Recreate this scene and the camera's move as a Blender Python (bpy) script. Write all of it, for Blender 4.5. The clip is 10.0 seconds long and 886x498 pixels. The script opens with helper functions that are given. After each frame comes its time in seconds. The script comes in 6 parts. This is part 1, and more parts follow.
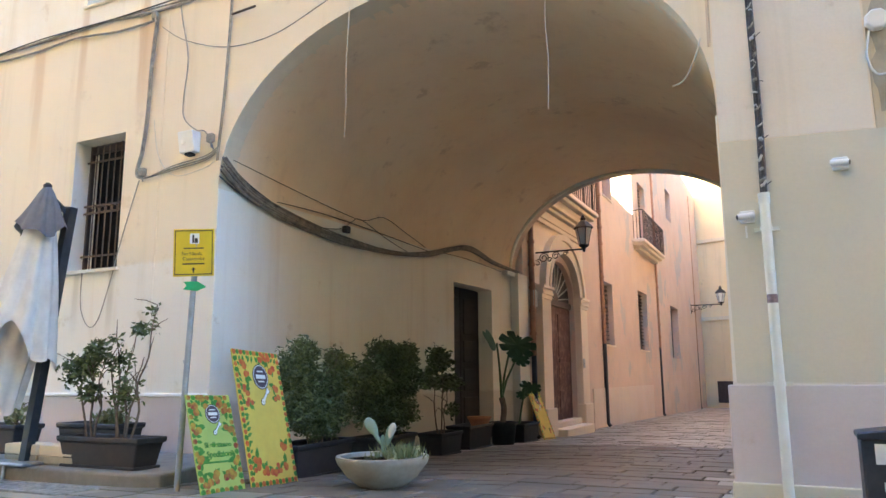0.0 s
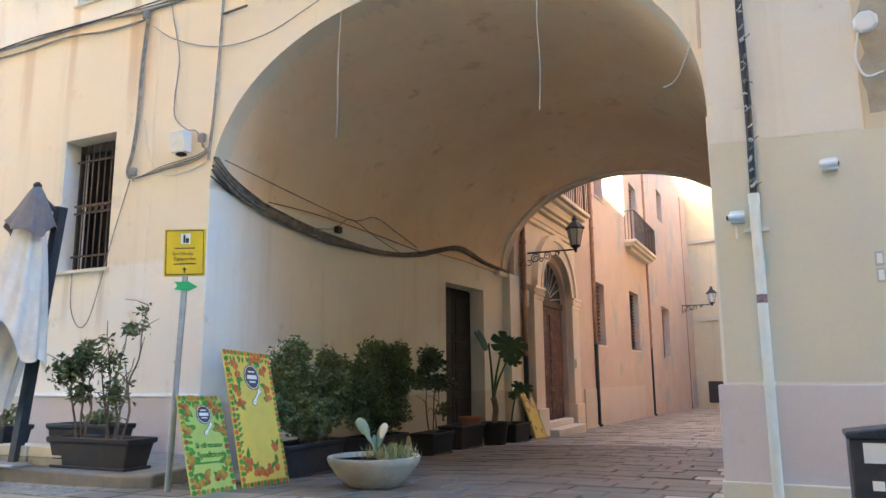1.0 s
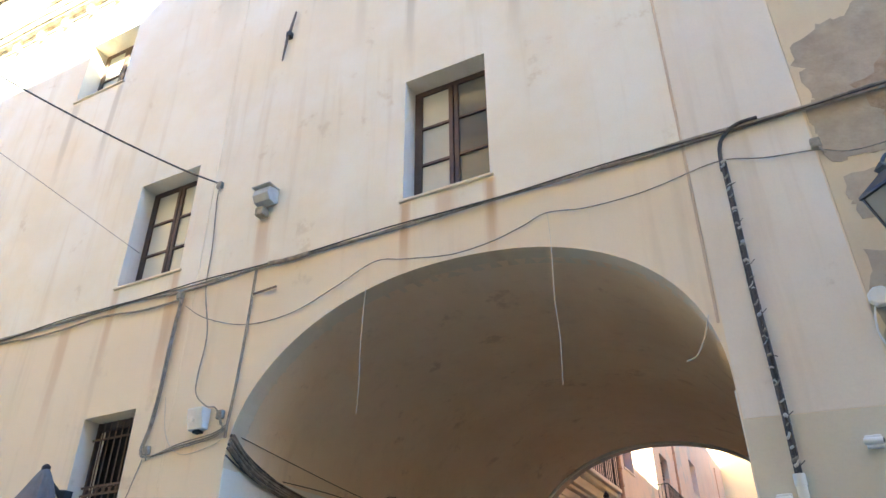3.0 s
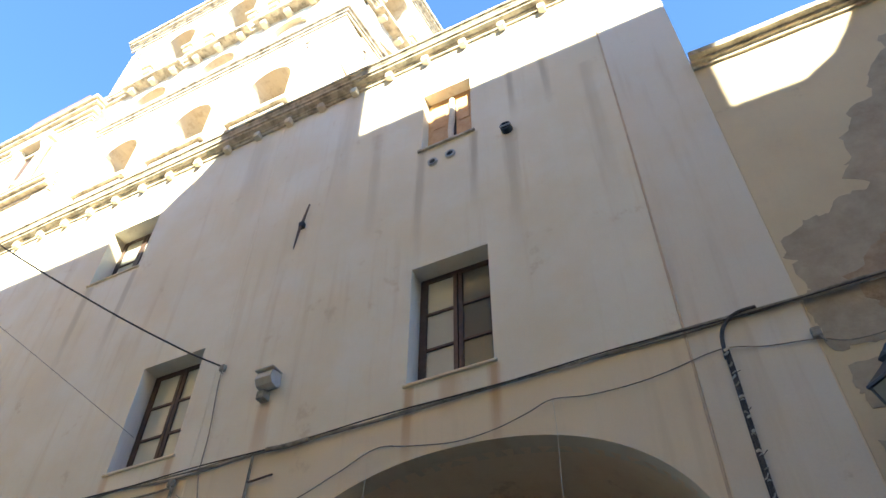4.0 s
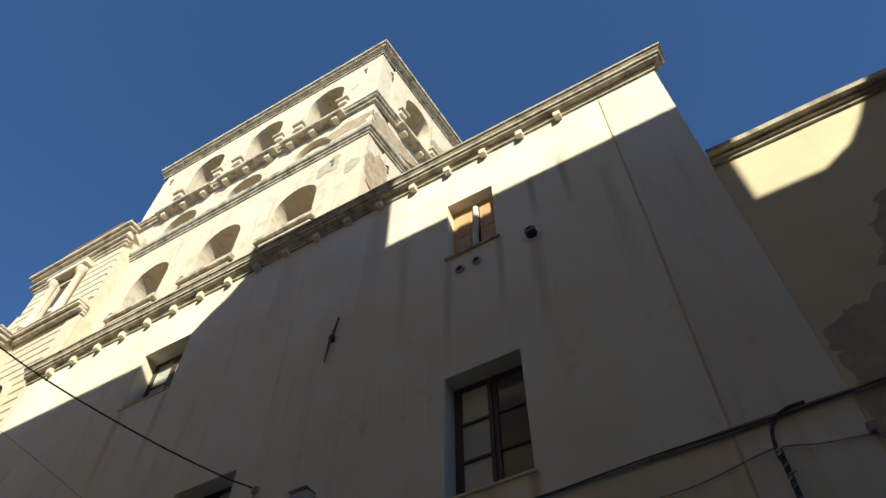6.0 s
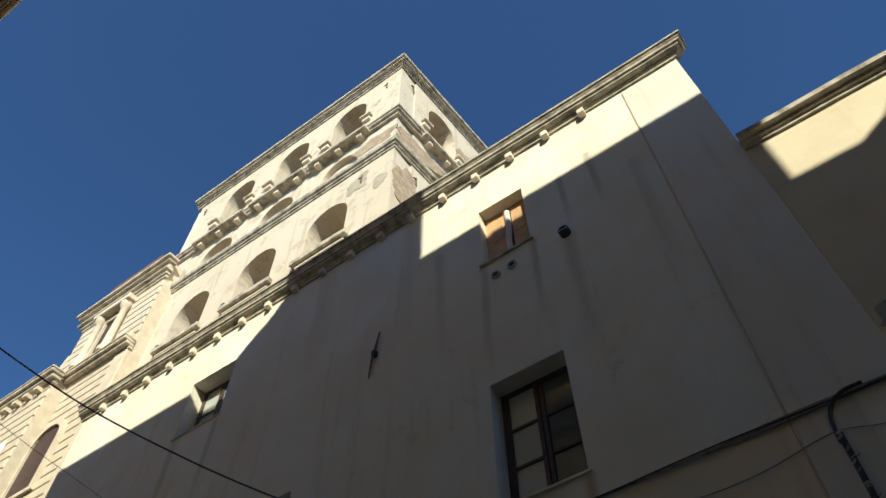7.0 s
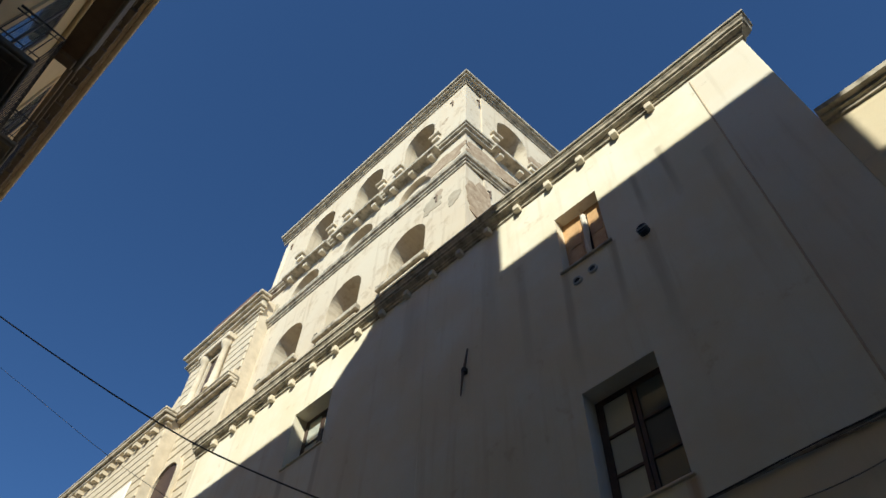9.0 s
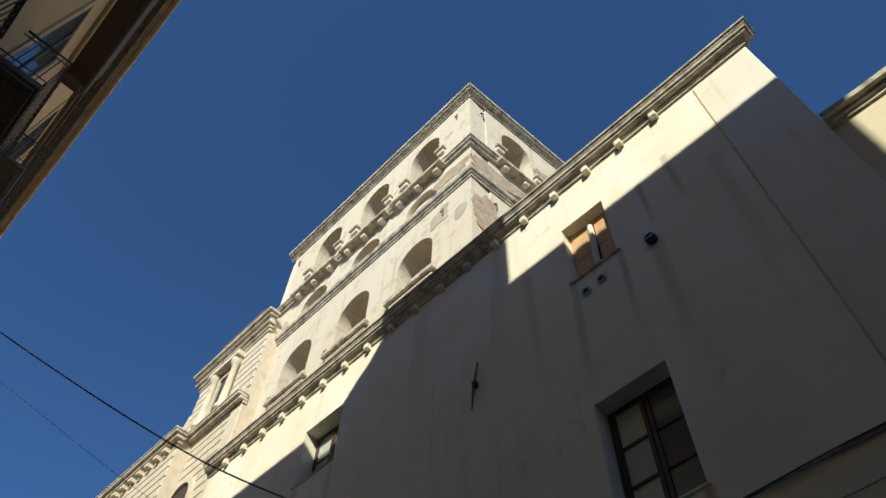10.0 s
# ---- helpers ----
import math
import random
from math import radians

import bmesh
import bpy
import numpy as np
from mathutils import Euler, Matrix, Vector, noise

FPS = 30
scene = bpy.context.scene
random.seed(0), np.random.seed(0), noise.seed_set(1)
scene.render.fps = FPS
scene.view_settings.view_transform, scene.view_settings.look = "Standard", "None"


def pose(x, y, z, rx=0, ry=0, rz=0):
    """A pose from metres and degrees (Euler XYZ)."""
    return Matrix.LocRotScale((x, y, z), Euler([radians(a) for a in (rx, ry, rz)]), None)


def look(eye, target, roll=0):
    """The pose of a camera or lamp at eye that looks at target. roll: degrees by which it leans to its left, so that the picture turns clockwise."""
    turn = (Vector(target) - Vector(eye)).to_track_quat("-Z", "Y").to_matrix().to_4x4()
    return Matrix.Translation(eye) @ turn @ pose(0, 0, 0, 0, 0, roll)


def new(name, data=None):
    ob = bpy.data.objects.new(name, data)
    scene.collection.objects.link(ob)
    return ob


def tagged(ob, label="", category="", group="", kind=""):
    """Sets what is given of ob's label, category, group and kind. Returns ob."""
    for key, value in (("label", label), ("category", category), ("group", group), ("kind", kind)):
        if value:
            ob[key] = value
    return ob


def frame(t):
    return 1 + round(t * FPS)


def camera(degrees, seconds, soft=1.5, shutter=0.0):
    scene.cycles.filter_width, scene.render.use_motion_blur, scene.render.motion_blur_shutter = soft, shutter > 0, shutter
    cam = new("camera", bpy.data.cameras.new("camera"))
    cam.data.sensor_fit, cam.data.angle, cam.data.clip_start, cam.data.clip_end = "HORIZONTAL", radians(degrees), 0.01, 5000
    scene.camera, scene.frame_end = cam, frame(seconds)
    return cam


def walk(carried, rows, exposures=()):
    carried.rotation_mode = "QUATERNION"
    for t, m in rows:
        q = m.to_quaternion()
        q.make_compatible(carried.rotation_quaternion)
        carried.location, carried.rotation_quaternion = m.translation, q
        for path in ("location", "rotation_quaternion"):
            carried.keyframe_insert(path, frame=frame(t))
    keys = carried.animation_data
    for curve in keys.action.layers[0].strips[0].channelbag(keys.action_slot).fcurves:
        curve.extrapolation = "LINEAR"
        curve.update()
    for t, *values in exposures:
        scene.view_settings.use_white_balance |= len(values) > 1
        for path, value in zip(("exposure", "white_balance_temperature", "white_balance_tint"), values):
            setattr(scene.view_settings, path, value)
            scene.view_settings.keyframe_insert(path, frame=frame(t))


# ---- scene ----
cam = camera(62.82, 10.0)
# seconds, place, heading, tilt, lean
PATH = [
    (0.0, 0.000, -0.000, 1.080, 26.00, 9.95, 0.40),
    (0.5, 0.003, -0.007, 1.076, 25.78, 9.86, 0.51),
    (1.0, 0.007, -0.005, 1.076, 25.38, 9.98, 0.47),
    (1.5, 0.010, 0.004, 1.083, 25.15, 10.73, 0.65),
    (2.0, -0.003, 0.030, 1.125, 26.61, 16.73, 0.85),
    (2.5, -0.014, 0.053, 1.193, 27.46, 23.70, 0.61),
    (2.7, -0.025, 0.049, 1.215, 27.40, 26.32, 0.58),
    (3.8, -0.024, 0.032, 1.102, 26.50, 43.45, -0.19),
    (4.0, -0.053, 0.013, 1.095, 26.70, 45.81, -0.28),
    (4.5, -0.075, 0.034, 1.131, 26.79, 51.13, -0.43),
    (5.0, -0.080, -0.003, 1.116, 27.03, 53.58, -0.31),
    (5.5, -0.095, -0.012, 1.110, 28.32, 53.97, -0.09),
    (7.0, -0.120, -0.010, 1.109, 35.46, 54.93, 0.50),
    (7.5, -0.050, -0.017, 1.107, 39.11, 55.24, 0.82),
    (8.0, -0.019, 0.015, 1.089, 42.10, 55.23, -1.79),
    (8.5, 0.008, 0.023, 1.079, 43.07, 55.33, -1.79),
    (9.0, 0.029, 0.018, 1.088, 44.14, 55.85, -1.62),
    (9.5, 0.023, 0.016, 1.091, 45.12, 56.18, -1.54),
    (10.0, 0.024, 0.015, 1.096, 45.54, 56.87, -1.37),
]
walk(cam, [(t, pose(x, y, z, 90 + p, r, yw)) for t, x, y, z, yw, p, r in PATH],
     exposures=[(0.0, 4.83, 6950, 3), (1.5, 4.83, 6950, 3), (2.7, 4.55, 6650, 3), (3.8, 3.40, 6550, 3), (4.5, 2.2, 6600, 3), (5.2, 1.33, 6600, 2), (5.6, 1.03, 6500, 2), (6.8, 0.68, 6150, 2), (10.0, 0.48, 5980, 2)])

# ---- light ----
SUN_TO = Vector((0.60, -0.80, 0.65)).normalized()
world = bpy.data.worlds.new("sky")
scene.world = world
world.use_nodes = True
wn = world.node_tree
sky = wn.nodes.new("ShaderNodeTexSky")
sky.sky_type, sky.sun_disc = 'NISHITA', False
sky.sun_elevation = math.asin(SUN_TO.z)
sky.sun_rotation = math.atan2(SUN_TO.x, SUN_TO.y)
sky.air_density, sky.dust_density, sky.ozone_density = 1.0, 0.0, 8.0
sky.altitude = 2500
wn.links.new(sky.outputs[0], wn.nodes["Background"].inputs[0])
wn.nodes["Background"].inputs[1].default_value = 0.095
sun = new("sun", bpy.data.lights.new("sun", 'SUN'))
sun.data.energy, sun.data.angle, sun.data.color = 4.8, radians(0.5), (1.0, 0.91, 0.73)
sun.matrix_world = look(SUN_TO * 60, (0, 0, 0))


# ---- materials ----
def nodes_of(name, rough=0.8, metal=0.0):
    m = bpy.data.materials.new(name)
    m.use_nodes = True
    nt = m.node_tree
    bs = nt.nodes["Principled BSDF"]
    bs.inputs["Roughness"].default_value = rough
    bs.inputs["Metallic"].default_value = metal
    return m, nt, bs


def coords(nt, scale=(1, 1, 1), world_space=True):
    if world_space:
        src = nt.nodes.new("ShaderNodeNewGeometry").outputs["Position"]
    else:
        src = nt.nodes.new("ShaderNodeTexCoord").outputs["Object"]
    mp = nt.nodes.new("ShaderNodeMapping")
    mp.inputs["Scale"].default_value = scale
    nt.links.new(src, mp.inputs[0])
    return mp.outputs[0]


def noise_tex(nt, vec, scale, detail=5.0, rough=0.6):
    n = nt.nodes.new("ShaderNodeTexNoise")
    n.inputs["Scale"].default_value, n.inputs["Detail"].default_value, n.inputs["Roughness"].default_value = scale, detail, rough
    nt.links.new(vec, n.inputs["Vector"])
    return n.outputs["Fac"]


def ramp(nt, fac, lo, hi, smooth=False):
    r = nt.nodes.new("ShaderNodeMapRange")
    r.inputs["From Min"].default_value, r.inputs["From Max"].default_value = lo, hi
    if smooth:
        r.interpolation_type = 'SMOOTHSTEP'
    nt.links.new(fac, r.inputs["Value"])
    return r.outputs[0]


def mix(nt, fac, a, b):
    m = nt.nodes.new("ShaderNodeMix")
    m.data_type = 'RGBA'
    for sock, v in ((m.inputs[0], fac), (m.inputs[6], a), (m.inputs[7], b)):
        if isinstance(v, bpy.types.NodeSocket):
            nt.links.new(v, sock)
        elif isinstance(v, (int, float)):
            sock.default_value = v
        else:
            sock.default_value = (*v, 1)
    return m.outputs[2]


def math_node(nt, op, a, b=0.0):
    m = nt.nodes.new("ShaderNodeMath")
    m.operation = op
    for sock, v in ((m.inputs[0], a), (m.inputs[1], b)):
        if isinstance(v, bpy.types.NodeSocket):
            nt.links.new(v, sock)
        else:
            sock.default_value = v
    return m.outputs[0]


def bump(nt, bs, height, strength=0.3, distance=0.01):
    b = nt.nodes.new("ShaderNodeBump")
    b.inputs["Strength"].default_value, b.inputs["Distance"].default_value = strength, distance
    nt.links.new(height, b.inputs["Height"])
    nt.links.new(b.outputs[0], bs.inputs["Normal"])


def plaster(name, base, second, stain, bare=None, zones=(), streak=0.5, patch=0.62, bare_lo=0.68, drips=()):
    """Old lime plaster: cloudy tone, vertical runs, patches, and paint zones (height, colour) that start below a wavering line."""
    m, nt, bs = nodes_of(name, 0.9)
    p = coords(nt)
    cloud = noise_tex(nt, p, 0.55, 6, 0.62)
    col = mix(nt, ramp(nt, cloud, 0.35, 0.68, True), base, second)
    pos = nt.nodes.new("ShaderNodeSeparateXYZ")
    nt.links.new(p, pos.inputs[0])
    for height, tone in zones:
        waver = math_node(nt, 'MULTIPLY', math_node(nt, 'SUBTRACT', noise_tex(nt, p, 2.2, 5, 0.7), 0.5), 0.22)
        edge = math_node(nt, 'ADD', pos.outputs[2], waver)
        col = mix(nt, math_node(nt, 'MULTIPLY', ramp(nt, edge, height + 0.03, height - 0.03), 0.72), col, tone)
    runs = noise_tex(nt, coords(nt, (2.6, 2.6, 0.16)), 1.6, 5, 0.6)
    col = mix(nt, math_node(nt, 'MULTIPLY', ramp(nt, runs, 0.52, 0.78, True), streak), col, stain)
    for x0, half, top, length, amount, tone in drips:
        wob = math_node(nt, 'MULTIPLY', math_node(nt, 'SUBTRACT', runs, 0.5), half * 2.5)
        off = math_node(nt, 'ABSOLUTE', math_node(nt, 'ADD', math_node(nt, 'SUBTRACT', pos.outputs[0], x0), wob))
        across = ramp(nt, off, half, half * 0.15, True)
        down = math_node(nt, 'MULTIPLY', ramp(nt, pos.outputs[2], top - length, top - length * 0.25, True), ramp(nt, pos.outputs[2], top + 0.02, top - 0.05))
        col = mix(nt, math_node(nt, 'MULTIPLY', math_node(nt, 'MULTIPLY', across, down), amount), col, tone)
    spots = noise_tex(nt, p, 1.4, 8, 0.7)
    col = mix(nt, math_node(nt, 'MULTIPLY', ramp(nt, spots, patch, patch + 0.09, True), 0.55), col, stain)
    grain = noise_tex(nt, p, 38, 4, 0.7)
    col = mix(nt, math_node(nt, 'MULTIPLY', ramp(nt, grain, 0.45, 0.75), 0.10), col, tuple(0.55 * c for c in base))
    if bare:
        lost = noise_tex(nt, coords(nt, (1, 1, 0.8)), 0.42, 7, 0.66)
        col = mix(nt, ramp(nt, lost, bare_lo, bare_lo + 0.015), col, bare)
    nt.links.new(col, bs.inputs["Base Color"])
    bump(nt, bs, math_node(nt, 'ADD', math_node(nt, 'MULTIPLY', grain, 0.35), noise_tex(nt, p, 3.0, 4, 0.6)), 0.2, 0.03)
    return m


def mottled(name, a, b, rough=0.7, metal=0.0, scale=6.0, bump_strength=0.2, spread=(0.35, 0.7), per_object=0.0, local=False):
    m, nt, bs = nodes_of(name, rough, metal)
    p = coords(nt, world_space=not local)
    n = noise_tex(nt, p, scale, 6, 0.65)
    col = mix(nt, ramp(nt, n, *spread), a, b)
    if per_object:
        info = nt.nodes.new("ShaderNodeObjectInfo")
        hsv = nt.nodes.new("ShaderNodeHueSaturation")
        nt.links.new(ramp(nt, info.outputs["Random"], 0.0, 1.0), hsv.inputs["Fac"])
        val = math_node(nt, 'ADD', math_node(nt, 'MULTIPLY', info.outputs["Random"], per_object), 1 - per_object / 2)
        hsv.inputs["Fac"].default_value = 1.0
        for l in list(hsv.inputs["Fac"].links):
            nt.links.remove(l)
        nt.links.new(val, hsv.inputs["Value"])
        nt.links.new(col, hsv.inputs["Color"])
        col = hsv.outputs[0]
    nt.links.new(col, bs.inputs["Base Color"])
    if bump_strength:
        bump(nt, bs, noise_tex(nt, p, scale * 5, 4, 0.7), bump_strength, 0.01)
    return m


RUSTY, MOSSY = (0.50, 0.30, 0.15), (0.42, 0.36, 0.26)
DRIPS = [(-4.40, 0.14, 7.15, 1.5, 0.75, RUSTY), (-3.10, 0.14, 7.15, 1.6, 0.8, RUSTY), (-3.75, 0.30, 7.15, 0.8, 0.45, RUSTY),
         (-4.36, 0.11, 12.7, 3.6, 0.55, MOSSY), (-3.24, 0.13, 12.7, 2.6, 0.7, MOSSY), (-2.52, 0.22, 12.3, 3.6, 0.5, MOSSY),
         (-2.40, 0.14, 14.3, 2.0, 0.7, MOSSY), (-1.70, 0.14, 14.6, 2.3, 0.7, MOSSY), (-10.20, 0.12, 7.15, 2.2, 0.5, RUSTY),
         (-8.80, 0.13, 7.15, 2.6, 0.55, RUSTY), (-7.05, 0.2, 7.7, 1.5, 0.5, RUSTY), (-8.60, 0.30, 6.6, 1.9, 0.5, RUSTY),
         (-11.3, 0.25, 6.7, 2.6, 0.45, RUSTY), (-9.95, 0.16, 2.68, 1.1, 0.45, MOSSY), (-9.15, 0.13, 2.68, 1.3, 0.5, MOSSY),
         (-6.3, 0.3, 16.0, 5.0, 0.3, MOSSY), (-8.9, 0.4, 16.0, 4.0, 0.3, MOSSY), (-11.8, 0.14, 12.7, 3.2, 0.5, MOSSY), (-13.2, 0.14, 12.7, 3.0, 0.5, MOSSY),
         (-5.4, 0.18, 14.0, 4.0, 0.35, MOSSY), (-0.9, 0.2, 13.5, 5.0, 0.3, MOSSY)]
DRIPS = [(x, h, t, l, 0.95 * a, c) for x, h, t, l, a, c in DRIPS]
M_FACADE = plaster("facade_plaster", (0.735, 0.66, 0.51), (0.775, 0.74, 0.64), (0.58, 0.48, 0.34), (0.66, 0.64, 0.60),
                   zones=((6.78, (0.73, 0.605, 0.43)), (2.75, (0.75, 0.72, 0.66))), streak=0.42, patch=0.60, bare_lo=0.74, drips=DRIPS)
M_RIGHT = plaster("pale_plaster", (0.72, 0.68, 0.60), (0.70, 0.63, 0.52), (0.50, 0.42, 0.32), streak=0.35)
M_BEIGE = plaster("beige_paint", (0.62, 0.57, 0.44), (0.60, 0.56, 0.45), (0.54, 0.49, 0.38), streak=0.15, patch=0.7)
M_PLINTH = plaster("lilac_plinth", (0.60, 0.54, 0.52), (0.58, 0.50, 0.46), (0.50, 0.40, 0.33), streak=0.3)
M_VAULT = plaster("vault_plaster", (0.84, 0.67, 0.47), (0.79, 0.60, 0.40), (0.55, 0.38, 0.24), streak=0.25, patch=0.58)
M_PASSAGE = plaster("passage_plaster", (0.80, 0.76, 0.66), (0.77, 0.70, 0.58), (0.56, 0.44, 0.32), zones=((0.74, (0.60, 0.50, 0.40)),), streak=0.25, patch=0.60)
M_TOWER = plaster("tower_plaster", (0.61, 0.54, 0.43), (0.60, 0.51, 0.39), (0.42, 0.33, 0.23), (0.38, 0.30, 0.22), streak=0.75, patch=0.53, bare_lo=0.635)
M_STONE = mottled("cornice_stone", (0.19, 0.165, 0.13), (0.56, 0.50, 0.40), 0.9, scale=3.4, bump_strength=0.4, spread=(0.32, 0.58))
M_LIMESTONE = mottled("light_limestone", (0.74, 0.66, 0.52), (0.60, 0.52, 0.40), 0.9, scale=2.0, bump_strength=0.4)
M_STONE_PALE = mottled("weathered_limestone", (0.27, 0.23, 0.17), (0.60, 0.52, 0.40), 0.9, scale=2.6, bump_strength=0.4, spread=(0.30, 0.55))
M_RUBBLE = mottled("bare_rubble", (0.27, 0.19, 0.125), (0.46, 0.37, 0.27), 0.95, scale=5.0, bump_strength=1.0)
M_PINK = plaster("pink_plaster", (0.65, 0.50, 0.41), (0.60, 0.44, 0.35), (0.54, 0.45, 0.39), (0.48, 0.44, 0.40), streak=0.3, patch=0.54, bare_lo=0.57)
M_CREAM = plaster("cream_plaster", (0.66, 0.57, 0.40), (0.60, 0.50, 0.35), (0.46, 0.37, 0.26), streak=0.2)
M_TAN = plaster("tan_plaster", (0.76, 0.60, 0.36), (0.72, 0.56, 0.33), (0.42, 0.33, 0.22), streak=0.3)
M_OPPOSITE = plaster("opposite_plaster", (0.54, 0.39, 0.21), (0.50, 0.36, 0.19), (0.38, 0.27, 0.15), streak=0.3)
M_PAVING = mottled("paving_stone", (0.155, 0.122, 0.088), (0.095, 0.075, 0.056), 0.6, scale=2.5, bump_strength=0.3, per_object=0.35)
M_JOINT = mottled("paving_joint", (0.16, 0.13, 0.10), (0.10, 0.08, 0.06), 0.95, scale=8.0)
M_WOOD_DARK = mottled("dark_wood", (0.045, 0.027, 0.022), (0.085, 0.05, 0.04), 0.6, scale=9.0)
M_WOOD_FRAME = mottled("brown_window_wood", (0.052, 0.032, 0.026), (0.088, 0.056, 0.043), 0.55, scale=9.0)
M_WOOD_WORN = mottled("worn_door_wood", (0.085, 0.034, 0.028), (0.24, 0.15, 0.12), 0.75, scale=5.0, spread=(0.5, 0.75))
M_WOOD_ORANGE = mottled("orange_wood", (0.62, 0.40, 0.21), (0.50, 0.28, 0.12), 0.6, scale=6.0)
M_IRON = mottled("black_iron", (0.03, 0.028, 0.026), (0.07, 0.05, 0.04), 0.6, 0.6, scale=20)
M_RUST = mottled("rusty_iron", (0.17, 0.11, 0.08), (0.10, 0.08, 0.065), 0.8, 0.2, scale=20)
M_CABLE = mottled("grey_cable", (0.36, 0.33, 0.28), (0.15, 0.14, 0.12), 0.8, scale=9, bump_strength=0)
M_CABLE_DARK = mottled("black_cable", (0.035, 0.03, 0.03), (0.09, 0.08, 0.075), 0.6, scale=15, bump_strength=0)
M_CABLE_PALE = mottled("pale_cord", (0.60, 0.56, 0.48), (0.48, 0.44, 0.38), 0.8, scale=15, bump_strength=0)
M_PIPE = mottled("cream_pipe_paint", (0.70, 0.68, 0.58), (0.64, 0.61, 0.51), 0.5, scale=5, bump_strength=0.05)
M_CLAY = mottled("terracotta_pipe", (0.42, 0.22, 0.14), (0.26, 0.15, 0.10), 0.8, scale=6)
M_WHITE_PLASTIC = mottled("white_plastic", (0.74, 0.74, 0.72), (0.66, 0.66, 0.63), 0.4, scale=5, bump_strength=0)
M_GREY_PLASTIC = mottled("grey_plastic", (0.46, 0.47, 0.46), (0.38, 0.38, 0.37), 0.5, scale=5, bump_strength=0)
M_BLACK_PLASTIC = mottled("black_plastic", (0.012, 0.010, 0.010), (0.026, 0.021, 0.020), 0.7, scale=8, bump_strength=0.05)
M_POT = mottled("dark_brown_plastic", (0.026, 0.018, 0.016), (0.042, 0.030, 0.025), 0.6, scale=8, bump_strength=0.05)
M_TERRACOTTA = mottled("terracotta", (0.40, 0.16, 0.08), (0.32, 0.13, 0.07), 0.8, scale=8)
M_STEP = mottled("worn_step_stone", (0.24, 0.21, 0.17), (0.16, 0.14, 0.11), 0.85, scale=4, bump_strength=0.4)
M_CHURCH = mottled("church_limestone", (0.64, 0.55, 0.42), (0.50, 0.42, 0.31), 0.9, scale=2.5, bump_strength=0.4)
M_BEAD = mottled("brown_bead", (0.60, 0.48, 0.35), (0.46, 0.36, 0.26), 0.9, scale=3)
M_ALLEY_PLINTH = plaster("alley_plinth_plaster", (0.68, 0.57, 0.49), (0.64, 0.52, 0.43), (0.50, 0.40, 0.33), streak=0.35)
M_CABLE_DUSTY = mottled("dusty_cable", (0.34, 0.29, 0.23), (0.14, 0.12, 0.10), 0.85, scale=9, bump_strength=0)
M_SOIL = mottled("soil", (0.05, 0.035, 0.025), (0.09, 0.065, 0.045), 0.95, scale=20, bump_strength=0.8)
M_CONCRETE = mottled("bowl_concrete", (0.40, 0.35, 0.27), (0.29, 0.25, 0.19), 0.85, scale=5, bump_strength=0.4)
M_STEEL = mottled("galvanised_steel", (0.40, 0.41, 0.42), (0.30, 0.31, 0.32), 0.45, 0.7, scale=10, bump_strength=0.05)
M_METAL_DARK = mottled("anthracite_metal", (0.03, 0.033, 0.04), (0.05, 0.052, 0.06), 0.45, 0.3, scale=10, bump_strength=0.05)
M_FABRIC = mottled("white_canvas", (0.72, 0.66, 0.58), (0.62, 0.56, 0.49), 0.9, scale=7, bump_strength=0.15)
M_FABRIC_GREY = mottled("grey_canvas", (0.17, 0.16, 0.16), (0.13, 0.12, 0.12), 0.9, scale=7, bump_strength=0.15)
M_BARK = mottled("bark", (0.13, 0.09, 0.06), (0.20, 0.15, 0.11), 0.9, scale=14)
M_TILE = mottled("roof_tile", (0.32, 0.23, 0.14), (0.46, 0.35, 0.22), 0.85, scale=4)
# Brown darkened: deep shade under the eave and terrace is put into this colour.
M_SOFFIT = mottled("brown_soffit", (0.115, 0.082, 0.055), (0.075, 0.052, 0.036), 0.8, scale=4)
M_ATTIC = mottled("dark_roof_tile", (0.16, 0.085, 0.06), (0.10, 0.06, 0.05), 0.85, scale=4)
M_UNDERCOAT = mottled("rough_undercoat", (0.46, 0.40, 0.31), (0.33, 0.28, 0.21), 0.95, scale=3.0, bump_strength=0.9)
# Stone darkened: shade on the slab undersides is put into this colour.
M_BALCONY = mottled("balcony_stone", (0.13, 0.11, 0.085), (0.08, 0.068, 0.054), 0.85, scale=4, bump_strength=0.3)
M_WHITE = mottled("white_paint", (0.80, 0.79, 0.76), (0.74, 0.73, 0.70), 0.6, scale=5, bump_strength=0.03)


def leaf_material(name, a, b):
    m, nt, bs = nodes_of(name, 0.45)
    geo = nt.nodes.new("ShaderNodeNewGeometry")
    nt.links.new(mix(nt, geo.outputs["Random Per Island"], a, b), bs.inputs["Base Color"])
    return m


M_LEAF = leaf_material("bush_leaf", (0.042, 0.062, 0.015), (0.145, 0.165, 0.05))
M_LEAF_DARK = leaf_material("dark_leaf", (0.03, 0.05, 0.012), (0.09, 0.12, 0.03))
M_LEAF_BIG = mottled("broad_leaf", (0.025, 0.07, 0.02), (0.05, 0.11, 0.035), 0.35, scale=6, bump_strength=0.2)
M_GRASS = leaf_material("dry_grass", (0.12, 0.16, 0.05), (0.28, 0.25, 0.11))
M_CACTUS = mottled("cactus_skin", (0.16, 0.24, 0.17), (0.22, 0.29, 0.20), 0.6, scale=8)


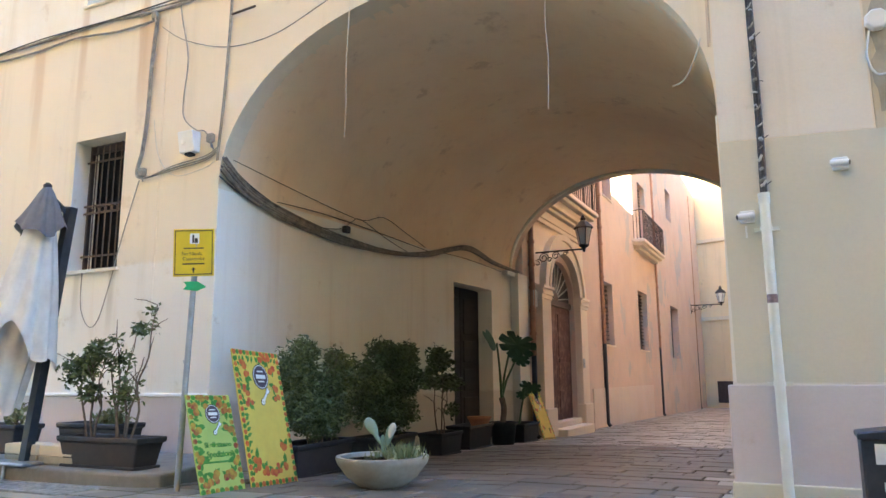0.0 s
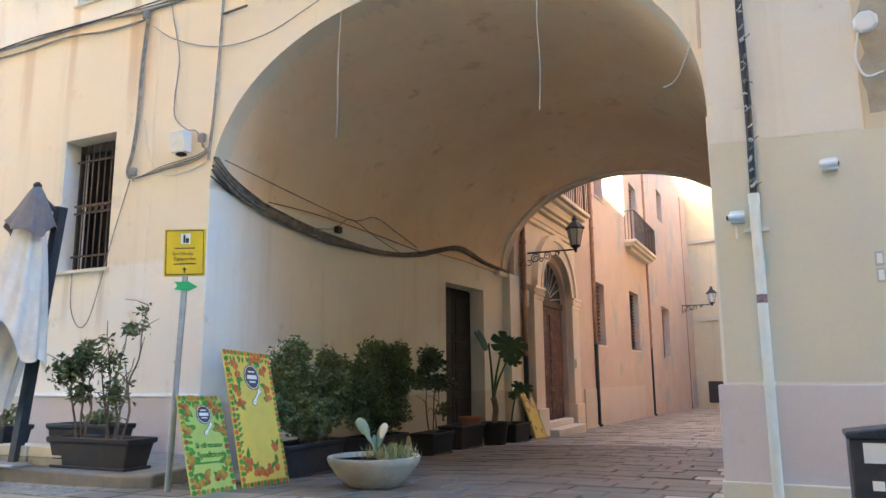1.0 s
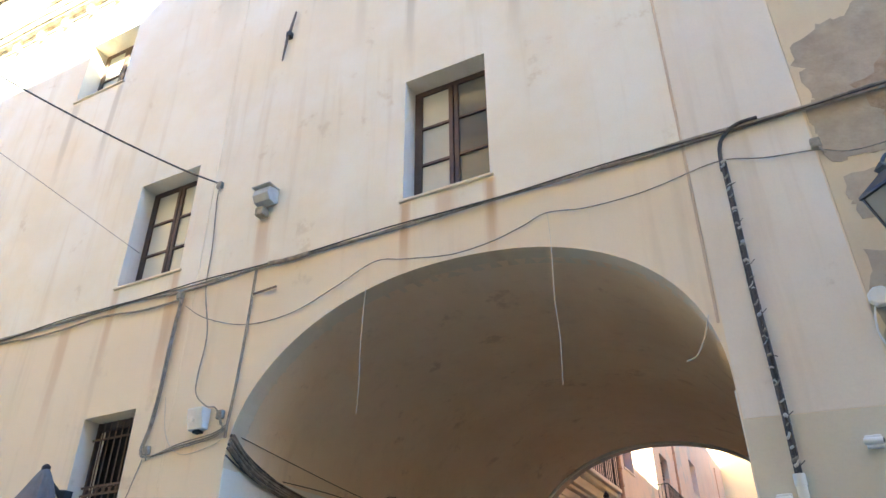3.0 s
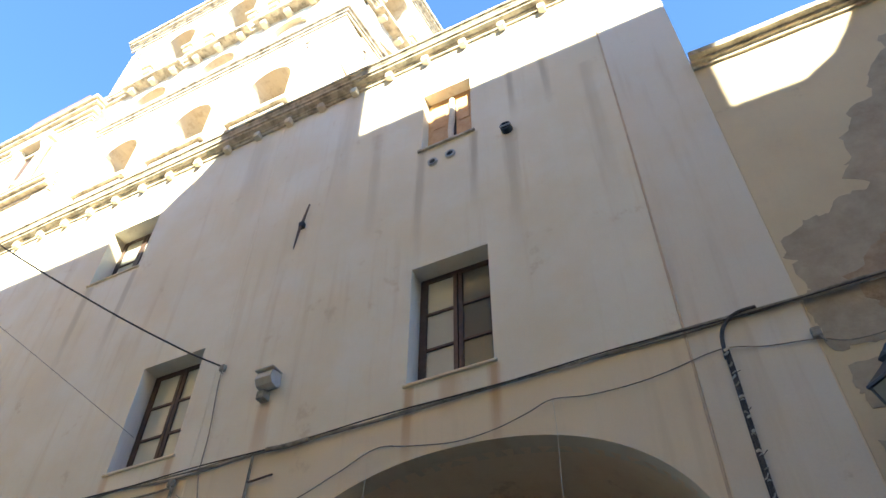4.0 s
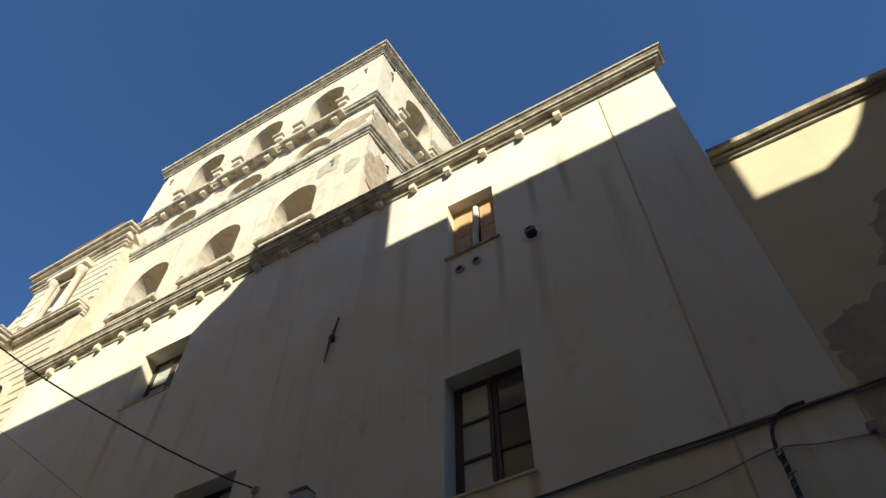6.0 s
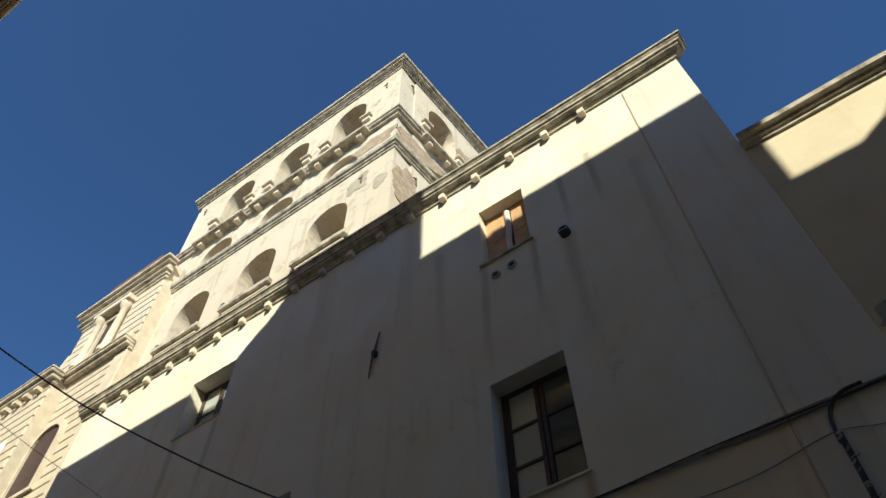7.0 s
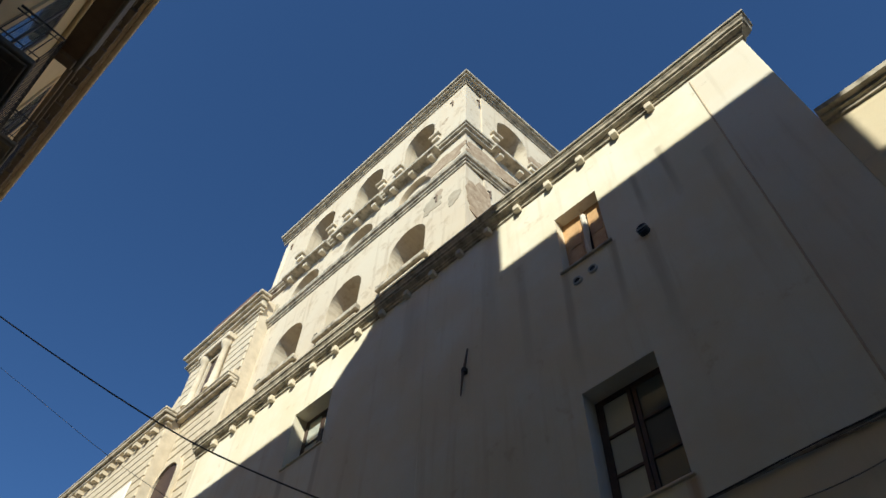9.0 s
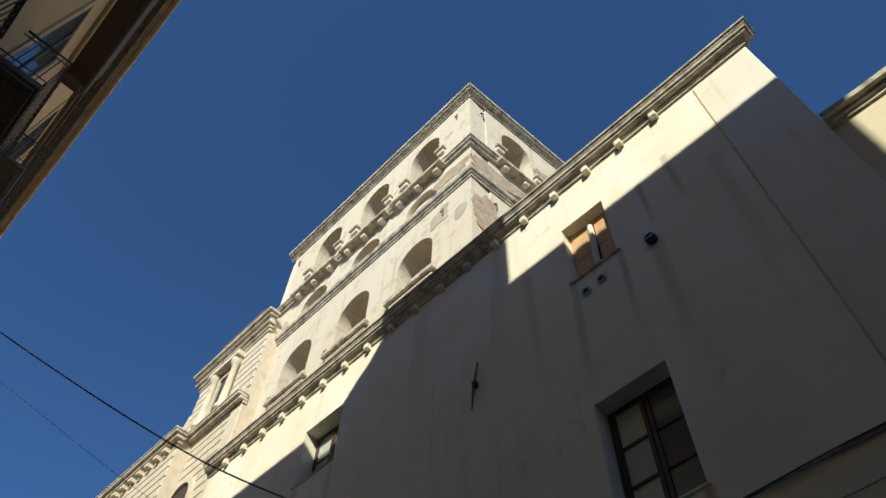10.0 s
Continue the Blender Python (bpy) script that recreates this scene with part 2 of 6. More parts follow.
def glass(name, tint, rough=0.05):
    m, nt, bs = nodes_of(name, rough)
    p = coords(nt)
    nt.links.new(mix(nt, noise_tex(nt, p, 1.2, 3), tint, tuple(1.25 * c for c in tint)), bs.inputs["Base Color"])
    bs.inputs["Specular IOR Level"].default_value = 0.8
    return m


M_PANE = glass("old_window_pane", (0.10, 0.11, 0.11), 0.06)
M_LANTERN_GLASS = glass("lantern_glass", (0.72, 0.71, 0.64), 0.2)
M_DOOR_OLD = mottled("blackened_door_wood", (0.016, 0.010, 0.008), (0.034, 0.021, 0.017), 0.7, scale=7.0)


# ---- builders ----
def box_bm(x0, x1, y0, y1, z0, z1, bm=None, m=None):
    bm = bm or bmesh.new()
    vs = [bm.verts.new((x, y, z)) for x in (x0, x1) for y in (y0, y1) for z in (z0, z1)]
    if m:
        for v in vs:
            v.co = m @ v.co
    for f in ((0, 1, 3, 2), (4, 6, 7, 5), (0, 4, 5, 1), (2, 3, 7, 6), (0, 2, 6, 4), (1, 5, 7, 3)):
        bm.faces.new([vs[i] for i in f])
    return bm


def soften(bm, width, segments=2):
    bmesh.ops.recalc_face_normals(bm, faces=bm.faces[:])
    edges = [e for e in bm.edges if len(e.link_faces) == 2 and e.calc_face_angle(0) > 0.5]
    bmesh.ops.bevel(bm, geom=edges, offset=width, segments=segments, affect='EDGES', profile=0.5)
    return bm


def obj(name, bm, material, smooth=False):
    bmesh.ops.recalc_face_normals(bm, faces=bm.faces[:])
    me = bpy.data.meshes.new(name)
    bm.to_mesh(me)
    bm.free()
    me.materials.append(material)
    if smooth:
        for f in me.polygons:
            f.use_smooth = True
        me.set_sharp_from_angle(angle=radians(40))
    return new(name, me)


def part(name, bm, material, parent, label="", smooth=False):
    ob = obj(name, bm, material, smooth)
    ob.parent = parent
    if label:
        ob["label"] = label
    return ob


def thing(name, label, category, at=(0, 0, 0), group="", turn=0.0):
    ob = new(name)
    ob.empty_display_size = 0.1
    ob.matrix_basis = pose(*at, 0, 0, turn)
    return tagged(ob, label, category, group)


def structure(ob, label="", category=""):
    return tagged(ob, label, category, "", "structure")


def slab(outline, holes, y0, y1, m=None):
    """A wall cut from an outline in (x, z) with holes, between two depths y0 and y1."""
    bm = bmesh.new()
    edges = []
    for loop in [outline, *holes]:
        vs = [bm.verts.new((x, y0, z)) for x, z in loop]
        for a, b in zip(vs, vs[1:] + vs[:1]):
            edges.append(bm.edges.new((a, b)))
    bmesh.ops.triangle_fill(bm, edges=edges, use_beauty=True, use_dissolve=False)
    out = bmesh.ops.extrude_face_region(bm, geom=bm.faces[:])
    for v in out["geom"]:
        if isinstance(v, bmesh.types.BMVert):
            v.co.y = y1
    if m:
        bm.transform(m)
    bmesh.ops.recalc_face_normals(bm, faces=bm.faces[:])
    return bm


def rect(x0, x1, z0, z1):
    return [(x0, z0), (x1, z0), (x1, z1), (x0, z1)]


def arched(xc, half, z0, spring, rise, n=20):
    pts = [(xc - half, z0), (xc + half, z0)]
    return pts + [(xc + half * math.cos(math.pi * i / n), spring + rise * math.sin(math.pi * i / n)) for i in range(n + 1)]


def lathe(profile, n=20, bm=None, at=(0, 0, 0), m=None):
    """A turned body from (radius, height) pairs."""
    bm = bm or bmesh.new()
    rings = []
    for r, z in profile:
        rings.append([bm.verts.new((at[0] + r * math.cos(2 * math.pi * k / n), at[1] + r * math.sin(2 * math.pi * k / n), at[2] + z)) for k in range(n)])
    for a, b in zip(rings, rings[1:]):
        for k in range(n):
            bm.faces.new((a[k], a[(k + 1) % n], b[(k + 1) % n], b[k]))
    bm.faces.new(rings[0][::-1])
    bm.faces.new(rings[-1])
    if m:
        bm.transform(m)
    return bm


def tube(points, radius, n=7, bm=None, close=True):
    """A round bar swept along points; radius may be a number or one for each point."""
    bm = bm or bmesh.new()
    pts = [Vector(p) for p in points]
    radii = radius if isinstance(radius, (list, tuple)) else [radius] * len(pts)
    rings, ref = [], None
    for i, p in enumerate(pts):
        d = (pts[min(i + 1, len(pts) - 1)] - pts[max(i - 1, 0)]).normalized()
        if ref is None:
            ref = d.orthogonal().normalized()
        ref = (ref - d * ref.dot(d)).normalized()
        side = d.cross(ref)
        rings.append([bm.verts.new(p + radii[i] * (math.cos(2 * math.pi * k / n) * ref + math.sin(2 * math.pi * k / n) * side)) for k in range(n)])
    for a, b in zip(rings, rings[1:]):
        for k in range(n):
            bm.faces.new((a[k], a[(k + 1) % n], b[(k + 1) % n], b[k]))
    if close:
        bm.faces.new(rings[0][::-1])
        bm.faces.new(rings[-1])
    return bm


def curve_pts(points, steps=8):
    """A smooth line through the points."""
    pts = [Vector(p) for p in points]
    out = []
    for i in range(len(pts) - 1):
        p0, p1, p2, p3 = pts[max(i - 1, 0)], pts[i], pts[i + 1], pts[min(i + 2, len(pts) - 1)]
        for k in range(steps):
            t = k / steps
            out.append(0.5 * (2 * p1 + (p2 - p0) * t + (2 * p0 - 5 * p1 + 4 * p2 - p3) * t * t + (3 * p1 - p0 - 3 * p2 + p3) * t ** 3))
    return out + [pts[-1]]


def moulding(profile, x0, x1, y, bm=None, m=None):
    """A moulding with the (out, height) profile, run along x on a wall that faces -y."""
    bm = bm or bmesh.new()
    rows = []
    n = max(2, int(abs(x1 - x0) / 0.6))
    for i in range(n + 1):
        x = x0 + (x1 - x0) * i / n
        rows.append([bm.verts.new((x, y - o + 0.012 * noise.noise((x * 1.7, o * 5, z * 3)), z + 0.012 * noise.noise((x * 1.3 + 9, z, o)))) for o, z in profile])
    for a, b in zip(rows, rows[1:]):
        for k in range(len(profile)):
            bm.faces.new((a[k], a[(k + 1) % len(profile)], b[(k + 1) % len(profile)], b[k]))
    bm.faces.new(rows[0][::-1])
    bm.faces.new(rows[-1])
    if m:
        bm.transform(m)
    return bm


# ---- the ground ----
def ground_z(x, y):
    s = 0.0 if y < 6 else (-0.035 * (y - 6) if y < 21 else -0.525 - 0.018 * (y - 21))
    side = 0.03 * max(-5.0, min(0.0, x + 3.0)) * max(0.0, min(1.0, (y - 4.0) / 4.0))
    return s + side


gb = bmesh.new()
xs = [-400, -120, -60] + [-40 + 2 * i for i in range(35)] + [60, 120, 400]
ys = [-400, -100, -30, -10] + [-6 + 1.5 * i for i in range(46)] + [80, 150, 400]
grid = [[gb.verts.new((x, y, ground_z(x, min(y, 70)) - 0.035)) for x in xs] for y in ys]
for ra, rb in zip(grid, grid[1:]):
    for k in range(len(xs) - 1):
        gb.faces.new((ra[k], ra[k + 1], rb[k + 1], rb[k]))
ground = structure(obj("ground", gb, M_JOINT, True), "dirt-filled bed under the worn stone street paving", "ground")

# ---- the long facade with its arch ----
D = 7.5
XL, XR = -18.6, 0.80


def arch_point(c, a, z0, b, f, n):
    """A point on the arch, f from 0 at the left foot to 1 at the right; its right half is fuller."""
    co, si = math.cos(math.pi * f), math.sin(math.pi * f)
    e = 1.0 if co > 0 else 2 / n
    return (c - a * math.copysign(abs(co) ** e, co), z0 + b * max(0.0, si) ** e)


ARCH = [(-7.15, -1.0), (-7.15, 3.72)] + [arch_point(-3.855, 3.295, 3.72, 2.29, i / 48, 2.25) for i in range(1, 48)] + [(-0.56, 3.72), (-0.62, -1.0)]
HOLES = [rect(-10.20, -9.07, 2.72, 4.83), rect(-10.22, -8.75, 7.19, 9.37), rect(-4.45, -3.06, 7.20, 9.50),
         rect(-4.36, -3.26, 12.75, 14.69), rect(-13.30, -11.76, 12.80, 14.61)]
outline = [(XL, 16.5), (XL, -1.0)] + ARCH + [(XR, -1.0), (XR, 16.5)]
wall_main = structure(obj("wall_main", slab(outline, HOLES, D, D + 0.45), M_FACADE), "tall ochre and cream lime-plastered facade, stained", "wall")

# barrel vault and passage walls, lofted from the street arch to the alley arch
YB = 17.6


def vault_profile(s, out=0.0):
    c, a, z0, b = -3.855 + 0.36 * s, 3.295 - 0.17 * s + out, 3.72, 2.29 + 0.04 * s + out
    return [arch_point(c, a, z0, b, i / 40, 2.25 - 0.2 * s) for i in range(41)]


vb = bmesh.new()
shell = []
for out in (0.0, 0.5):
    rows = []
    for j in range(19):
        s = j / 18
        rows.append([vb.verts.new((x, D + 0.3 + (YB - D - 0.3) * s, z)) for x, z in vault_profile(s, out)])
    for a, b in zip(rows, rows[1:]):
        for k in range(40):
            vb.faces.new((a[k], a[k + 1], b[k + 1], b[k]))
    shell.append(rows)
for j in (0, -1):
    for k in range(40):
        vb.faces.new((shell[0][j][k], shell[0][j][k + 1], shell[1][j][k + 1], shell[1][j][k]))
structure(obj("ceiling", vb, M_VAULT, True), "brown plastered barrel vault over the passage", "ceiling")


def wall_between(name, ax, ay, bx, by, z0, z1, thick, material, holes=(), label="", top=None):
    """An upright wall from a to b; its face is on the right-hand side seen from a to b, and it is thick away from there."""
    length = math.hypot(bx - ax, by - ay)
    m = pose(ax, ay, 0, 0, 0, math.degrees(math.atan2(by - ay, bx - ax)))
    o = top or rect(0, length, z0, z1)
    return structure(obj(name, slab(o, holes, 0, thick, m), material), label, "wall"), m


# left wall of the passage with its door opening
PX0, PX1 = -7.15, -6.62
wl, PASS = wall_between("wall_passage_left", PX0, D + 0.3, PX1, YB, -1.5, 3.76, 0.5, M_PASSAGE,
                        [rect(6.70, 8.66, -0.60, 3.15)], "white and cream plastered passage wall, paint flaking")
wall_between("wall_passage_right", -0.38, YB, -0.60, D + 0.3, -1.5, 3.76, 0.4, M_PASSAGE, label="cream plastered passage wall")
# alley front of the building above the passage
bo = [(-6.62, -1.5), (-6.62, 3.72)] + vault_profile(1.0)[1:-1] + [(-0.38, 3.72), (-0.38, -1.5)]
structure(obj("wall_alley_front", slab([(-19, 16.5), (-19, -1.5)] + bo + [(0.8, -1.5), (0.8, 16.5)], [], YB, YB + 0.4), M_PINK), "rear wall above the passage arch", "wall")
# roof of the main building
structure(obj("roof", box_bm(XL, XR, D + 0.02, YB + 0.3, 16.2, 16.55), M_TILE), "flat tiled roof", "roof")

# cornice on brackets
corn = [(0, 16.12), (0.05, 16.12), (0.055, 16.19), (0.09, 16.20), (0.10, 16.25), (0.21, 16.29), (0.215, 16.35), (0.26, 16.36), (0.27, 16.42),
        (0.30, 16.46), (0.305, 16.50), (0.345, 16.51), (0.35, 16.56), (0.0, 16.64)]
cbm = moulding(corn, XL - 0.1, XR - 0.05, D)
# the return round the corner
crow = [[cbm.verts.new((XR + k * o - (0.05 if not k else 0), D - o if j else D + 0.10, z)) for o, z in corn] for k, j in ((0, 1), (1, 1), (1, 0))]
for ra, rb in zip(crow, crow[1:]):
    for k in range(len(corn)):
        cbm.faces.new((ra[k], ra[(k + 1) % len(corn)], rb[(k + 1) % len(corn)], rb[k]))
cornice = structure(obj("cornice", cbm, M_STONE), "weathered grey stone roof cornice on brackets", "cornice")
for k in range(18):
    x = -1.46 - 0.95 * k
    bb = soften(box_bm(x - 0.085, x + 0.085, D - 0.17, D + 0.01, 16.0, 16.19), 0.025, 2)
    part("bracket", bb, M_LIMESTONE, cornice)

# ---- lower neighbour on the street ----
nb = structure(obj("wall_neighbour", slab(rect(XR + 0.004, 45.0, -1.0, 11.92), [], D + 0.01, D + 0.5), M_CREAM), "lower neighbouring wall of flaking cream plaster", "wall")
structure(obj("neighbour_coping", moulding([(0, 11.84), (0.04, 11.85), (0.045, 11.91), (0.10, 11.93), (0.105, 11.99), (0.20, 12.01), (0.22, 12.10), (-0.4, 12.18)], XR + 0.004, 45.0, D), M_STONE), "grey stone coping", "trim")

# painted lower wall, plinths
structure(obj("beige_band", slab([(-0.56, 1.0), (XR, 1.0), (9, 1.0), (9, 3.28), (XR, 3.30), (-0.56, 3.36)], [], D - 0.012, D + 0.02), M_BEIGE), "beige painted lower wall", "wall")
structure(obj("upper_band", slab([(-0.55, 3.37), (0.78, 3.31), (0.78, 16.0), (-0.50, 16.0)], [], D - 0.006, D + 0.02), M_RIGHT), "pale grey-cream plastered wall strip", "wall")
structure(obj("plinth_right", soften(box_bm(-0.64, 9, D - 0.04, D + 0.2, -1, 0.98), 0.012), M_PLINTH), "lilac-grey plastered plinth", "plinth")
structure(obj("plinth_left", soften(box_bm(XL, -7.17, D - 0.04, D + 0.2, -1, 0.83), 0.012), M_PLINTH), "pinkish grey plastered plinth", "plinth")
structure(obj("plinth_ledge", soften(box_bm(XL, -7.16, D - 0.055, D + 0.2, 0.83, 0.875), 0.012), M_WHITE), "white painted ledge on top of the plinth", "trim")
structure(obj("plinth_foot", soften(box_bm(-0.66, 9, D - 0.07, D + 0.2, -1, 0.10), 0.012), M_BEIGE), "cream painted foot of the plinth", "plinth")

# ---- bell tower behind the facade ----
TX0, TX1, TY = -20.1, -8.0, 8.5
TW = TX1 - TX0
tower = thing("bell_tower", "pale plastered bell tower with arched openings and stone cornices", "tower", (TX0, TY, 0))
CEN = (-10.68, -13.86, -17.10)


def tower_holes(off):
    hs = []
    for c in CEN:
        hs.append(arched(c - off, 0.87, 19.75, 21.30, 0.88, 18))
        hs.append(arched(c - off + 0.05, 0.86, 24.15, 24.75, 0.86, 14))
        hs.append(arched(c - off, 0.88, 26.75, 29.35, 0.94, 18))
    return hs


SIDE_HOLES = [h for c in (2.65, 5.9, 9.2) for h in (arched(c, 0.87, 19.75, 21.30, 0.88, 18), arched(c, 0.86, 24.15, 24.75, 0.86, 14), arched(c, 0.88, 26.75, 29.35, 0.94, 18))]
front = part("wall", slab(rect(0, TW, 10, 31.5), tower_holes(TX0), 0, 0.9), M_TOWER, tower)
side_m = Matrix(((1, 0.07, 0, 0), (0, 1, 0, 0), (0, 0, 1, 0), (0, 0, 0, 1))) @ pose(TW, 0, 0, 0, 0, 90)
part("wall", slab(rect(0.9, TW, 10, 31.5), SIDE_HOLES, 0, 0.9, side_m), M_TOWER, tower)
part("wall", slab(rect(0, TW, 10, 31.5), [], TW - 0.3, TW), M_TOWER, tower)
part("wall", box_bm(0, 0.4, 0.9, TW - 0.3, 10, 31.5), M_TOWER, tower)
part("back_wall", box_bm(0.5, TW - 0.95, 1.5, 1.7, 10, 22.9), M_TOWER, tower)
part("back_wall", box_bm(TW - 1.25, TW - 1.05, 1.3, TW - 0.5, 10, 22.9), M_TOWER, tower)
part("belfry_floor", box_bm(0.45, TW - 1.0, 0.95, TW - 0.5, 22.9, 23.3), M_TOWER, tower)
part("lunette_panel", box_bm(CEN[0] - TX0 - 1.0, CEN[0] - TX0 + 1.1, 0.22, 0.30, 24.0, 25.9), M_TOWER, tower)
part("belfry_core", box_bm(0.45, TW - 3.2, 3.0, TW - 0.5, 23.3, 31.35), M_TOWER, tower)
part("roof", box_bm(0.1, TW - 0.1, 0.1, TW - 0.1, 31.4, 31.6), M_TILE, tower)


def wrap(name, profile, material):
    """A string course round the front and the side of the tower, mitred at the corner."""
    bm = bmesh.new()
    rows = []
    for px, py, dx, dy in ((-0.3, 0, 0, -1), (TW, 0, 1, -1), (TW * 1.07, TW, 1, 0)):
        rows.append([bm.verts.new((px + dx * o, py + dy * o, z)) for o, z in profile])
    for a, b in zip(rows, rows[1:]):
        for k in range(len(profile)):
            bm.faces.new((a[k], a[(k + 1) % len(profile)], b[(k + 1) % len(profile)], b[k]))
    bm.faces.new(rows[0][::-1])
    bm.faces.new(rows[-1])
    return part(name, bm, material, tower)


wrap("string_course", [(0, 23.62), (0.05, 23.63), (0.055, 23.72), (0.11, 23.74), (0.12, 23.82), (0.19, 23.85), (0.22, 23.93), (0.23, 24.0), (0, 24.1)], M_STONE)
wrap("string_course", [(0, 26.1), (0.12, 26.12), (0.125, 26.24), (0.22, 26.27), (0.23, 26.36), (0.28, 26.38), (0.29, 26.46), (0, 26.55)], M_STONE)
wrap("top_cornice", [(0, 31.02), (0.06, 31.03), (0.065, 31.12), (0.13, 31.14), (0.14, 31.22), (0.26, 31.26), (0.265, 31.36), (0.35, 31.38), (0.36, 31.5), (0, 31.65)], M_STONE)

# ---- church front beyond ----
church = thing("church_front", "rusticated limestone church front with a small attic", "church", (-19.4, 8.0, 0))

# ---- opposite building, over the camera ----
OY, OZ = -2.60, 22.0
opp = thing("opposite_house", "ochre plastered house with a broad moulded eave", "house", (0, OY, 0))
part("wall", box_bm(-45, 8.1, -9, 0, 7.0, 21.3), M_OPPOSITE, opp)
# Unseen lower wall, added paler than the rest to bounce light into the street.
part("unseen_bounce_storey", box_bm(-45, 8.1, -9, 0.06, -1, 7.0), M_CREAM, opp)
part("wall", box_bm(8.1, 8.70, -9, 0, 18.32, 21.3), M_OPPOSITE, opp)
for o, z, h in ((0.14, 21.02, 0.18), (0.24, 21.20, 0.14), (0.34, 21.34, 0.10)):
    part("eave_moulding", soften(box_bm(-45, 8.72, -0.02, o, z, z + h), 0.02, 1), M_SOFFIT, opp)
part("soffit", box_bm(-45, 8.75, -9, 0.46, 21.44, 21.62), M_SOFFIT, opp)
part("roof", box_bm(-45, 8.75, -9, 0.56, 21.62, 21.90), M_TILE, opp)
part("gutter", soften(box_bm(-45, 8.75, 0.562, 0.72, 21.68, 21.93), 0.04, 3), M_TILE, opp)
# roof-top storey with a curved shoulder
pent = [(-5.9, OZ - 0.35), (1.81, OZ - 0.35), (1.81, 26.0), (-1.5, 26.0), (-2.3, 25.0), (-2.78, 24.3), (-3.03, 23.97), (-3.56, 23.53), (-4.1, 22.94), (-4.56, 22.55), (-5.6, 22.3)]
part("roof_storey", slab(pent, [], -0.55, -0.2), M_OPPOSITE, opp)
opp2 = thing("lower_house", "lower plastered house with a curved gable", "house", (8.3, -2.75, 0))
part("wall", box_bm(-0.05, 40, -9, 0.7, -1, 18.42), M_OPPOSITE, opp2)
part("gable", slab([(1.0, 18.4), (40, 18.4), (40, 23), (3.1, 23), (2.7, 21.3), (2.3, 19.85), (2.03, 19.38), (1.59, 18.80), (1.2, 18.55)], [], 0.45, 0.68), M_OPPOSITE, opp2)

# ---- alley beyond the passage ----
AX = -6.42
wall_between("wall_alley_left", AX, YB + 0.4, AX + 0.15, 56, -2.5, 17, 0.5, M_PINK,
             [rect(8.4, 10.2, 2.2, 4.55), rect(15.1, 17.2, 2.2, 4.85), rect(24.0, 26.7, 2.0, 4.9), rect(9.3, 10.7, 8.0, 9.6),
              rect(16.3, 18.0, 7.1, 10.2), rect(24.5, 26.3, 10.0, 11.8), arched(3.25, 1.5, -0.9, 3.3, 1.2)], "pink plastered alley wall, patchy")
wall_between("wall_alley_end", AX + 0.15, 56, 4, 52, -2.5, 18, 0.5, M_TAN, label="tan plastered house at the end of the alley")
# Unseen wall added to shade the alley; its notch shapes the one sunlit patch.
wall_between("wall_alley_right", 0.6, 56, -0.3, YB + 0.4, -2.5, 18.5, 0.5, M_CREAM, label="unseen alley wall, notched to let one patch of sun through",
             top=[(0, -2.5), (38, -2.5), (38, 21.5), (36, 21.5), (36, 15.0), (31.4, 15.0), (31.4, 21.5), (0, 21.5)])

# ---- windows of the facade ----
def casement(name, x0, x1, z0, z1, label, wood, rows_of_panes=3, depth=0.36, panes=(M_PANE, M_PANE)):
    w = structure(new(name), label, "window")
    w.matrix_basis = pose((x0 + x1) / 2, D + depth, z0)
    h, half = z1 - z0, (x1 - x0) / 2
    fb = box_bm(-half, -half + 0.07, -0.03, 0.05, 0, h)
    box_bm(half - 0.07, half, -0.03, 0.05, 0, h, fb)
    box_bm(-half + 0.07, half - 0.07, -0.03, 0.05, h - 0.08, h, fb)
    box_bm(-half + 0.07, half - 0.07, -0.03, 0.05, 0, 0.08, fb)
    part("window_frame", fb, wood, w)
    for side in (-1, 1):
        a, b = (-half + 0.07, -0.01) if side < 0 else (0.01, half - 0.07)
        sash = box_bm(a, a + 0.07, -0.045, 0.02, 0.08, h - 0.08)
        box_bm(b - 0.07, b, -0.045, 0.02, 0.08, h - 0.08, sash)
        step = (h - 0.16) / rows_of_panes
        for k in range(rows_of_panes + 1):
            z = 0.08 + k * step
            box_bm(a + 0.07, b - 0.07, -0.04, 0.02, max(0.08, z - 0.022), min(h - 0.08, z + 0.022), sash)
        s = part("sash", sash, wood, w)
        for k in range(rows_of_panes):
            part("pane", box_bm(a + 0.07, b - 0.07, -0.008, 0.0, 0.08 + k * step + 0.02, 0.08 + (k + 1) * step - 0.02), panes[0 if side < 0 else 1], s)
    part("backing", box_bm(-half, half, 0.055, 0.075, 0, h), M_WOOD_DARK, w)
    part("window_sill", soften(box_bm(-half - 0.05, half + 0.05, -depth - 0.04, -0.03, -0.05, -0.004), 0.01, 1), M_LIMESTONE, w)
    return w


M_CURTAIN = glass("curtained_pane", (0.42, 0.44, 0.40), 0.12)
casement("window_1", -10.22, -8.75, 7.19, 9.37, "brown wooden casement with pale reflecting panes", M_WOOD_FRAME, panes=(M_CURTAIN, M_CURTAIN))
casement("window_2", -4.45, -3.06, 7.20, 9.50, "tall brown wooden casement with six panes", M_WOOD_FRAME, panes=(M_CURTAIN, M_PANE))
casement("window_3", -13.30, -11.76, 12.80, 14.61, "dark wooden casement high in the facade", M_WOOD_FRAME, 2, 0.44, (M_CURTAIN, M_CURTAIN))
w4 = structure(new("window_4"), "orange wooden shutters, one leaf ajar", "window")
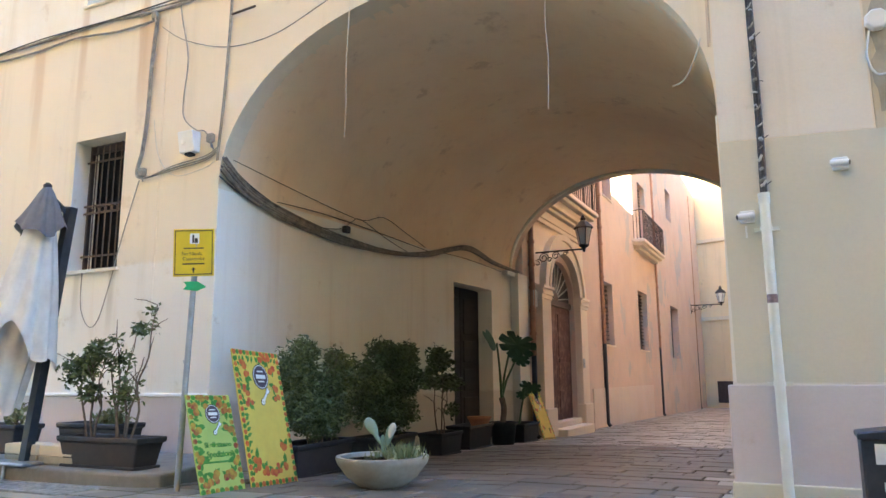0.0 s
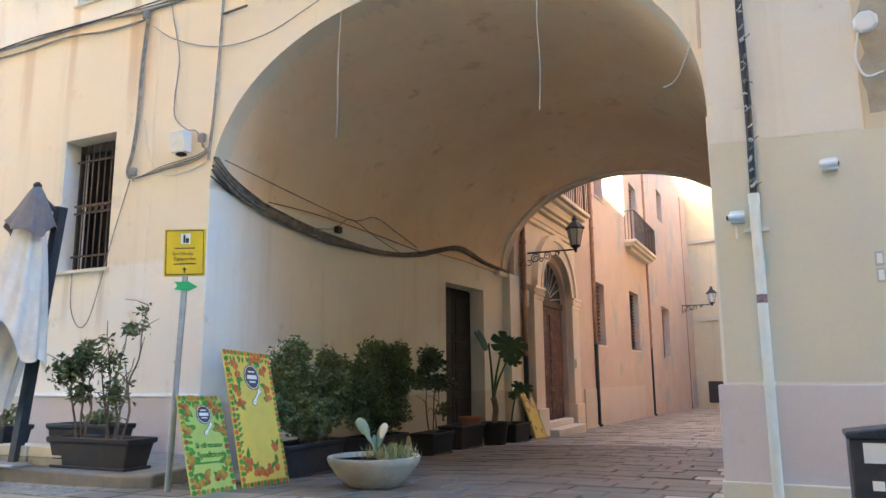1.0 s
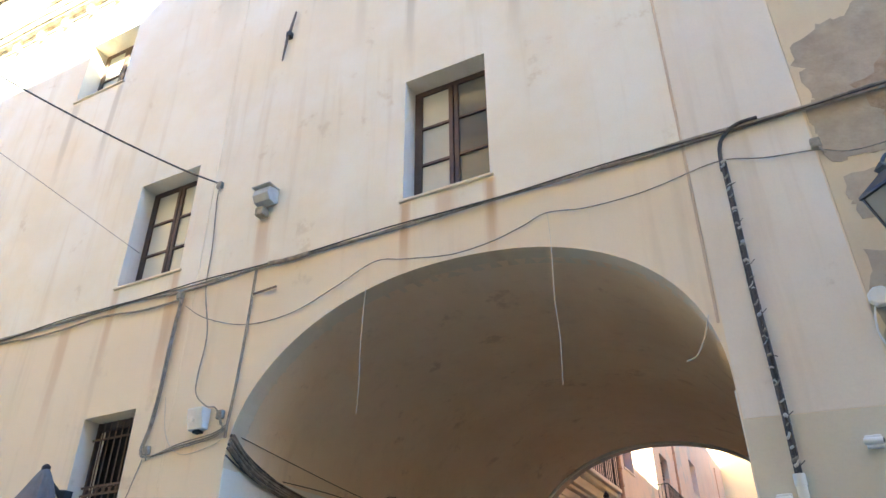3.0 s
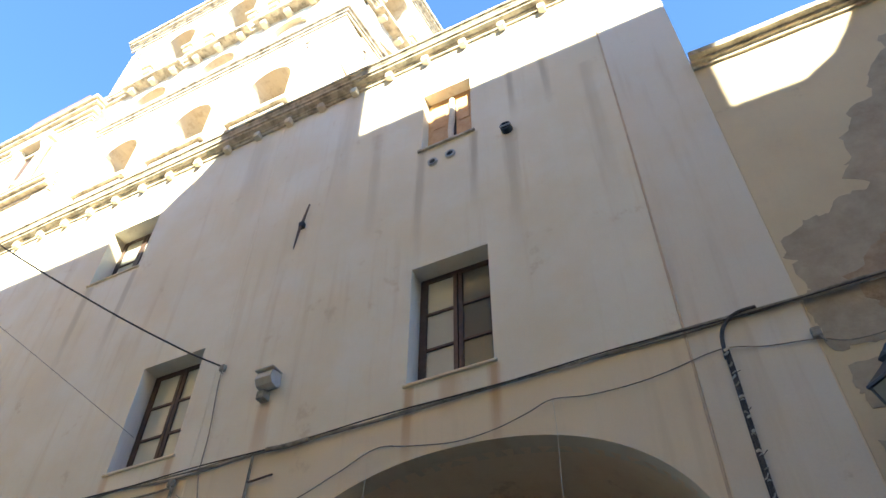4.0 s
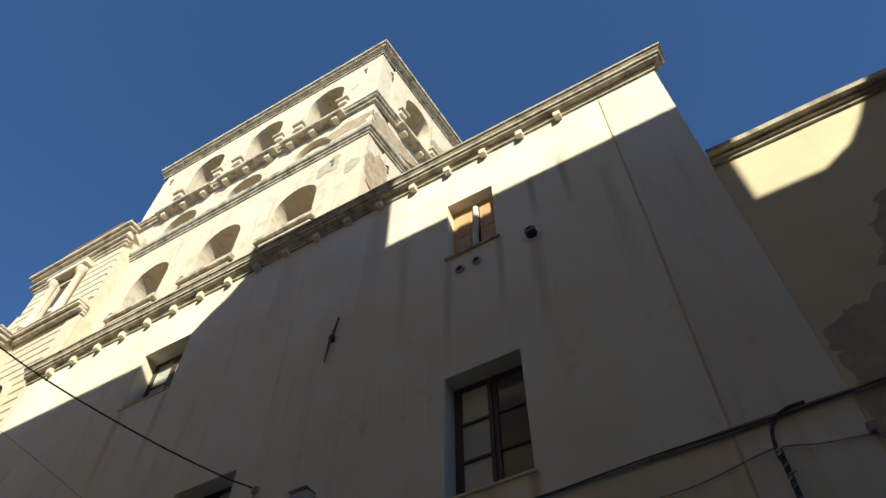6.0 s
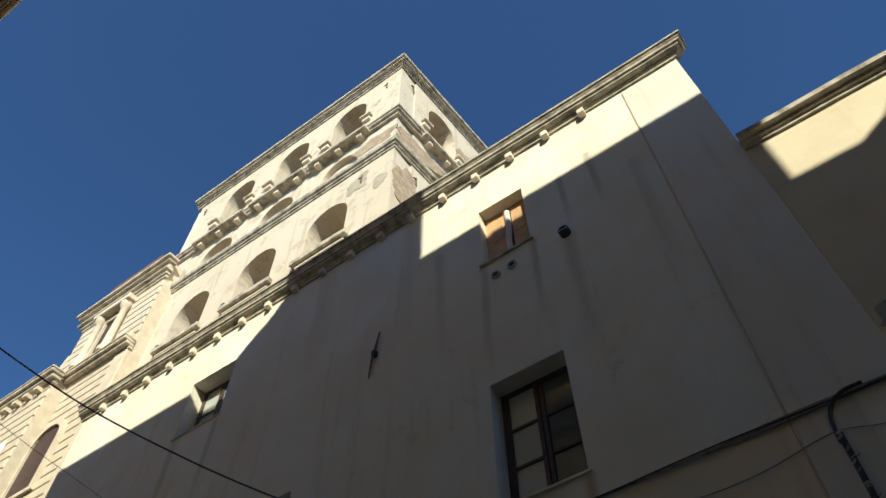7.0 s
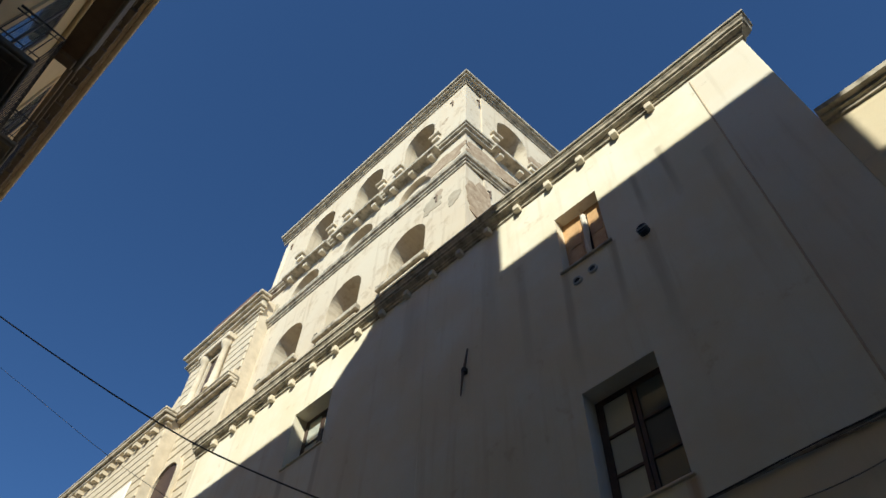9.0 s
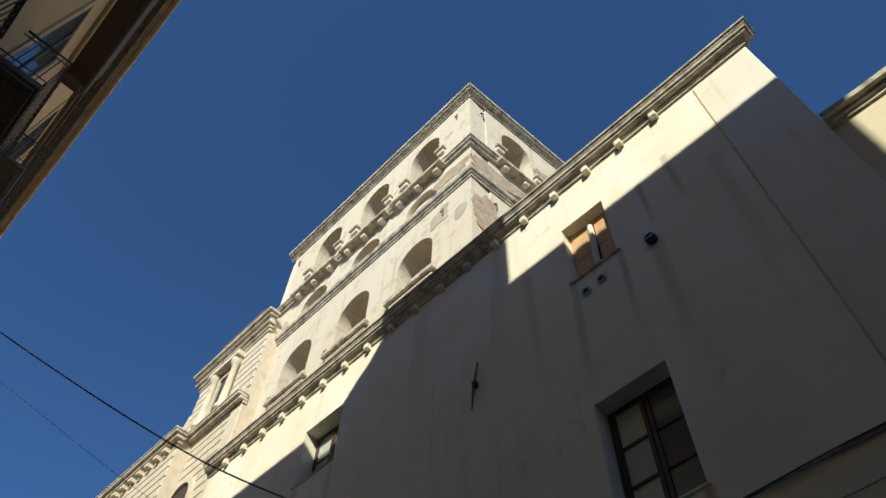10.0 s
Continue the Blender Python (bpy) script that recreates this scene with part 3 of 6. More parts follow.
w4.matrix_basis = pose(-3.81, D + 0.28, 12.75)
fb = box_bm(-0.55, 0.55, -0.02, 0.05, 1.78, 1.94)
box_bm(-0.55, -0.48, -0.02, 0.05, 0, 1.78, fb)
box_bm(0.48, 0.55, -0.02, 0.05, 0, 1.78, fb)
part("window_frame", fb, M_WOOD_ORANGE, w4)
for a, b in ((-0.48, -0.06), (0.10, 0.48)):
    sb = soften(box_bm(a, b, -0.03, 0.01, 0.02, 1.78), 0.008, 1)
    for z0, z1 in ((0.12, 0.78), (0.92, 1.66)):
        box_bm(a + 0.07, b - 0.07, -0.045, -0.03, z0, z1, sb)
    part("shutter", sb, M_WOOD_ORANGE, w4)
part("curtain", tube(curve_pts([(0.02, -0.06, 0.02), (0.0, -0.08, 0.6), (0.03, -0.06, 1.2), (0.02, -0.05, 1.75)]), 0.065, 8), M_FABRIC, w4, "white bunched curtain")
part("backing", box_bm(-0.55, 0.55, 0.055, 0.075, 0, 1.94), M_WOOD_DARK, w4)
part("window_sill", box_bm(-0.62, 0.62, -0.33, -0.02, -0.05, -0.004), M_STONE, w4)
# barred window at street level
w5 = structure(new("window_5"), "small street window behind rusty iron bars", "window")
w5.matrix_basis = pose(-9.635, D + 0.24, 2.72)
# Black sheet: the darkness of the unlit interior is put into its colour.
part("backing", box_bm(-5.0, 1.6, 0.60, 0.64, -1.0, 3.2), M_BLACK_PLASTIC, w5, "black sheet standing for the unlit room")
for lx in (-0.565, 0.54):
    part("window_frame", box_bm(lx, lx + 0.025, 0.06, 0.12, 0, 1.98), M_WOOD_DARK, w5)
part("window_frame", box_bm(-0.565, 0.565, 0.06, 0.12, 1.98, 2.11), M_WOOD_DARK, w5)
for k in range(8):
    part("bar", tube([(-0.49 + 0.14 * k, 0, 0.02), (-0.49 + 0.14 * k, 0, 2.09)], 0.011, 6), M_RUST, w5)
for z in (0.25, 0.95, 1.07, 1.8):
    part("crossbar", box_bm(-0.56, 0.56, -0.012, 0.012, z, z + 0.03), M_RUST, w5)
sc = bmesh.new()
for k in range(7):
    xx = -0.42 + 0.14 * k
    tube([(xx + 0.05 * math.cos(a), 0, 1.01 + 0.05 * math.sin(a)) for a in [i * math.pi / 5 for i in range(11)]], 0.007, 5, sc)
part("scroll_band", sc, M_RUST, w5)
part("window_sill", box_bm(-0.62, 0.62, -0.30, 0.1, -0.05, -0.004), M_LIMESTONE, w5)

# whitewashed inner sides of the openings
for x0, x1, z0, z1 in ((-10.20, -9.07, 2.72, 4.83), (-10.22, -8.75, 7.19, 9.37), (-4.45, -3.06, 7.20, 9.50)):
    for x in (x0, x1 - 0.006):
        structure(obj("window_reveal", box_bm(x, x + 0.006, D + 0.004, D + 0.33, z0 + 0.002, z1 - 0.002), M_RIGHT), "whitewashed side of a window opening", "trim")
structure(obj("arch_reveal", box_bm(-7.149, -7.137, D + 0.003, D + 0.30, -1.0, 3.70), M_PASSAGE), "white painted edge of the arch", "trim")

# ---- facade fittings ----
for x, z, r in ((-4.09, 12.21, 0.10), (-3.72, 12.25, 0.10)):
    v = thing("vent_pipe", "short grey vent pipe end in the wall", "vent", (x, D, z), "vent pipes under the window")
    part("collar", lathe([(r, 0), (r, 0.05), (r * 0.7, 0.05), (r * 0.7, 0.02)], 16, m=pose(0, 0, 0, 90)), M_GREY_PLASTIC, v, smooth=True)
    # Black disc: the dark hollow of the pipe is put into its colour.
    part("opening", lathe([(r * 0.66, 0.018), (r * 0.66, 0.03)], 16, m=pose(0, 0, 0, 90)), M_BLACK_PLASTIC, v)
v = thing("exhaust_vent", "black flue outlet with a crossbar", "vent", (-2.54, D, 12.29))
part("flue", lathe([(0.11, 0), (0.11, 0.13), (0.09, 0.13), (0.09, 0.05)], 18, m=pose(0, 0, 0, 90)), M_METAL_DARK, v, smooth=True)
part("crossbar", box_bm(-0.10, 0.10, -0.14, -0.12, -0.015, 0.015), M_GREY_PLASTIC, v)
v = thing("iron_anchor", "rusty iron wall anchor holding a tie", "anchor", (-7.0, D, 11.8))
part("rod", tube([(0.08, -0.05, 0.60), (0.03, -0.08, 0.1), (-0.02, -0.08, -0.1), (-0.10, -0.05, -0.62)], [0.018, 0.03, 0.03, 0.012], 7), M_RUST, v)
part("clamp", soften(box_bm(-0.05, 0.05, -0.11, 0.0, -0.07, 0.07), 0.01, 1), M_IRON, v)
fl = thing("floodlight", "grey wall floodlight on a bracket, switched off", "lamp", (-6.98, D, 8.0))
hb = slab([(0.0, -0.10), (-0.10, -0.17), (-0.26, -0.14), (-0.34, 0.0), (-0.30, 0.17), (-0.06, 0.24), (0, 0.2)], [], -0.20, 0.20, pose(0, 0, 0.06, 0, 0, 90))
part("housing", soften(hb, 0.015, 2), M_GREY_PLASTIC, fl)
part("hood", soften(box_bm(-0.23, 0.23, -0.36, -0.02, 0.27, 0.30), 0.008, 1), M_GREY_PLASTIC, fl)
part("wall_box", soften(box_bm(-0.20, 0.0, -0.20, 0, -0.34, -0.14), 0.02, 2), M_CABLE, fl)
fl.matrix_basis = pose(-6.95, D, 7.92) @ Matrix.Diagonal((0.80, 0.80, 0.76, 1))
jb = thing("speaker_box", "light grey plastic wall box with a sloped hood", "wall box", (-7.66, D, 4.42))
part("body", soften(slab([(0, -0.20), (-0.16, -0.20), (-0.24, 0.20), (0, 0.20)], [], -0.19, 0.19, pose(0, 0, 0, 0, 0, 90)), 0.02, 2), M_WHITE_PLASTIC, jb)
part("foot", soften(box_bm(-0.08, 0.08, -0.14, 0, -0.25, -0.2), 0.01, 1), M_BLACK_PLASTIC, jb)
part("grille", lathe([(0.05, 0), (0.05, 0.012), (0.03, 0.02)], 14, m=pose(-0.05, -0.20, -0.02, 95)), M_WHITE_PLASTIC, jb)
jb.matrix_basis = pose(-7.66, D, 4.42) @ Matrix.Scale(0.76, 4)


def cctv(x, z, turn):
    c = thing("security_camera", "white bullet security camera on a wall box", "camera", (x, D - 0.01, z), "security cameras on the wall")
    part("mount", soften(box_bm(-0.07, 0.09, -0.06, 0, -0.06, 0.08), 0.015, 2), M_WHITE_PLASTIC, c)
    part("arm", tube([(0.0, -0.05, 0), (0.0, -0.10, 0.0)], 0.02, 8), M_WHITE_PLASTIC, c)
    b = part("housing", lathe([(0.03, -0.09), (0.038, -0.08), (0.038, 0.08), (0.034, 0.095)], 16), M_WHITE_PLASTIC, c, smooth=True)
    b.matrix_basis = pose(0, -0.12, 0, 0, 0, turn) @ pose(0, 0, 0, 97, 0, 0)
    lens = part("lens", lathe([(0.028, 0.095), (0.028, 0.10)], 14), M_BLACK_PLASTIC, b)
    c.matrix_basis = c.matrix_basis @ Matrix.Scale(0.85, 4)
    return c


c1 = cctv(-0.36, 2.57, -70)
part("label_strip", box_bm(-0.02, 0.0, -0.07, -0.065, -0.24, -0.1), M_WHITE, c1)
cctv(0.47, 2.99, 75)
# cream drain pipe
dp = thing("drain_pipe", "cream painted drainpipe strapped to the wall", "pipe", (-0.19, D, 0))
part("pipe", tube([(0, -0.10, -0.1), (0, -0.10, 2.76)], 0.046, 16), M_PIPE, dp, smooth=True)
part("mouth", tube([(0, -0.10, 2.68), (0, -0.10, 2.78)], 0.053, 16), M_PIPE, dp, smooth=True)
for z in (2.44, 0.99):
    cb = tube([(0, -0.10, z - 0.02), (0, -0.10, z + 0.02)], 0.054, 16)
    box_bm(-0.11, 0.11, -0.06, 0, z - 0.018, z + 0.018, cb)
    part("strap", cb, M_PIPE, dp)
part("sticker", tube([(0, -0.10, 1.73), (0, -0.10, 1.81)], 0.0475, 16), mottled("sticker_print", (0.10, 0.06, 0.07), (0.30, 0.18, 0.16), 0.5, scale=30), dp, "small dark printed sticker")


def run_of_cable(name, points, radius, material, label, steps=8, group=""):
    ob = obj(name, tube(curve_pts(points, steps), radius, 6), material, True)
    return tagged(ob, label, "cable", group)


W0 = D - 0.03
run_of_cable("cable", [(-18.5, W0, 6.84), (-13.4, W0, 6.80), (-11.4, W0, 6.78), (-10.0, W0, 6.80), (-8.5, W0, 6.69), (-7.1, W0, 6.73), (-6.0, W0, 6.72), (-4.6, W0, 6.71), (-3.2, W0, 6.73), (-1.6, W0, 6.74), (-0.55, W0, 6.78), (0.84, W0, 6.77), (1.6, W0, 6.80), (4, W0, 6.75), (9, W0, 6.6)], 0.019, M_CABLE, "thick grey cable bundle along the facade")
for k in range(3):
    run_of_cable("cable", [(x, W0 - 0.012 * k, 6.735 + 0.05 * math.exp(-((x + 10.5) / 2.5) ** 2) + 0.018 * math.sin(1.9 * x + 2.1 * k) + 0.012 * (k - 1)) for x in [-14 + 0.75 * i for i in range(22)]], 0.011, (M_CABLE_DUSTY, M_CABLE, M_CABLE_DARK)[k], "thin cable strapped to the bundle along the facade", 3, "strands of the cable bundle")
run_of_cable("cable", [(-18.5, W0, 6.76), (-13.4, W0, 6.70), (-12.3, W0, 6.64), (-11.4, W0, 6.62), (-10.35, W0, 6.65), (-9.4, W0, 6.55), (-8.54, W0, 6.55)], 0.017, M_CABLE, "grey cable hanging along the facade")
run_of_cable("cable", [(0.32, W0 - 0.02, 6.80), (0.10, W0 - 0.02, 6.79), (-0.06, W0 - 0.02, 6.69), (-0.15, W0 - 0.02, 6.52), (-0.18, W0 - 0.02, 6.2)], 0.024, M_CABLE_DARK, "black cable bending down from the bundle")
run_of_cable("cable", [(-6.75, W0 - 0.03, 6.73), (-6.4, W0 - 0.03, 6.70), (-6.0, W0 - 0.03, 6.71)], 0.038, M_CABLE_DUSTY, "thick black taped joint in the cable bundle")
run_of_cable("cable", [(-8.13, W0, 8.71), (-8.14, W0, 8.35), (-8.05, W0, 7.4), (-8.03, W0, 6.64), (-7.83, W0, 5.8), (-7.87, W0, 5.16), (-7.84, W0, 4.84), (-7.6, W0, 4.62), (-7.40, W0, 4.55), (-7.2, W0, 4.2)], 0.010, M_CABLE, "thin grey cable hanging loose on the wall")
for dx, r in ((0, 0.012), (0.035, 0.009), (-0.03, 0.007)):
    run_of_cable("cable", [(-8.52 + dx, W0, 6.62), (-8.58 + dx, W0, 5.8), (-8.60 + dx, W0, 5.0), (-8.66 + dx, W0, 4.45), (-8.74 + dx, W0, 4.15), (-8.6 + dx, W0, 4.02), (-8.0, W0, 4.10 + dx), (-7.4, W0, 4.16 + dx), (-7.18, W0, 4.25 + dx)], r, M_CABLE, "grey cables running down and across the wall")
for dx, r in ((0, 0.011), (0.03, 0.007)):
    run_of_cable("cable", [(-7.03 + dx, W0, 6.74), (-7.05 + dx, W0, 6.0), (-7.10 + dx, W0, 5.0), (-7.16 + dx, W0, 4.3), (-7.17 + dx, W0, 4.1)], r, M_CABLE, "grey cable running down to the arch")
run_of_cable("cable", [(-8.4, W0, 6.40), (-7.92, W0, 6.08), (-7.09, W0, 5.79), (-6.24, W0, 5.79), (-5.47, W0, 6.04), (-4.86, W0, 6.27), (-4.36, W0, 6.18), (-3.68, W0, 6.06), (-3.1, W0, 6.09), (-2.64, W0, 6.2), (-2.31, W0, 6.30), (-1.83, W0, 6.22), (-1.3, W0, 6.21), (-0.88, W0, 6.25), (-0.2, W0, 6.36), (0.28, W0, 6.24), (0.8, W0, 6.16), (1.3, W0, 6.03), (3, W0, 6.2)], 0.0075, M_CABLE, "thin wire looping over the arch")
run_of_cable("cable", [(-8.68, W0, 4.0), (-8.95, W0, 3.2), (-9.15, W0, 2.5), (-9.35, W0, 1.95), (-9.55, W0, 1.85), (-9.75, W0, 2.15), (-9.78, W0, 2.7)], 0.008, M_CABLE, "thin drooping wire below the barred window")
run_of_cable("cord", [(-8.45, W0, 4.9), (-8.3, W0, 4.3), (-7.95, W0, 3.98), (-7.4, W0, 4.02), (-7.2, W0, 4.1)], 0.007, M_CABLE_PALE, "pale loose cord on the wall")
run_of_cable("cord", [(-4.98, W0, 5.90), (-5.00, W0 - 0.01, 5.4), (-5.02, W0, 5.0), (-5.01, W0, 4.5), (-5.03, W0, 4.11)], 0.0042, M_CABLE_PALE, "white cord hanging from the arch edge", group="cords hanging from the arch")
run_of_cable("cord", [(-2.30, W0, 6.29), (-2.29, W0, 5.8), (-2.31, W0, 5.1), (-2.29, W0, 4.6), (-2.31, W0, 4.02)], 0.0042, M_CABLE_PALE, "white cord hanging from the arch edge", group="cords hanging from the arch")
run_of_cable("cord", [(-0.66, W0, 4.50), (-0.74, W0 + 0.05, 4.3), (-0.86, W0 + 0.1, 4.12), (-0.98, W0 + 0.12, 4.08)], 0.008, M_CABLE_PALE, "pale loose wire end at the arch edge")
run_of_cable("wire", [(-8.13, W0, 8.71), (-8.71, 6.9, 8.93), (-9.75, 5.89, 9.48), (-11.13, 4.52, 10.35), (-12.43, 3.25, 11.40), (-14.0, 1.72, 12.80), (-15.71, 0.03, 14.40), (-18.4, -2.59, 17.0)], 0.017, M_CABLE_DARK, "black wire spanning the street")
run_of_cable("wire", [(-9.81, W0, 7.77), (-12.15, 5.95, 9.7), (-15.06, 4.06, 12.05), (-20.0, 0.87, 16.5), (-25.3, -2.59, 21.0)], 0.006, M_CABLE, "thin wire spanning the street")
run_of_cable("rod", [(-7.01, W0, 6.28), (-6.54, W0 - 0.05, 6.27)], 0.018, M_RUST, "rusty iron rod fixed to the wall")
for x, z in ((-8.56, 6.62), (-8.62, 4.12), (-8.13, 8.68), (-7.3, 4.45), (0.80, 6.24)):
    nd = thing("cable_node", "small weathered cable joint on the wall", "joint box", (x, D, z), "cable joints")
    part("body", soften(box_bm(-0.05, 0.06, -0.08, 0, -0.07, 0.06), 0.02, 2), M_CABLE, nd)
    part("stub", tube([(0.02, -0.06, -0.05), (0.06, -0.07, -0.16)], 0.012, 6), M_CABLE, nd)
# black rising cables above the drain pipe, tied every few centimetres
rc = thing("riser_cables", "black cable bundle tied with grey strips", "cable", (-0.19, D, 0))
for k in range(4):
    dx = -0.03 + 0.02 * k
    pts = [(dx + 0.012 * (z - 2.7) + 0.010 * math.sin(z * 2.3 + k * 2), -0.05 - 0.018 * (k % 2), z) for z in [2.72 + 0.2 * i for i in range(19)]]
    part("cable", tube(curve_pts(pts, 2), 0.019, 6), M_CABLE_DARK, rc)
random.seed(5)
for k in range(34):
    z = 2.85 + 0.105 * k + random.uniform(-0.05, 0.05)
    x = 0.012 * (z - 2.7) + random.uniform(-0.02, 0.02)
    w_ = random.uniform(0.015, 0.045)
    part("tie", tube([(x - w_, -0.082, z), (x, -0.09, z + 0.01), (x + w_, -0.082, z + random.uniform(-0.03, 0.06))], random.uniform(0.006, 0.020), 6), (M_CABLE_PALE, M_CABLE, M_GREY_PLASTIC)[k % 3], rc)
    if k % 5 == 0:
        part("tie_end", tube([(x + 0.03, -0.08, z), (x + 0.10, -0.10, z + random.uniform(-0.03, 0.04))], 0.005, 5), M_CABLE_DARK, rc)
rc.matrix_basis = pose(-0.19, D, 0) @ Matrix.Diagonal((0.72, 0.8, 1, 1))
# patches of lost plaster with ragged outlines
def ragged(cx, cz, rx, rz, seed, y0, y1):
    random.seed(seed)
    n = 110
    pts = []
    for i in range(n):
        a = 2 * math.pi * i / n
        d = Vector((math.cos(a), math.sin(a), seed * 3.1))
        k = 0.8 + 0.36 * noise.noise(d * 1.3) + 0.15 * noise.noise(d * 3.2) + 0.06 * noise.noise(d * 9.0) + random.uniform(-0.02, 0.02)
        pts.append((cx + rx * k * math.cos(a), cz + rz * k * math.sin(a)))
    return slab(pts, [], y0, y1)


# raised plaster bead beside the arch
structure(obj("plaster_bead", tube([(-0.50, D - 0.004, 16.0), (-0.52, D - 0.004, 10), (-0.545, D - 0.004, 7), (-0.57, D - 0.004, 5.2), (-0.585, D + 0.008, 4.4)], 0.020, 6), M_BEAD), "thin raised plaster bead up the facade", "trim")
structure(obj("facade_joint", tube([(-8.3, D + 0.002, 16.0), (-8.3, D + 0.002, 0.9)], 0.012, 6), M_FACADE), "thin vertical plaster joint", "trim")


def flaked(name, key, mat, y0, seed, rough_=0.10):
    """A patch whose torn edge wanders about a closed line."""
    pts = []
    for k, (a, b) in enumerate(zip(key, key[1:] + key[:1])):
        n = max(2, int(math.hypot(b[0] - a[0], b[1] - a[1]) / 0.07))
        for i in range(n):
            f = i / n
            x, z = a[0] + (b[0] - a[0]) * f, a[1] + (b[1] - a[1]) * f
            q = Vector((x * 2.2 + seed, z * 2.2, seed))
            w = min(1.0, 4 * f, 4 * (1 - f)) * 0.6 + 0.4
            pts.append((max(XR + 0.02, x + w * rough_ * (noise.noise(q) * 1.6 + noise.noise(q * 4) * 0.7)), z + w * rough_ * (noise.noise(q + Vector((7, 3, 1))) * 1.6 + noise.noise(q * 4.3) * 0.7)))
    return structure(obj(name, slab(pts, [], y0, D + 0.03), mat), "patch of rough undercoat where plaster has fallen", "wall")


flaked("bare_patch", [(0.88, 6.0), (0.92, 7.75), (1.55, 7.92), (2.15, 8.25), (2.05, 9.2), (2.9, 10.1), (3.3, 11.0), (3.9, 11.6), (6.5, 11.5), (6.5, 6.0)], M_UNDERCOAT, D + 0.006, 1.0, 0.16)
flaked("bare_patch", [(1.5, 6.1), (1.35, 6.9), (2.3, 7.5), (2.75, 8.4), (2.6, 9.0), (3.4, 9.9), (3.9, 10.7), (6.3, 10.6), (6.3, 6.1)], M_RUBBLE, D + 0.001, 2.0, 0.2)
flaked("bare_patch", [(1.0, 5.2), (0.95, 5.8), (1.9, 5.9), (2.6, 5.6), (2.4, 5.0)], M_UNDERCOAT, D + 0.003, 3.0)
flaked("bare_patch", [(0.85, 3.45), (0.9, 4.9), (1.5, 4.9), (1.5, 3.45)], M_UNDERCOAT, D + 0.004, 4.0)
sl = thing("street_lantern", "dark green iron street lantern on the wall", "lamp", (1.22, 6.95, 4.76))
sg = bmesh.new()
lathe([(0.13, 0.0), (0.24, 0.36)], 4, sg)
part("glass", sg, M_PANE, sl)
part("roof", lathe([(0.28, 0.36), (0.28, 0.39), (0.10, 0.55), (0.05, 0.60), (0.08, 0.64), (0.02, 0.72)], 4), M_METAL_DARK, sl)
for k in range(4):
    a = math.pi / 2 * k
    part("post", tube([(0.135 * math.cos(a), 0.135 * math.sin(a), -0.02), (0.25 * math.cos(a), 0.25 * math.sin(a), 0.37)], 0.012, 5), M_METAL_DARK, sl)
part("arm", tube(curve_pts([(0, 0.0, 0.70), (0.1, 0.1, 0.85), (0.2, 0.4, 0.8), (0.25, 0.56, 0.5)]), 0.02, 7), M_METAL_DARK, sl)
ub = thing("wall_lamp", "round white wall fitting with a loose cable", "lamp", (0.90, D, 4.30))
part("body", soften(lathe([(0.13, 0), (0.13, 0.06), (0.11, 0.09)], 8, m=pose(0, 0, 0, 90, 22.5, 0)), 0.012, 2), M_WHITE_PLASTIC, ub)
part("cable", tube(curve_pts([(-0.08, -0.02, -0.10), (-0.13, -0.03, -0.4), (-0.05, -0.03, -0.62), (0.12, -0.03, -0.6)]), 0.012, 6), M_WHITE_PLASTIC, ub)
ub.matrix_basis = pose(0.90, D, 4.34) @ Matrix.Scale(0.85, 4)
for z in (2.09, 1.94):
    wp = thing("wall_plate", "small white notice plate screwed to the beige wall", "plate", (0.80, D - 0.012, z), "plates on the beige wall")
    part("plate", soften(box_bm(-0.035, 0.035, -0.012, 0.0, -0.065, 0.065), 0.004, 1), M_GREY_PLASTIC, wp)
    part("print", box_bm(-0.022, 0.022, -0.014, -0.0125, -0.045, 0.045), M_WHITE, wp)
wb = thing("litter_bin", "anthracite metal street bin with a sloped lid", "bin", (0.62, 6.75, 0))
part("body", soften(box_bm(-0.26, 0.26, -0.2, 0.2, 0.0, 0.58), 0.015, 2), M_METAL_DARK, wb)
part("lid", soften(slab([(-0.28, 0.58), (0.28, 0.58), (0.28, 0.70), (-0.28, 0.63)], [], -0.22, 0.22), 0.01, 1), M_METAL_DARK, wb)
part("notice", box_bm(-0.17, 0.24, -0.206, -0.201, 0.40, 0.55), M_WHITE_PLASTIC, wb)
part("sticker", box_bm(-0.13, -0.05, -0.206, -0.201, 0.20, 0.27), M_WHITE_PLASTIC, wb)


# ---- passage fittings ----
def on_wall(y, z, out=0.03):
    """A place on the left wall of the passage or on its vault."""
    s = (y - 7.8) / (YB - 7.8)
    x = -7.15 + 0.53 * s
    if z > 3.72:
        c, a, b = -3.855 + 0.36 * s, 3.295 - 0.17 * s, 2.29 + 0.04 * s
        x = c - a * math.sqrt(max(0, 1 - ((z - 3.72) / b) ** 2))
    return (x + out, y, z)


random.seed(11)
main = ((7.50, 4.12), (8.1, 3.80), (9.1, 3.58), (10.3, 3.46), (12.1, 3.44), (13.4, 3.62), (15.0, 3.98), (16.5, 3.83), (18.5, 3.76))
for k in range(13):
    pts = []
    for y, z in main:
        spread = 0.10 * max(0.25, 1 - (y - 7.5) / 6)
        pts.append(on_wall(y, z - 0.05 * (y < 11) + spread * (k / 6 - 1) + random.uniform(-0.03, 0.03), 0.03 + 0.018 * (k % 4)))
    run_of_cable("cable", pts, random.uniform(0.009, 0.019), M_CABLE_DUSTY if k % 4 else M_CABLE_DARK, "dusty cables sagging along the passage wall", group="cables along the passage wall")
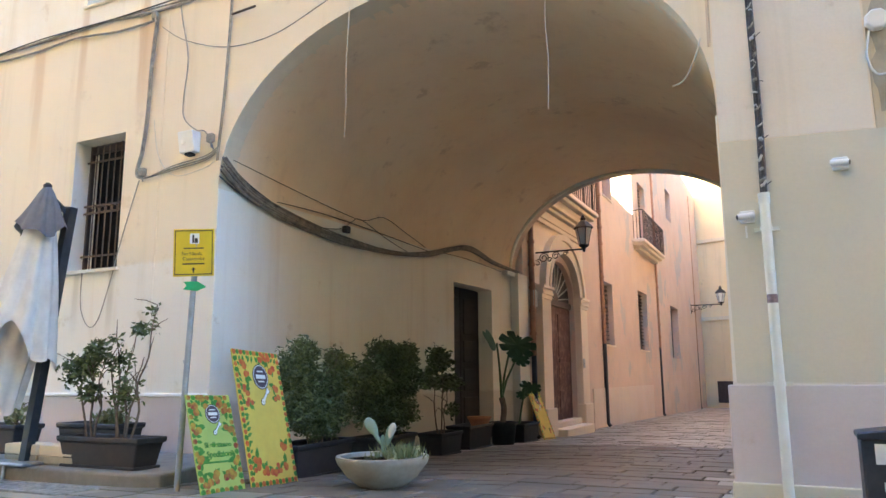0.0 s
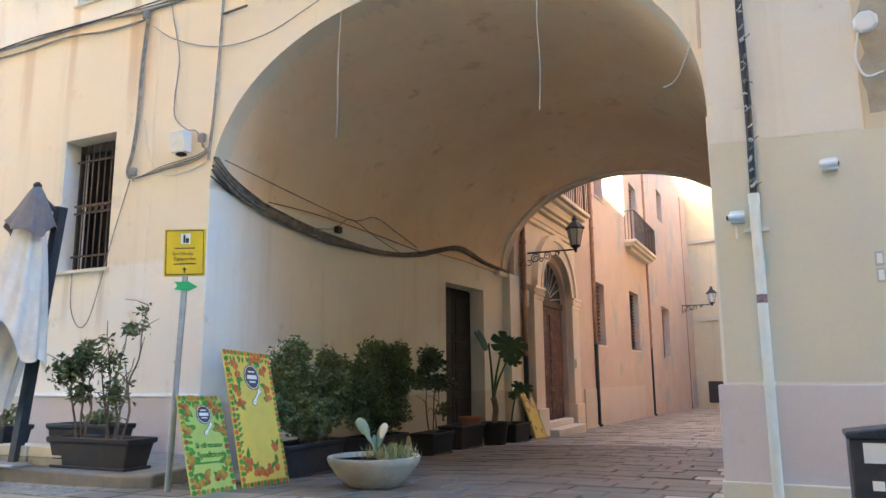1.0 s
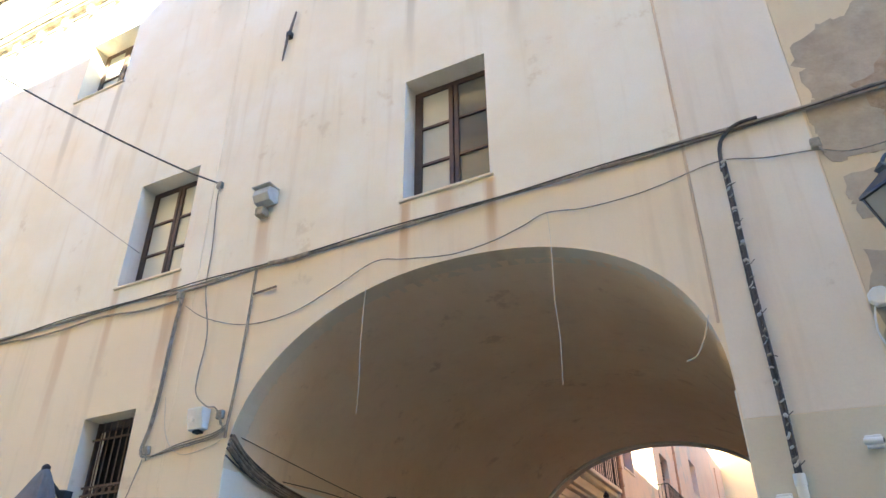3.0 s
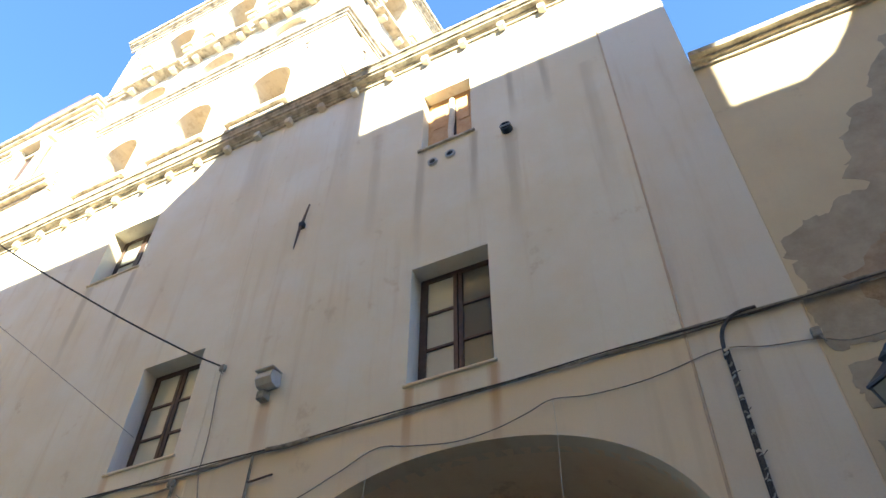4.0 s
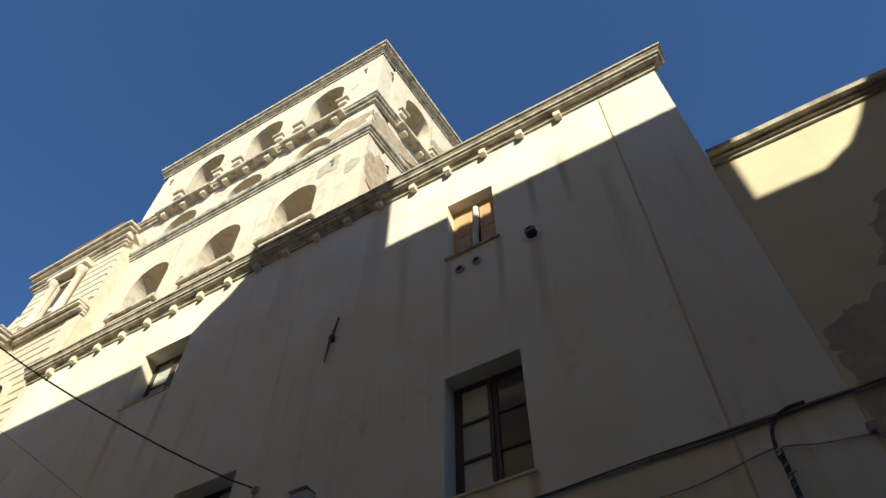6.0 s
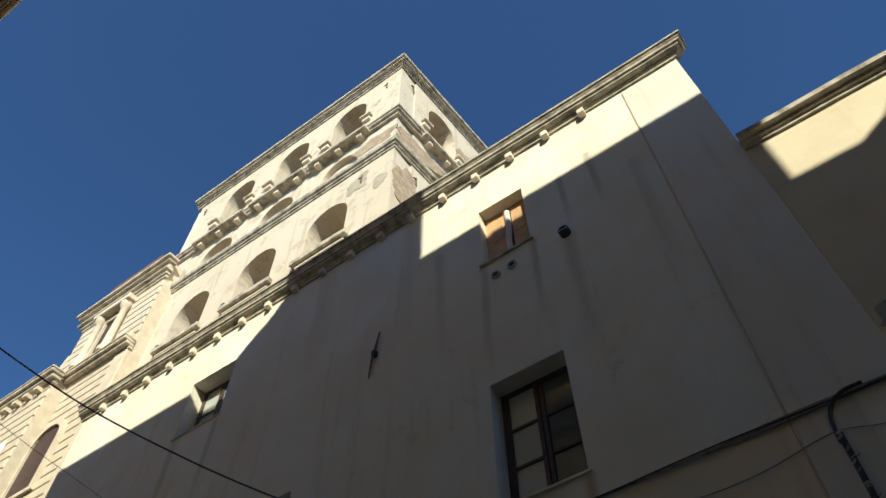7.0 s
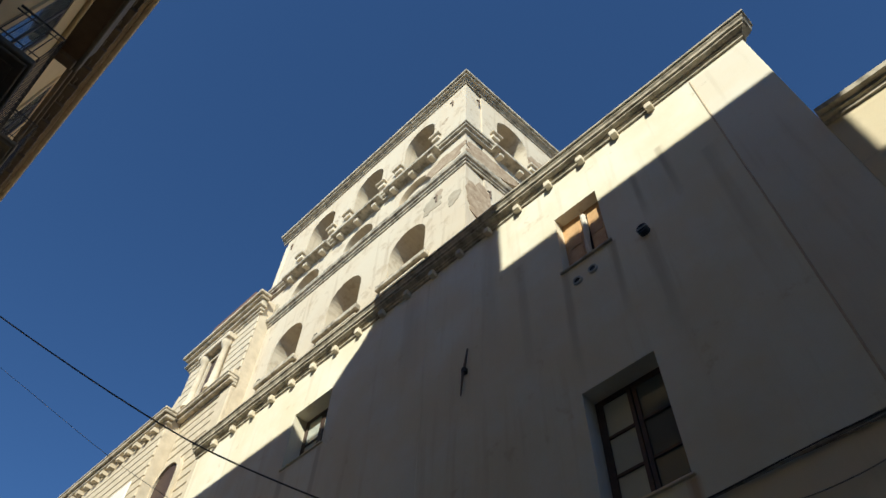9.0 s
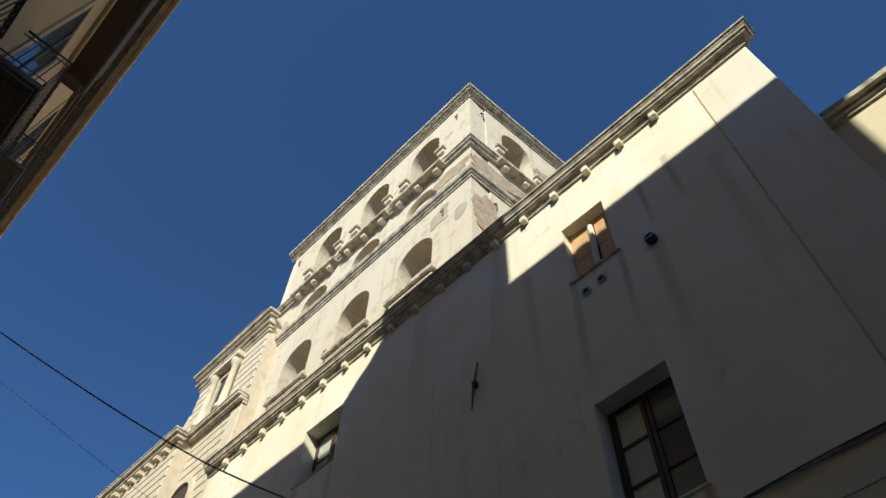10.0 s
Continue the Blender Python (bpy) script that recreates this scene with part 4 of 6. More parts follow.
run_of_cable("wire", [on_wall(y, z) for y, z in ((7.7, 4.15), (9.0, 4.02), (10.3, 3.90), (11.0, 3.88), (11.6, 4.05), (12.4, 3.9), (13.2, 3.72))], 0.0065, M_RUST, "thin brown wire on the vault foot", 4)
run_of_cable("wire", [on_wall(y, z) for y, z in ((8.7, 3.75), (9.8, 3.78), (11.2, 3.75), (12.4, 3.70), (13.3, 3.66))], 0.008, M_RUST, "thin brown wire on the passage wall", 4)
run_of_cable("wire", [on_wall(y, z) for y, z in ((9.7, 3.52), (10.35, 3.62), (10.6, 3.78), (10.9, 3.88), (11.7, 3.68), (12.6, 3.5))], 0.0065, M_RUST, "thin brown wire on the passage wall", 4)
run_of_cable("wire", [on_wall(y, z) for y, z in ((13.6, 3.70), (15.0, 3.74), (16.8, 3.68), (18.0, 3.62))], 0.0065, M_RUST, "thin brown wire on the passage wall", 4)
run_of_cable("wire", [(-7.10, D - 0.03, 3.86), on_wall(7.9, 3.72), on_wall(8.4, 3.62)], 0.012, M_CABLE_DARK, "frayed cable end at the wall corner", 4)
nd = thing("cable_node", "small black cable joint on the wall", "joint box", on_wall(10.45, 3.62, 0.0), "cable joints")
part("body", soften(box_bm(0, 0.1, -0.07, 0.07, -0.06, 0.06), 0.02, 2), M_BLACK_PLASTIC, nd)
mb = thing("meter_box", "small grey meter box on the alley corner", "wall box", (-6.42, 18.55, 3.1))
part("body", soften(box_bm(0, 0.16, -0.16, 0.16, -0.2, 0.25), 0.02, 2), M_GREY_PLASTIC, mb)
# rim moulding round the alley arch
rim = bmesh.new()
tube([(x, YB - 0.05, z) for x, z in vault_profile(1.0, -0.02)], 0.05, 6, rim)
structure(obj("arch_rim", rim, M_PASSAGE, True), "raised plaster rim round the far arch", "trim")
ip = bmesh.new()
box_bm(0.0, 0.16, -0.55, 0.02, 3.60, 3.72, ip)
ob = structure(obj("arch_impost", soften(ip, 0.02, 1), M_PASSAGE), "plaster impost at the foot of the far arch", "trim")
ob.matrix_basis = pose(PX1 - 0.02, YB, 0)
# old door in the passage
od = structure(new("door_1"), "old dark brown panelled door, closed", "door")
od.matrix_basis = PASS @ pose(6.70, 0.36, -0.5)
part("door_leaf", soften(box_bm(0.02, 0.96, 0, 0.05, 0, 3.62), 0.008, 1), M_DOOR_OLD, od)
part("door_leaf", soften(box_bm(0.98, 1.94, 0, 0.05, 0, 3.62), 0.008, 1), M_DOOR_OLD, od)
for a in (0.14, 1.10):
    for z0, z1 in ((0.3, 1.1), (1.25, 1.75), (1.9, 2.4), (2.55, 3.4)):
        pb = box_bm(a, a + 0.70, -0.03, 0, z0, z1)
        part("panel", soften(pb, 0.015, 1), M_DOOR_OLD, od)
part("backing", box_bm(-0.1, 2.06, 0.06, 0.1, -0.2, 3.75), M_BLACK_PLASTIC, od)

# ---- platform and things in front of the facade ----
structure(obj("platform", soften(slab([(-19, 5.62), (-6.35, 5.62), (-6.05, 5.75), (-6.3, 6.6), (-6.9, 7.45), (-19, 7.45)], [], -0.3, 0.10, Matrix(((1, 0, 0, 0), (0, 0, 1, 0), (0, 1, 0, 0), (0, 0, 0, 1)))), 0.03, 2), M_STEP), "worn concrete step along the facade", "step")


def planter(x, y, z, length, width, height, label, turn=0.0, group="plastic planters", material=None):
    material = material or M_POT
    p = thing("planter", label, "planter", (x, y, z), group, turn)
    bm = bmesh.new()
    rings = []
    for k, zz in ((0.90, 0.0), (0.91, 0.03), (1.0, height - 0.06), (1.05, height - 0.06), (1.06, height), (0.97, height), (0.95, height - 0.07)):
        a, b = length / 2 * k, width / 2 * (1 - (1 - k) * length / width * 0.6)
        rings.append([bm.verts.new((sx * a, sy * b, zz)) for sx, sy in ((-1, -1), (1, -1), (1, 1), (-1, 1))])
    for r0, r1 in zip(rings, rings[1:]):
        for i in range(4):
            bm.faces.new((r0[i], r0[(i + 1) % 4], r1[(i + 1) % 4], r1[i]))
    bm.faces.new(rings[0][::-1])
    part("body", soften(bm, 0.012, 1), material, p)
    part("soil", box_bm(-length * 0.46, length * 0.46, -width * 0.45, width * 0.45, height - 0.12, height - 0.07), M_SOIL, p)
    part("saucer", soften(box_bm(-length * 0.48, length * 0.48, -width * 0.5, width * 0.5, 0.0, 0.03), 0.01, 1), material, p)
    return p


def leaves(bm, centre, radii, count, size, rnd, droop=0.3):
    """Many small pointed leaves spread through an uneven crown."""
    for _ in range(count):
        d = Vector((rnd.gauss(0, 1), rnd.gauss(0, 1), rnd.gauss(0, 1))).normalized()
        k = rnd.random() ** 0.45 * (0.78 + 0.5 * noise.noise(d * 2.3 + Vector(centre) * 3))
        c = Vector(centre) + Vector((d.x * radii[0], d.y * radii[1], d.z * radii[2])) * k
        a = Vector((rnd.gauss(0, 1), rnd.gauss(0, 1), rnd.gauss(0, 0.6) - droop)).normalized()
        b = a.cross(Vector((rnd.gauss(0, 1), rnd.gauss(0, 1), rnd.gauss(0, 1)))).normalized()
        n = a.cross(b)
        s = size * rnd.uniform(0.6, 1.25)
        vs = [bm.verts.new(c + q) for q in (-a * s, b * s * 0.42 + n * s * 0.12 - a * s * 0.1, a * s, -b * s * 0.42 + n * s * 0.12 - a * s * 0.1)]
        bm.faces.new((vs[0], vs[1], vs[2]))
        bm.faces.new((vs[0], vs[2], vs[3]))


def bush(name, x, y, z, blobs, count, size, material, label, stems, seed, group=""):
    rnd = random.Random(seed)
    t = thing(name, label, "plant", (x, y, z), group)
    sb = bmesh.new()
    for (dx, dy, top) in stems:
        pts = [(dx * 0.3, dy * 0.3, -0.05)]
        for k in range(1, 6):
            f = k / 5
            pts.append((dx * (0.3 + 0.7 * f) + rnd.uniform(-0.03, 0.03), dy * (0.3 + 0.7 * f) + rnd.uniform(-0.03, 0.03), top * f))
        tube(curve_pts(pts, 3), [0.016 - 0.011 * i / 15 for i in range(16)], 5, sb)
        for k in range(5):
            p0 = Vector(pts[2 + k % 4])
            p1 = p0 + Vector((rnd.uniform(-0.25, 0.25), rnd.uniform(-0.25, 0.25), rnd.uniform(0.05, 0.25)))
            tube([p0, (p0 + p1) / 2 + Vector((0, 0, 0.02)), p1], [0.007, 0.005, 0.003], 4, sb)
    part("stem", sb, M_BARK, t)
    lb = bmesh.new()
    total = sum(b[3] * b[4] * b[5] for b in blobs)
    for bx, by, bz, rx, ry, rz in blobs:
        leaves(lb, (bx, by, bz), (rx, ry, rz), int(count * rx * ry * rz / total), size, rnd)
    part("foliage", lb, material, t)
    return t


# on the platform
planter(-7.12, 5.98, 0.10, 1.24, 0.38, 0.34, "long dark brown plastic planter on the step")
planter(-8.25, 6.75, 0.10, 1.10, 0.40, 0.42, "long dark brown plastic planter by the wall")
planter(-10.0, 6.6, 0.10, 1.10, 0.40, 0.38, "dark planter beside the folded umbrella")
for x in (-8.45, -7.82):
    cb = thing("concrete_block", "pale concrete weight block on the step", "block", (x, 5.95, 0.10), "weight blocks")
    part("block", soften(box_bm(-0.29, 0.29, -0.14, 0.14, 0.10, 0.22), 0.015, 2), M_LIMESTONE, cb)
    part("block", soften(box_bm(-0.29, 0.29, -0.14, 0.14, 0.0, 0.097), 0.015, 2), M_CONCRETE, cb)
bush("potted_shrub", -7.45, 6.0, 0.42, [(-0.28, 0, 0.78, 0.34, 0.26, 0.26), (-0.02, 0, 0.98, 0.22, 0.2, 0.20), (-0.1, 0, 0.52, 0.24, 0.18, 0.16)], 1000, 0.042, M_LEAF, "leafy green shrub in the long planter", [(-0.35, 0, 0.85), (-0.1, 0.05, 0.95), (0.1, 0, 0.8)], 1)
bush("potted_tree", -6.95, 5.98, 0.42, [(0.22, 0, 1.22, 0.26, 0.16, 0.14), (0.36, 0, 1.42, 0.14, 0.1, 0.1), (-0.1, 0, 0.85, 0.30, 0.15, 0.2), (0.0, 0, 0.50, 0.30, 0.15, 0.28), (-0.2, 0, 1.1, 0.12, 0.1, 0.12)], 480, 0.044, M_LEAF, "spindly young tree with sparse leaves", [(0.42, 0, 1.48), (0.0, 0.05, 1.0), (-0.3, 0, 0.9), (0.2, 0, 0.8), (-0.15, 0, 1.15)], 2)
bush("low_herb", -8.0, 6.7, 0.48, [(0, 0, 0.1, 0.4, 0.15, 0.13)], 350, 0.05, M_GRASS, "low trailing herb in a planter", [(0.1, 0, 0.15)], 3)
bush("low_herb", -9.7, 6.6, 0.44, [(0, 0, 0.15, 0.35, 0.15, 0.2)], 200, 0.05, M_GRASS, "dry stalks in a planter", [(0.1, 0, 0.3), (-0.1, 0, 0.35)], 4)

# folded cantilever umbrella
um = thing("parasol", "folded white parasol with a grey cap on a leaning mast", "umbrella", (-8.30, 5.80, 0.10))
part("base_plate", soften(box_bm(-0.42, 0.30, -0.25, 0.25, 0.0, 0.035), 0.01, 1), M_STEEL, um)
mast = tube([(-0.02, 0, 0.03), (0.42, 0, 3.05)], 0.075, 4)
part("mast", mast, M_METAL_DARK, um)
part("foot", tube([(-0.1, -0.2, -0.16), (-0.1, -0.2, 0.0)], 0.02, 6), M_STEEL, um)


def folded(top, bottom, r0, r1, n_folds, depth, z_cut, seed, rows=16, n=72):
    rnd = random.Random(seed)
    ph = [rnd.uniform(0, 6.28) for _ in range(4)]
    bm = bmesh.new()
    rings = []
    for j in range(rows + 1):
        f = j / rows
        c = Vector(top).lerp(Vector(bottom), f)
        r = r0 + (r1 - r0) * f ** 0.8
        ring_ = []
        for k in range(n):
            a = 2 * math.pi * k / n
            rr = r * (1 + depth * f ** 0.5 * (math.sin(n_folds * a + ph[0] + 0.6 * math.sin(3 * f + ph[1])) + 0.5 * math.sin((n_folds + 3) * a + ph[2])))
            hem = z_cut * f ** 3 * (math.sin(2 * a + ph[3]) + 0.5 * math.sin(5 * a))
            ring_.append(bm.verts.new((c.x + rr * math.cos(a), c.y + rr * 0.8 * math.sin(a), c.z + hem)))
        rings.append(ring_)
    for a, b in zip(rings, rings[1:]):
        for k in range(n):
            bm.faces.new((a[k], a[(k + 1) % n], b[(k + 1) % n], b[k]))
    bm.faces.new(rings[0][::-1])
    return bm


part("canopy", folded((0.26, -0.24, 2.95), (0.03, -0.24, 1.32), 0.13, 0.45, 9, 0.10, 0.22, 3, 20, 96), M_FABRIC, um, "hanging folds of white canvas", True)
part("canopy_hem", folded((0.0, -0.22, 1.75), (-0.28, -0.24, 0.70), 0.38, 0.26, 9, 0.10, 0.12, 8), M_FABRIC, um, "", True)
part("canopy_cap", folded((0.29, -0.24, 3.26), (0.24, -0.24, 2.72), 0.05, 0.31, 11, 0.07, 0.08, 5, 10), M_FABRIC_GREY, um, "grey canvas cap", True)
part("finial", lathe([(0.05, 3.20), (0.05, 3.25), (0.02, 3.28)], 10, at=(0.29, -0.24, 0.04)), M_BLACK_PLASTIC, um)
part("arm", tube([(0.40, 0, 2.95), (0.29, -0.24, 3.20)], 0.03, 6), M_METAL_DARK, um)


# ---- writing ----
def letters(text, size, material, parent, m, name="lettering", bold=0.0):
    cu = bpy.data.curves.new(name, 'FONT')
    cu.body, cu.size, cu.align_x, cu.align_y, cu.extrude, cu.offset = text, size, 'CENTER', 'CENTER', 0.0015, bold
    tmp = bpy.data.objects.new("tmp", cu)
    me = bpy.data.meshes.new_from_object(tmp)
    bpy.data.objects.remove(tmp)
    me.materials.append(material)
    ob = new(name, me)
    ob.parent, ob.matrix_basis = parent, m
    return ob


M_YELLOW = mottled("sign_yellow", (0.75, 0.52, 0.02), (0.66, 0.45, 0.03), 0.5, scale=5, bump_strength=0.03)
M_INK = mottled("sign_ink", (0.03, 0.025, 0.02), (0.05, 0.04, 0.03), 0.6, scale=9, bump_strength=0)
M_GREEN = mottled("arrow_green", (0.02, 0.42, 0.14), (0.03, 0.34, 0.11), 0.5, scale=9, bump_strength=0)
sp = thing("sign_post", "yellow tourist sign on a grey steel post", "sign", (-5.69, 5.60, -0.06))
part("post", tube([(0, 0, 0), (0.085, 0, 2.2), (0.10, 0, 2.62)], 0.030, 12), M_STEEL, sp, smooth=True)
part("sleeve", tube([(0.04, 0, 1.29), (0.041, 0, 1.32)], 0.033, 12), M_STEEL, sp)
FACE = pose(0.085, -0.02, 2.43, 0, -2, 33)
plate = part("plate", soften(slab(rect(-0.205, 0.205, -0.25, 0.25), [], -0.018, 0.0), 0.004, 1), M_YELLOW, sp)
plate.matrix_basis = FACE
bb = bmesh.new()
for q in (rect(-0.19, 0.19, 0.225, 0.235), rect(-0.19, 0.19, -0.235, -0.225), rect(-0.19, -0.182, -0.225, 0.225), rect(0.182, 0.19, -0.225, 0.225)):
    box_bm(q[0][0], q[1][0], -0.020, -0.0185, q[0][1], q[2][1], bb)
part("border", bb, M_INK, plate)
part("pictogram", box_bm(-0.04, 0.055, -0.021, -0.0185, 0.09, 0.20), M_WHITE, plate)
ch = box_bm(-0.015, 0.005, -0.0235, -0.0215, 0.10, 0.185)
box_bm(0.008, 0.04, -0.0235, -0.0215, 0.10, 0.15, ch)
part("pictogram_mark", ch, M_INK, plate)
flat = Matrix.Rotation(radians(90), 4, 'X')
part("text_bar", box_bm(-0.10, 0.10, -0.0205, -0.0185, 0.038, 0.050), M_INK, plate)
letters("San Nicola", 0.048, M_INK, plate, pose(-0.02, -0.020, -0.015) @ flat)
letters("Catacombe", 0.048, M_INK, plate, pose(0, -0.020, -0.068) @ flat)
part("text_bar", box_bm(-0.11, 0.11, -0.0205, -0.0185, -0.127, -0.115), M_INK, plate)
ar = box_bm(-0.008, 0.008, -0.0205, -0.0185, -0.215, -0.175)
ar2 = slab([(-0.022, -0.182), (0.022, -0.182), (0, -0.155)], [], -0.0205, -0.0185)
part("arrow", ar, M_INK, plate)
part("arrow_head", ar2, M_INK, plate)
ga = part("green_arrow", slab([(-0.09, 0.0), (0.05, -0.015), (0.14, 0.03), (0.05, 0.085), (-0.09, 0.08), (-0.06, 0.04)], [], -0.05, -0.04), M_GREEN, sp, "small green arrow plate")
ga.matrix_basis = pose(0.08, 0, 2.04, 0, 0, 33)


# ---- painted boards ----
M_BOARD_Y = mottled("board_yellow", (0.70, 0.52, 0.10), (0.62, 0.45, 0.09), 0.55, scale=6, bump_strength=0.05)
M_BOARD_G = mottled("board_green", (0.38, 0.47, 0.11), (0.46, 0.52, 0.14), 0.55, scale=3, bump_strength=0.05)
M_FRUIT = mottled("painted_red_fruit", (0.50, 0.05, 0.02), (0.66, 0.20, 0.03), 0.5, scale=14, bump_strength=0)
M_FRUIT_DARK = mottled("painted_dark_fruit", (0.28, 0.02, 0.02), (0.55, 0.40, 0.04), 0.5, scale=9, bump_strength=0)
M_PAINT_LEAF = mottled("painted_leaf", (0.03, 0.18, 0.02), (0.08, 0.28, 0.04), 0.5, scale=12, bump_strength=0)
M_LOGO = mottled("dark_oval", (0.06, 0.03, 0.05), (0.09, 0.05, 0.07), 0.5, scale=9, bump_strength=0)


def flat_shape(bm, pts, y=-0.0035):
    vs = [bm.verts.new((x, y, z)) for x, z in pts]
    back = [bm.verts.new((x, -0.0005, z)) for x, z in pts]
    bm.faces.new(vs)
    for i in range(len(pts)):
        bm.faces.new((vs[i], vs[(i + 1) % len(pts)], back[(i + 1) % len(pts)], back[i]))


def fruit_board(name, label, w, h, material, fruit, place, tilt_m, seed, clusters):
    rnd = random.Random(seed)
    b = thing(name, label, "board", place, "painted boards on the pavement")
    b.matrix_basis = tilt_m
    part("panel", soften(box_bm(-w / 2, w / 2, 0, 0.02, 0, h), 0.003, 1), material, b)
    fb_, lb_ = bmesh.new(), bmesh.new()

    def disc(bm, x, z, r, y):
        flat_shape(bm, [(x + r * math.cos(a) * 1.0, z + r * 0.9 * math.sin(a)) for a in [2 * math.pi * i / 12 for i in range(12)]], y)

    def leaf(bm, x, z, ang, L, y):
        c, s = math.cos(ang), math.sin(ang)
        flat_shape(bm, [(x + u * L * c - v * L * s, z + u * L * s + v * L * c) for u, v in ((0, 0), (0.3, 0.22), (0.65, 0.2), (1, 0), (0.65, -0.2), (0.3, -0.22))], y)
    k = 0
    edge = []
    x = -w / 2 + 0.03
    while x < w / 2 - 0.02:
        edge += [(x, h - 0.03), (x, 0.03)]
        x += 0.062
    z = 0.09
    while z < h - 0.06:
        edge += [(-w / 2 + 0.03, z), (w / 2 - 0.03, z)]
        z += 0.062
    for x, z in edge:
        k += 1
        disc(fb_ if k % 4 < 2 else lb_, x, z, 0.028 + 0.006 * rnd.random(), -0.002 - 0.0002 * (k % 5))
        if k % 2:
            leaf(lb_, x * 0.93, z + (h / 2 - z) * 0.05, math.atan2(h / 2 - z, -x) + rnd.uniform(-0.7, 0.7), rnd.uniform(0.06, 0.09), -0.0026 - 0.0001 * (k % 4))
    for x, z in clusters:
        for j in range(4):
            leaf(lb_, x * 0.92, z, math.atan2(h / 2 - z, -x) + rnd.uniform(-1.5, 1.5), rnd.uniform(0.07, 0.12), -0.003 - 0.0002 * j)
        for j in range(3):
            disc(fb_, x * 0.92 + rnd.uniform(-0.05, 0.05), z + rnd.uniform(-0.05, 0.05), rnd.uniform(0.030, 0.044), -0.0042 - 0.0002 * j)
    part("painted_fruit", fb_, fruit, b)
    part("painted_leaves", lb_, M_PAINT_LEAF, b)
    ez, er = h * 0.80, 0.125 * w / 0.75
    ring_ = [2 * math.pi * i / 28 for i in range(28)]
    lg = bmesh.new()
    flat_shape(lg, [(0.02 + er * math.cos(a), ez + er * math.sin(a)) for a in ring_], -0.0040)
    part("emblem", lg, M_LOGO, b, "dark round emblem")
    lr = bmesh.new()
    for i in range(28):
        a0, a1 = ring_[i], ring_[(i + 1) % 28]
        flat_shape(lr, [(0.02 + er * q * math.cos(a), ez + er * q * math.sin(a)) for q, a in ((0.86, a0), (0.92, a0), (0.92, a1), (0.86, a1))], -0.0052)
    part("emblem_rim", lr, M_WHITE, b)
    lw = bmesh.new()
    for q, r, t in ((0.62, 0.0, 0.16), (0.40, 0.42, 0.06), (0.40, -0.38, 0.06)):
        flat_shape(lw, [(0.02 + u * er, ez + v * er) for u, v in ((-q, r - t), (q, r - t), (q, r + t), (-q, r + t))], -0.0055)
    part("emblem_bar", lw, M_WHITE, b)
    sx, sz, L = 0.04, h * 0.635, 0.135 * w / 0.75
    ds, dn = Vector((0.66, 0.75)), Vector((-0.75, 0.66))
    outline_ = [(-0.62, 0.02), (-0.50, 0.20), (-0.28, 0.23), (-0.10, 0.12), (0.55, 0.10), (0.80, 0.22), (0.95, 0.10), (0.80, -0.02), (0.95, -0.14), (0.72, -0.22), (0.50, -0.10), (-0.10, -0.10), (-0.28, -0.21), (-0.50, -0.18)]
    for name_, k_, mat_, y_ in (("spoon_outline", 1.14, M_INK, -0.0040), ("painted_spoon", 0.9, M_WHITE, -0.0052)):
        sb_ = bmesh.new()
        flat_shape(sb_, [(sx + L * (u * ds.x * (1 + 0.1 * (k_ - 1)) + v * k_ * dn.x), sz + L * (u * ds.y * (1 + 0.1 * (k_ - 1)) + v * k_ * dn.y)) for u, v in outline_], y_)
        part(name_, sb_, mat_, b)
    hb_ = bmesh.new()
    flat_shape(hb_, [(sx + L * (-0.36 * ds.x) + 0.05 * L * math.cos(a), sz + L * (-0.36 * ds.y) + 0.05 * L * math.sin(a)) for a in ring_[::3]], -0.0060)
    part("spoon_bowl", hb_, M_INK, b)
    return b


def lean(a, b, top_shift, base_z):
    """Pose of a leaning board whose foot runs from a to b and whose top is shifted by top_shift over its height of one."""
    ax = Vector((b[0] - a[0], b[1] - a[1], b[2] - a[2])).normalized()
    up = Vector(top_shift).normalized()
    up = (up - ax * up.dot(ax)).normalized()
    back = up.cross(ax)
    mid = (Vector(a) + Vector(b)) / 2
    return Matrix(((ax.x, back.x, up.x, mid.x), (ax.y, back.y, up.y, mid.y), (ax.z, back.z, up.z, mid.z), (0, 0, 0, 1)))


gr = fruit_board("green_board", "green board painted with fruit, leaning on the sign post", 0.60, 1.00, M_BOARD_G, M_FRUIT_DARK, (0, 0, 0),
                 lean((-5.22, 5.46, -0.03), (-5.20, 6.05, -0.05), (-0.32, 0, 0.94), 0), 21,
                 [(-0.2, 0.12), (-0.1, 0.17), (0.12, 0.14), (0.2, 0.2), (-0.24, 0.66), (-0.22, 0.86), (0.24, 0.64), (0.22, 0.84), (-0.12, 0.93), (0.14, 0.93), (-0.24, 0.36), (0.25, 0.34)])
letters("Si effettuano", 0.072, M_PAINT_LEAF, gr, pose(0.02, -0.006, 0.48) @ flat, bold=0.002)
letters("Spedizioni", 0.085, M_PAINT_LEAF, gr, pose(0.02, -0.006, 0.385) @ flat, bold=0.002)
part("text_bar", box_bm(-0.2, 0.26, -0.004, -0.0005, 0.30, 0.318), M_PAINT_LEAF, gr)
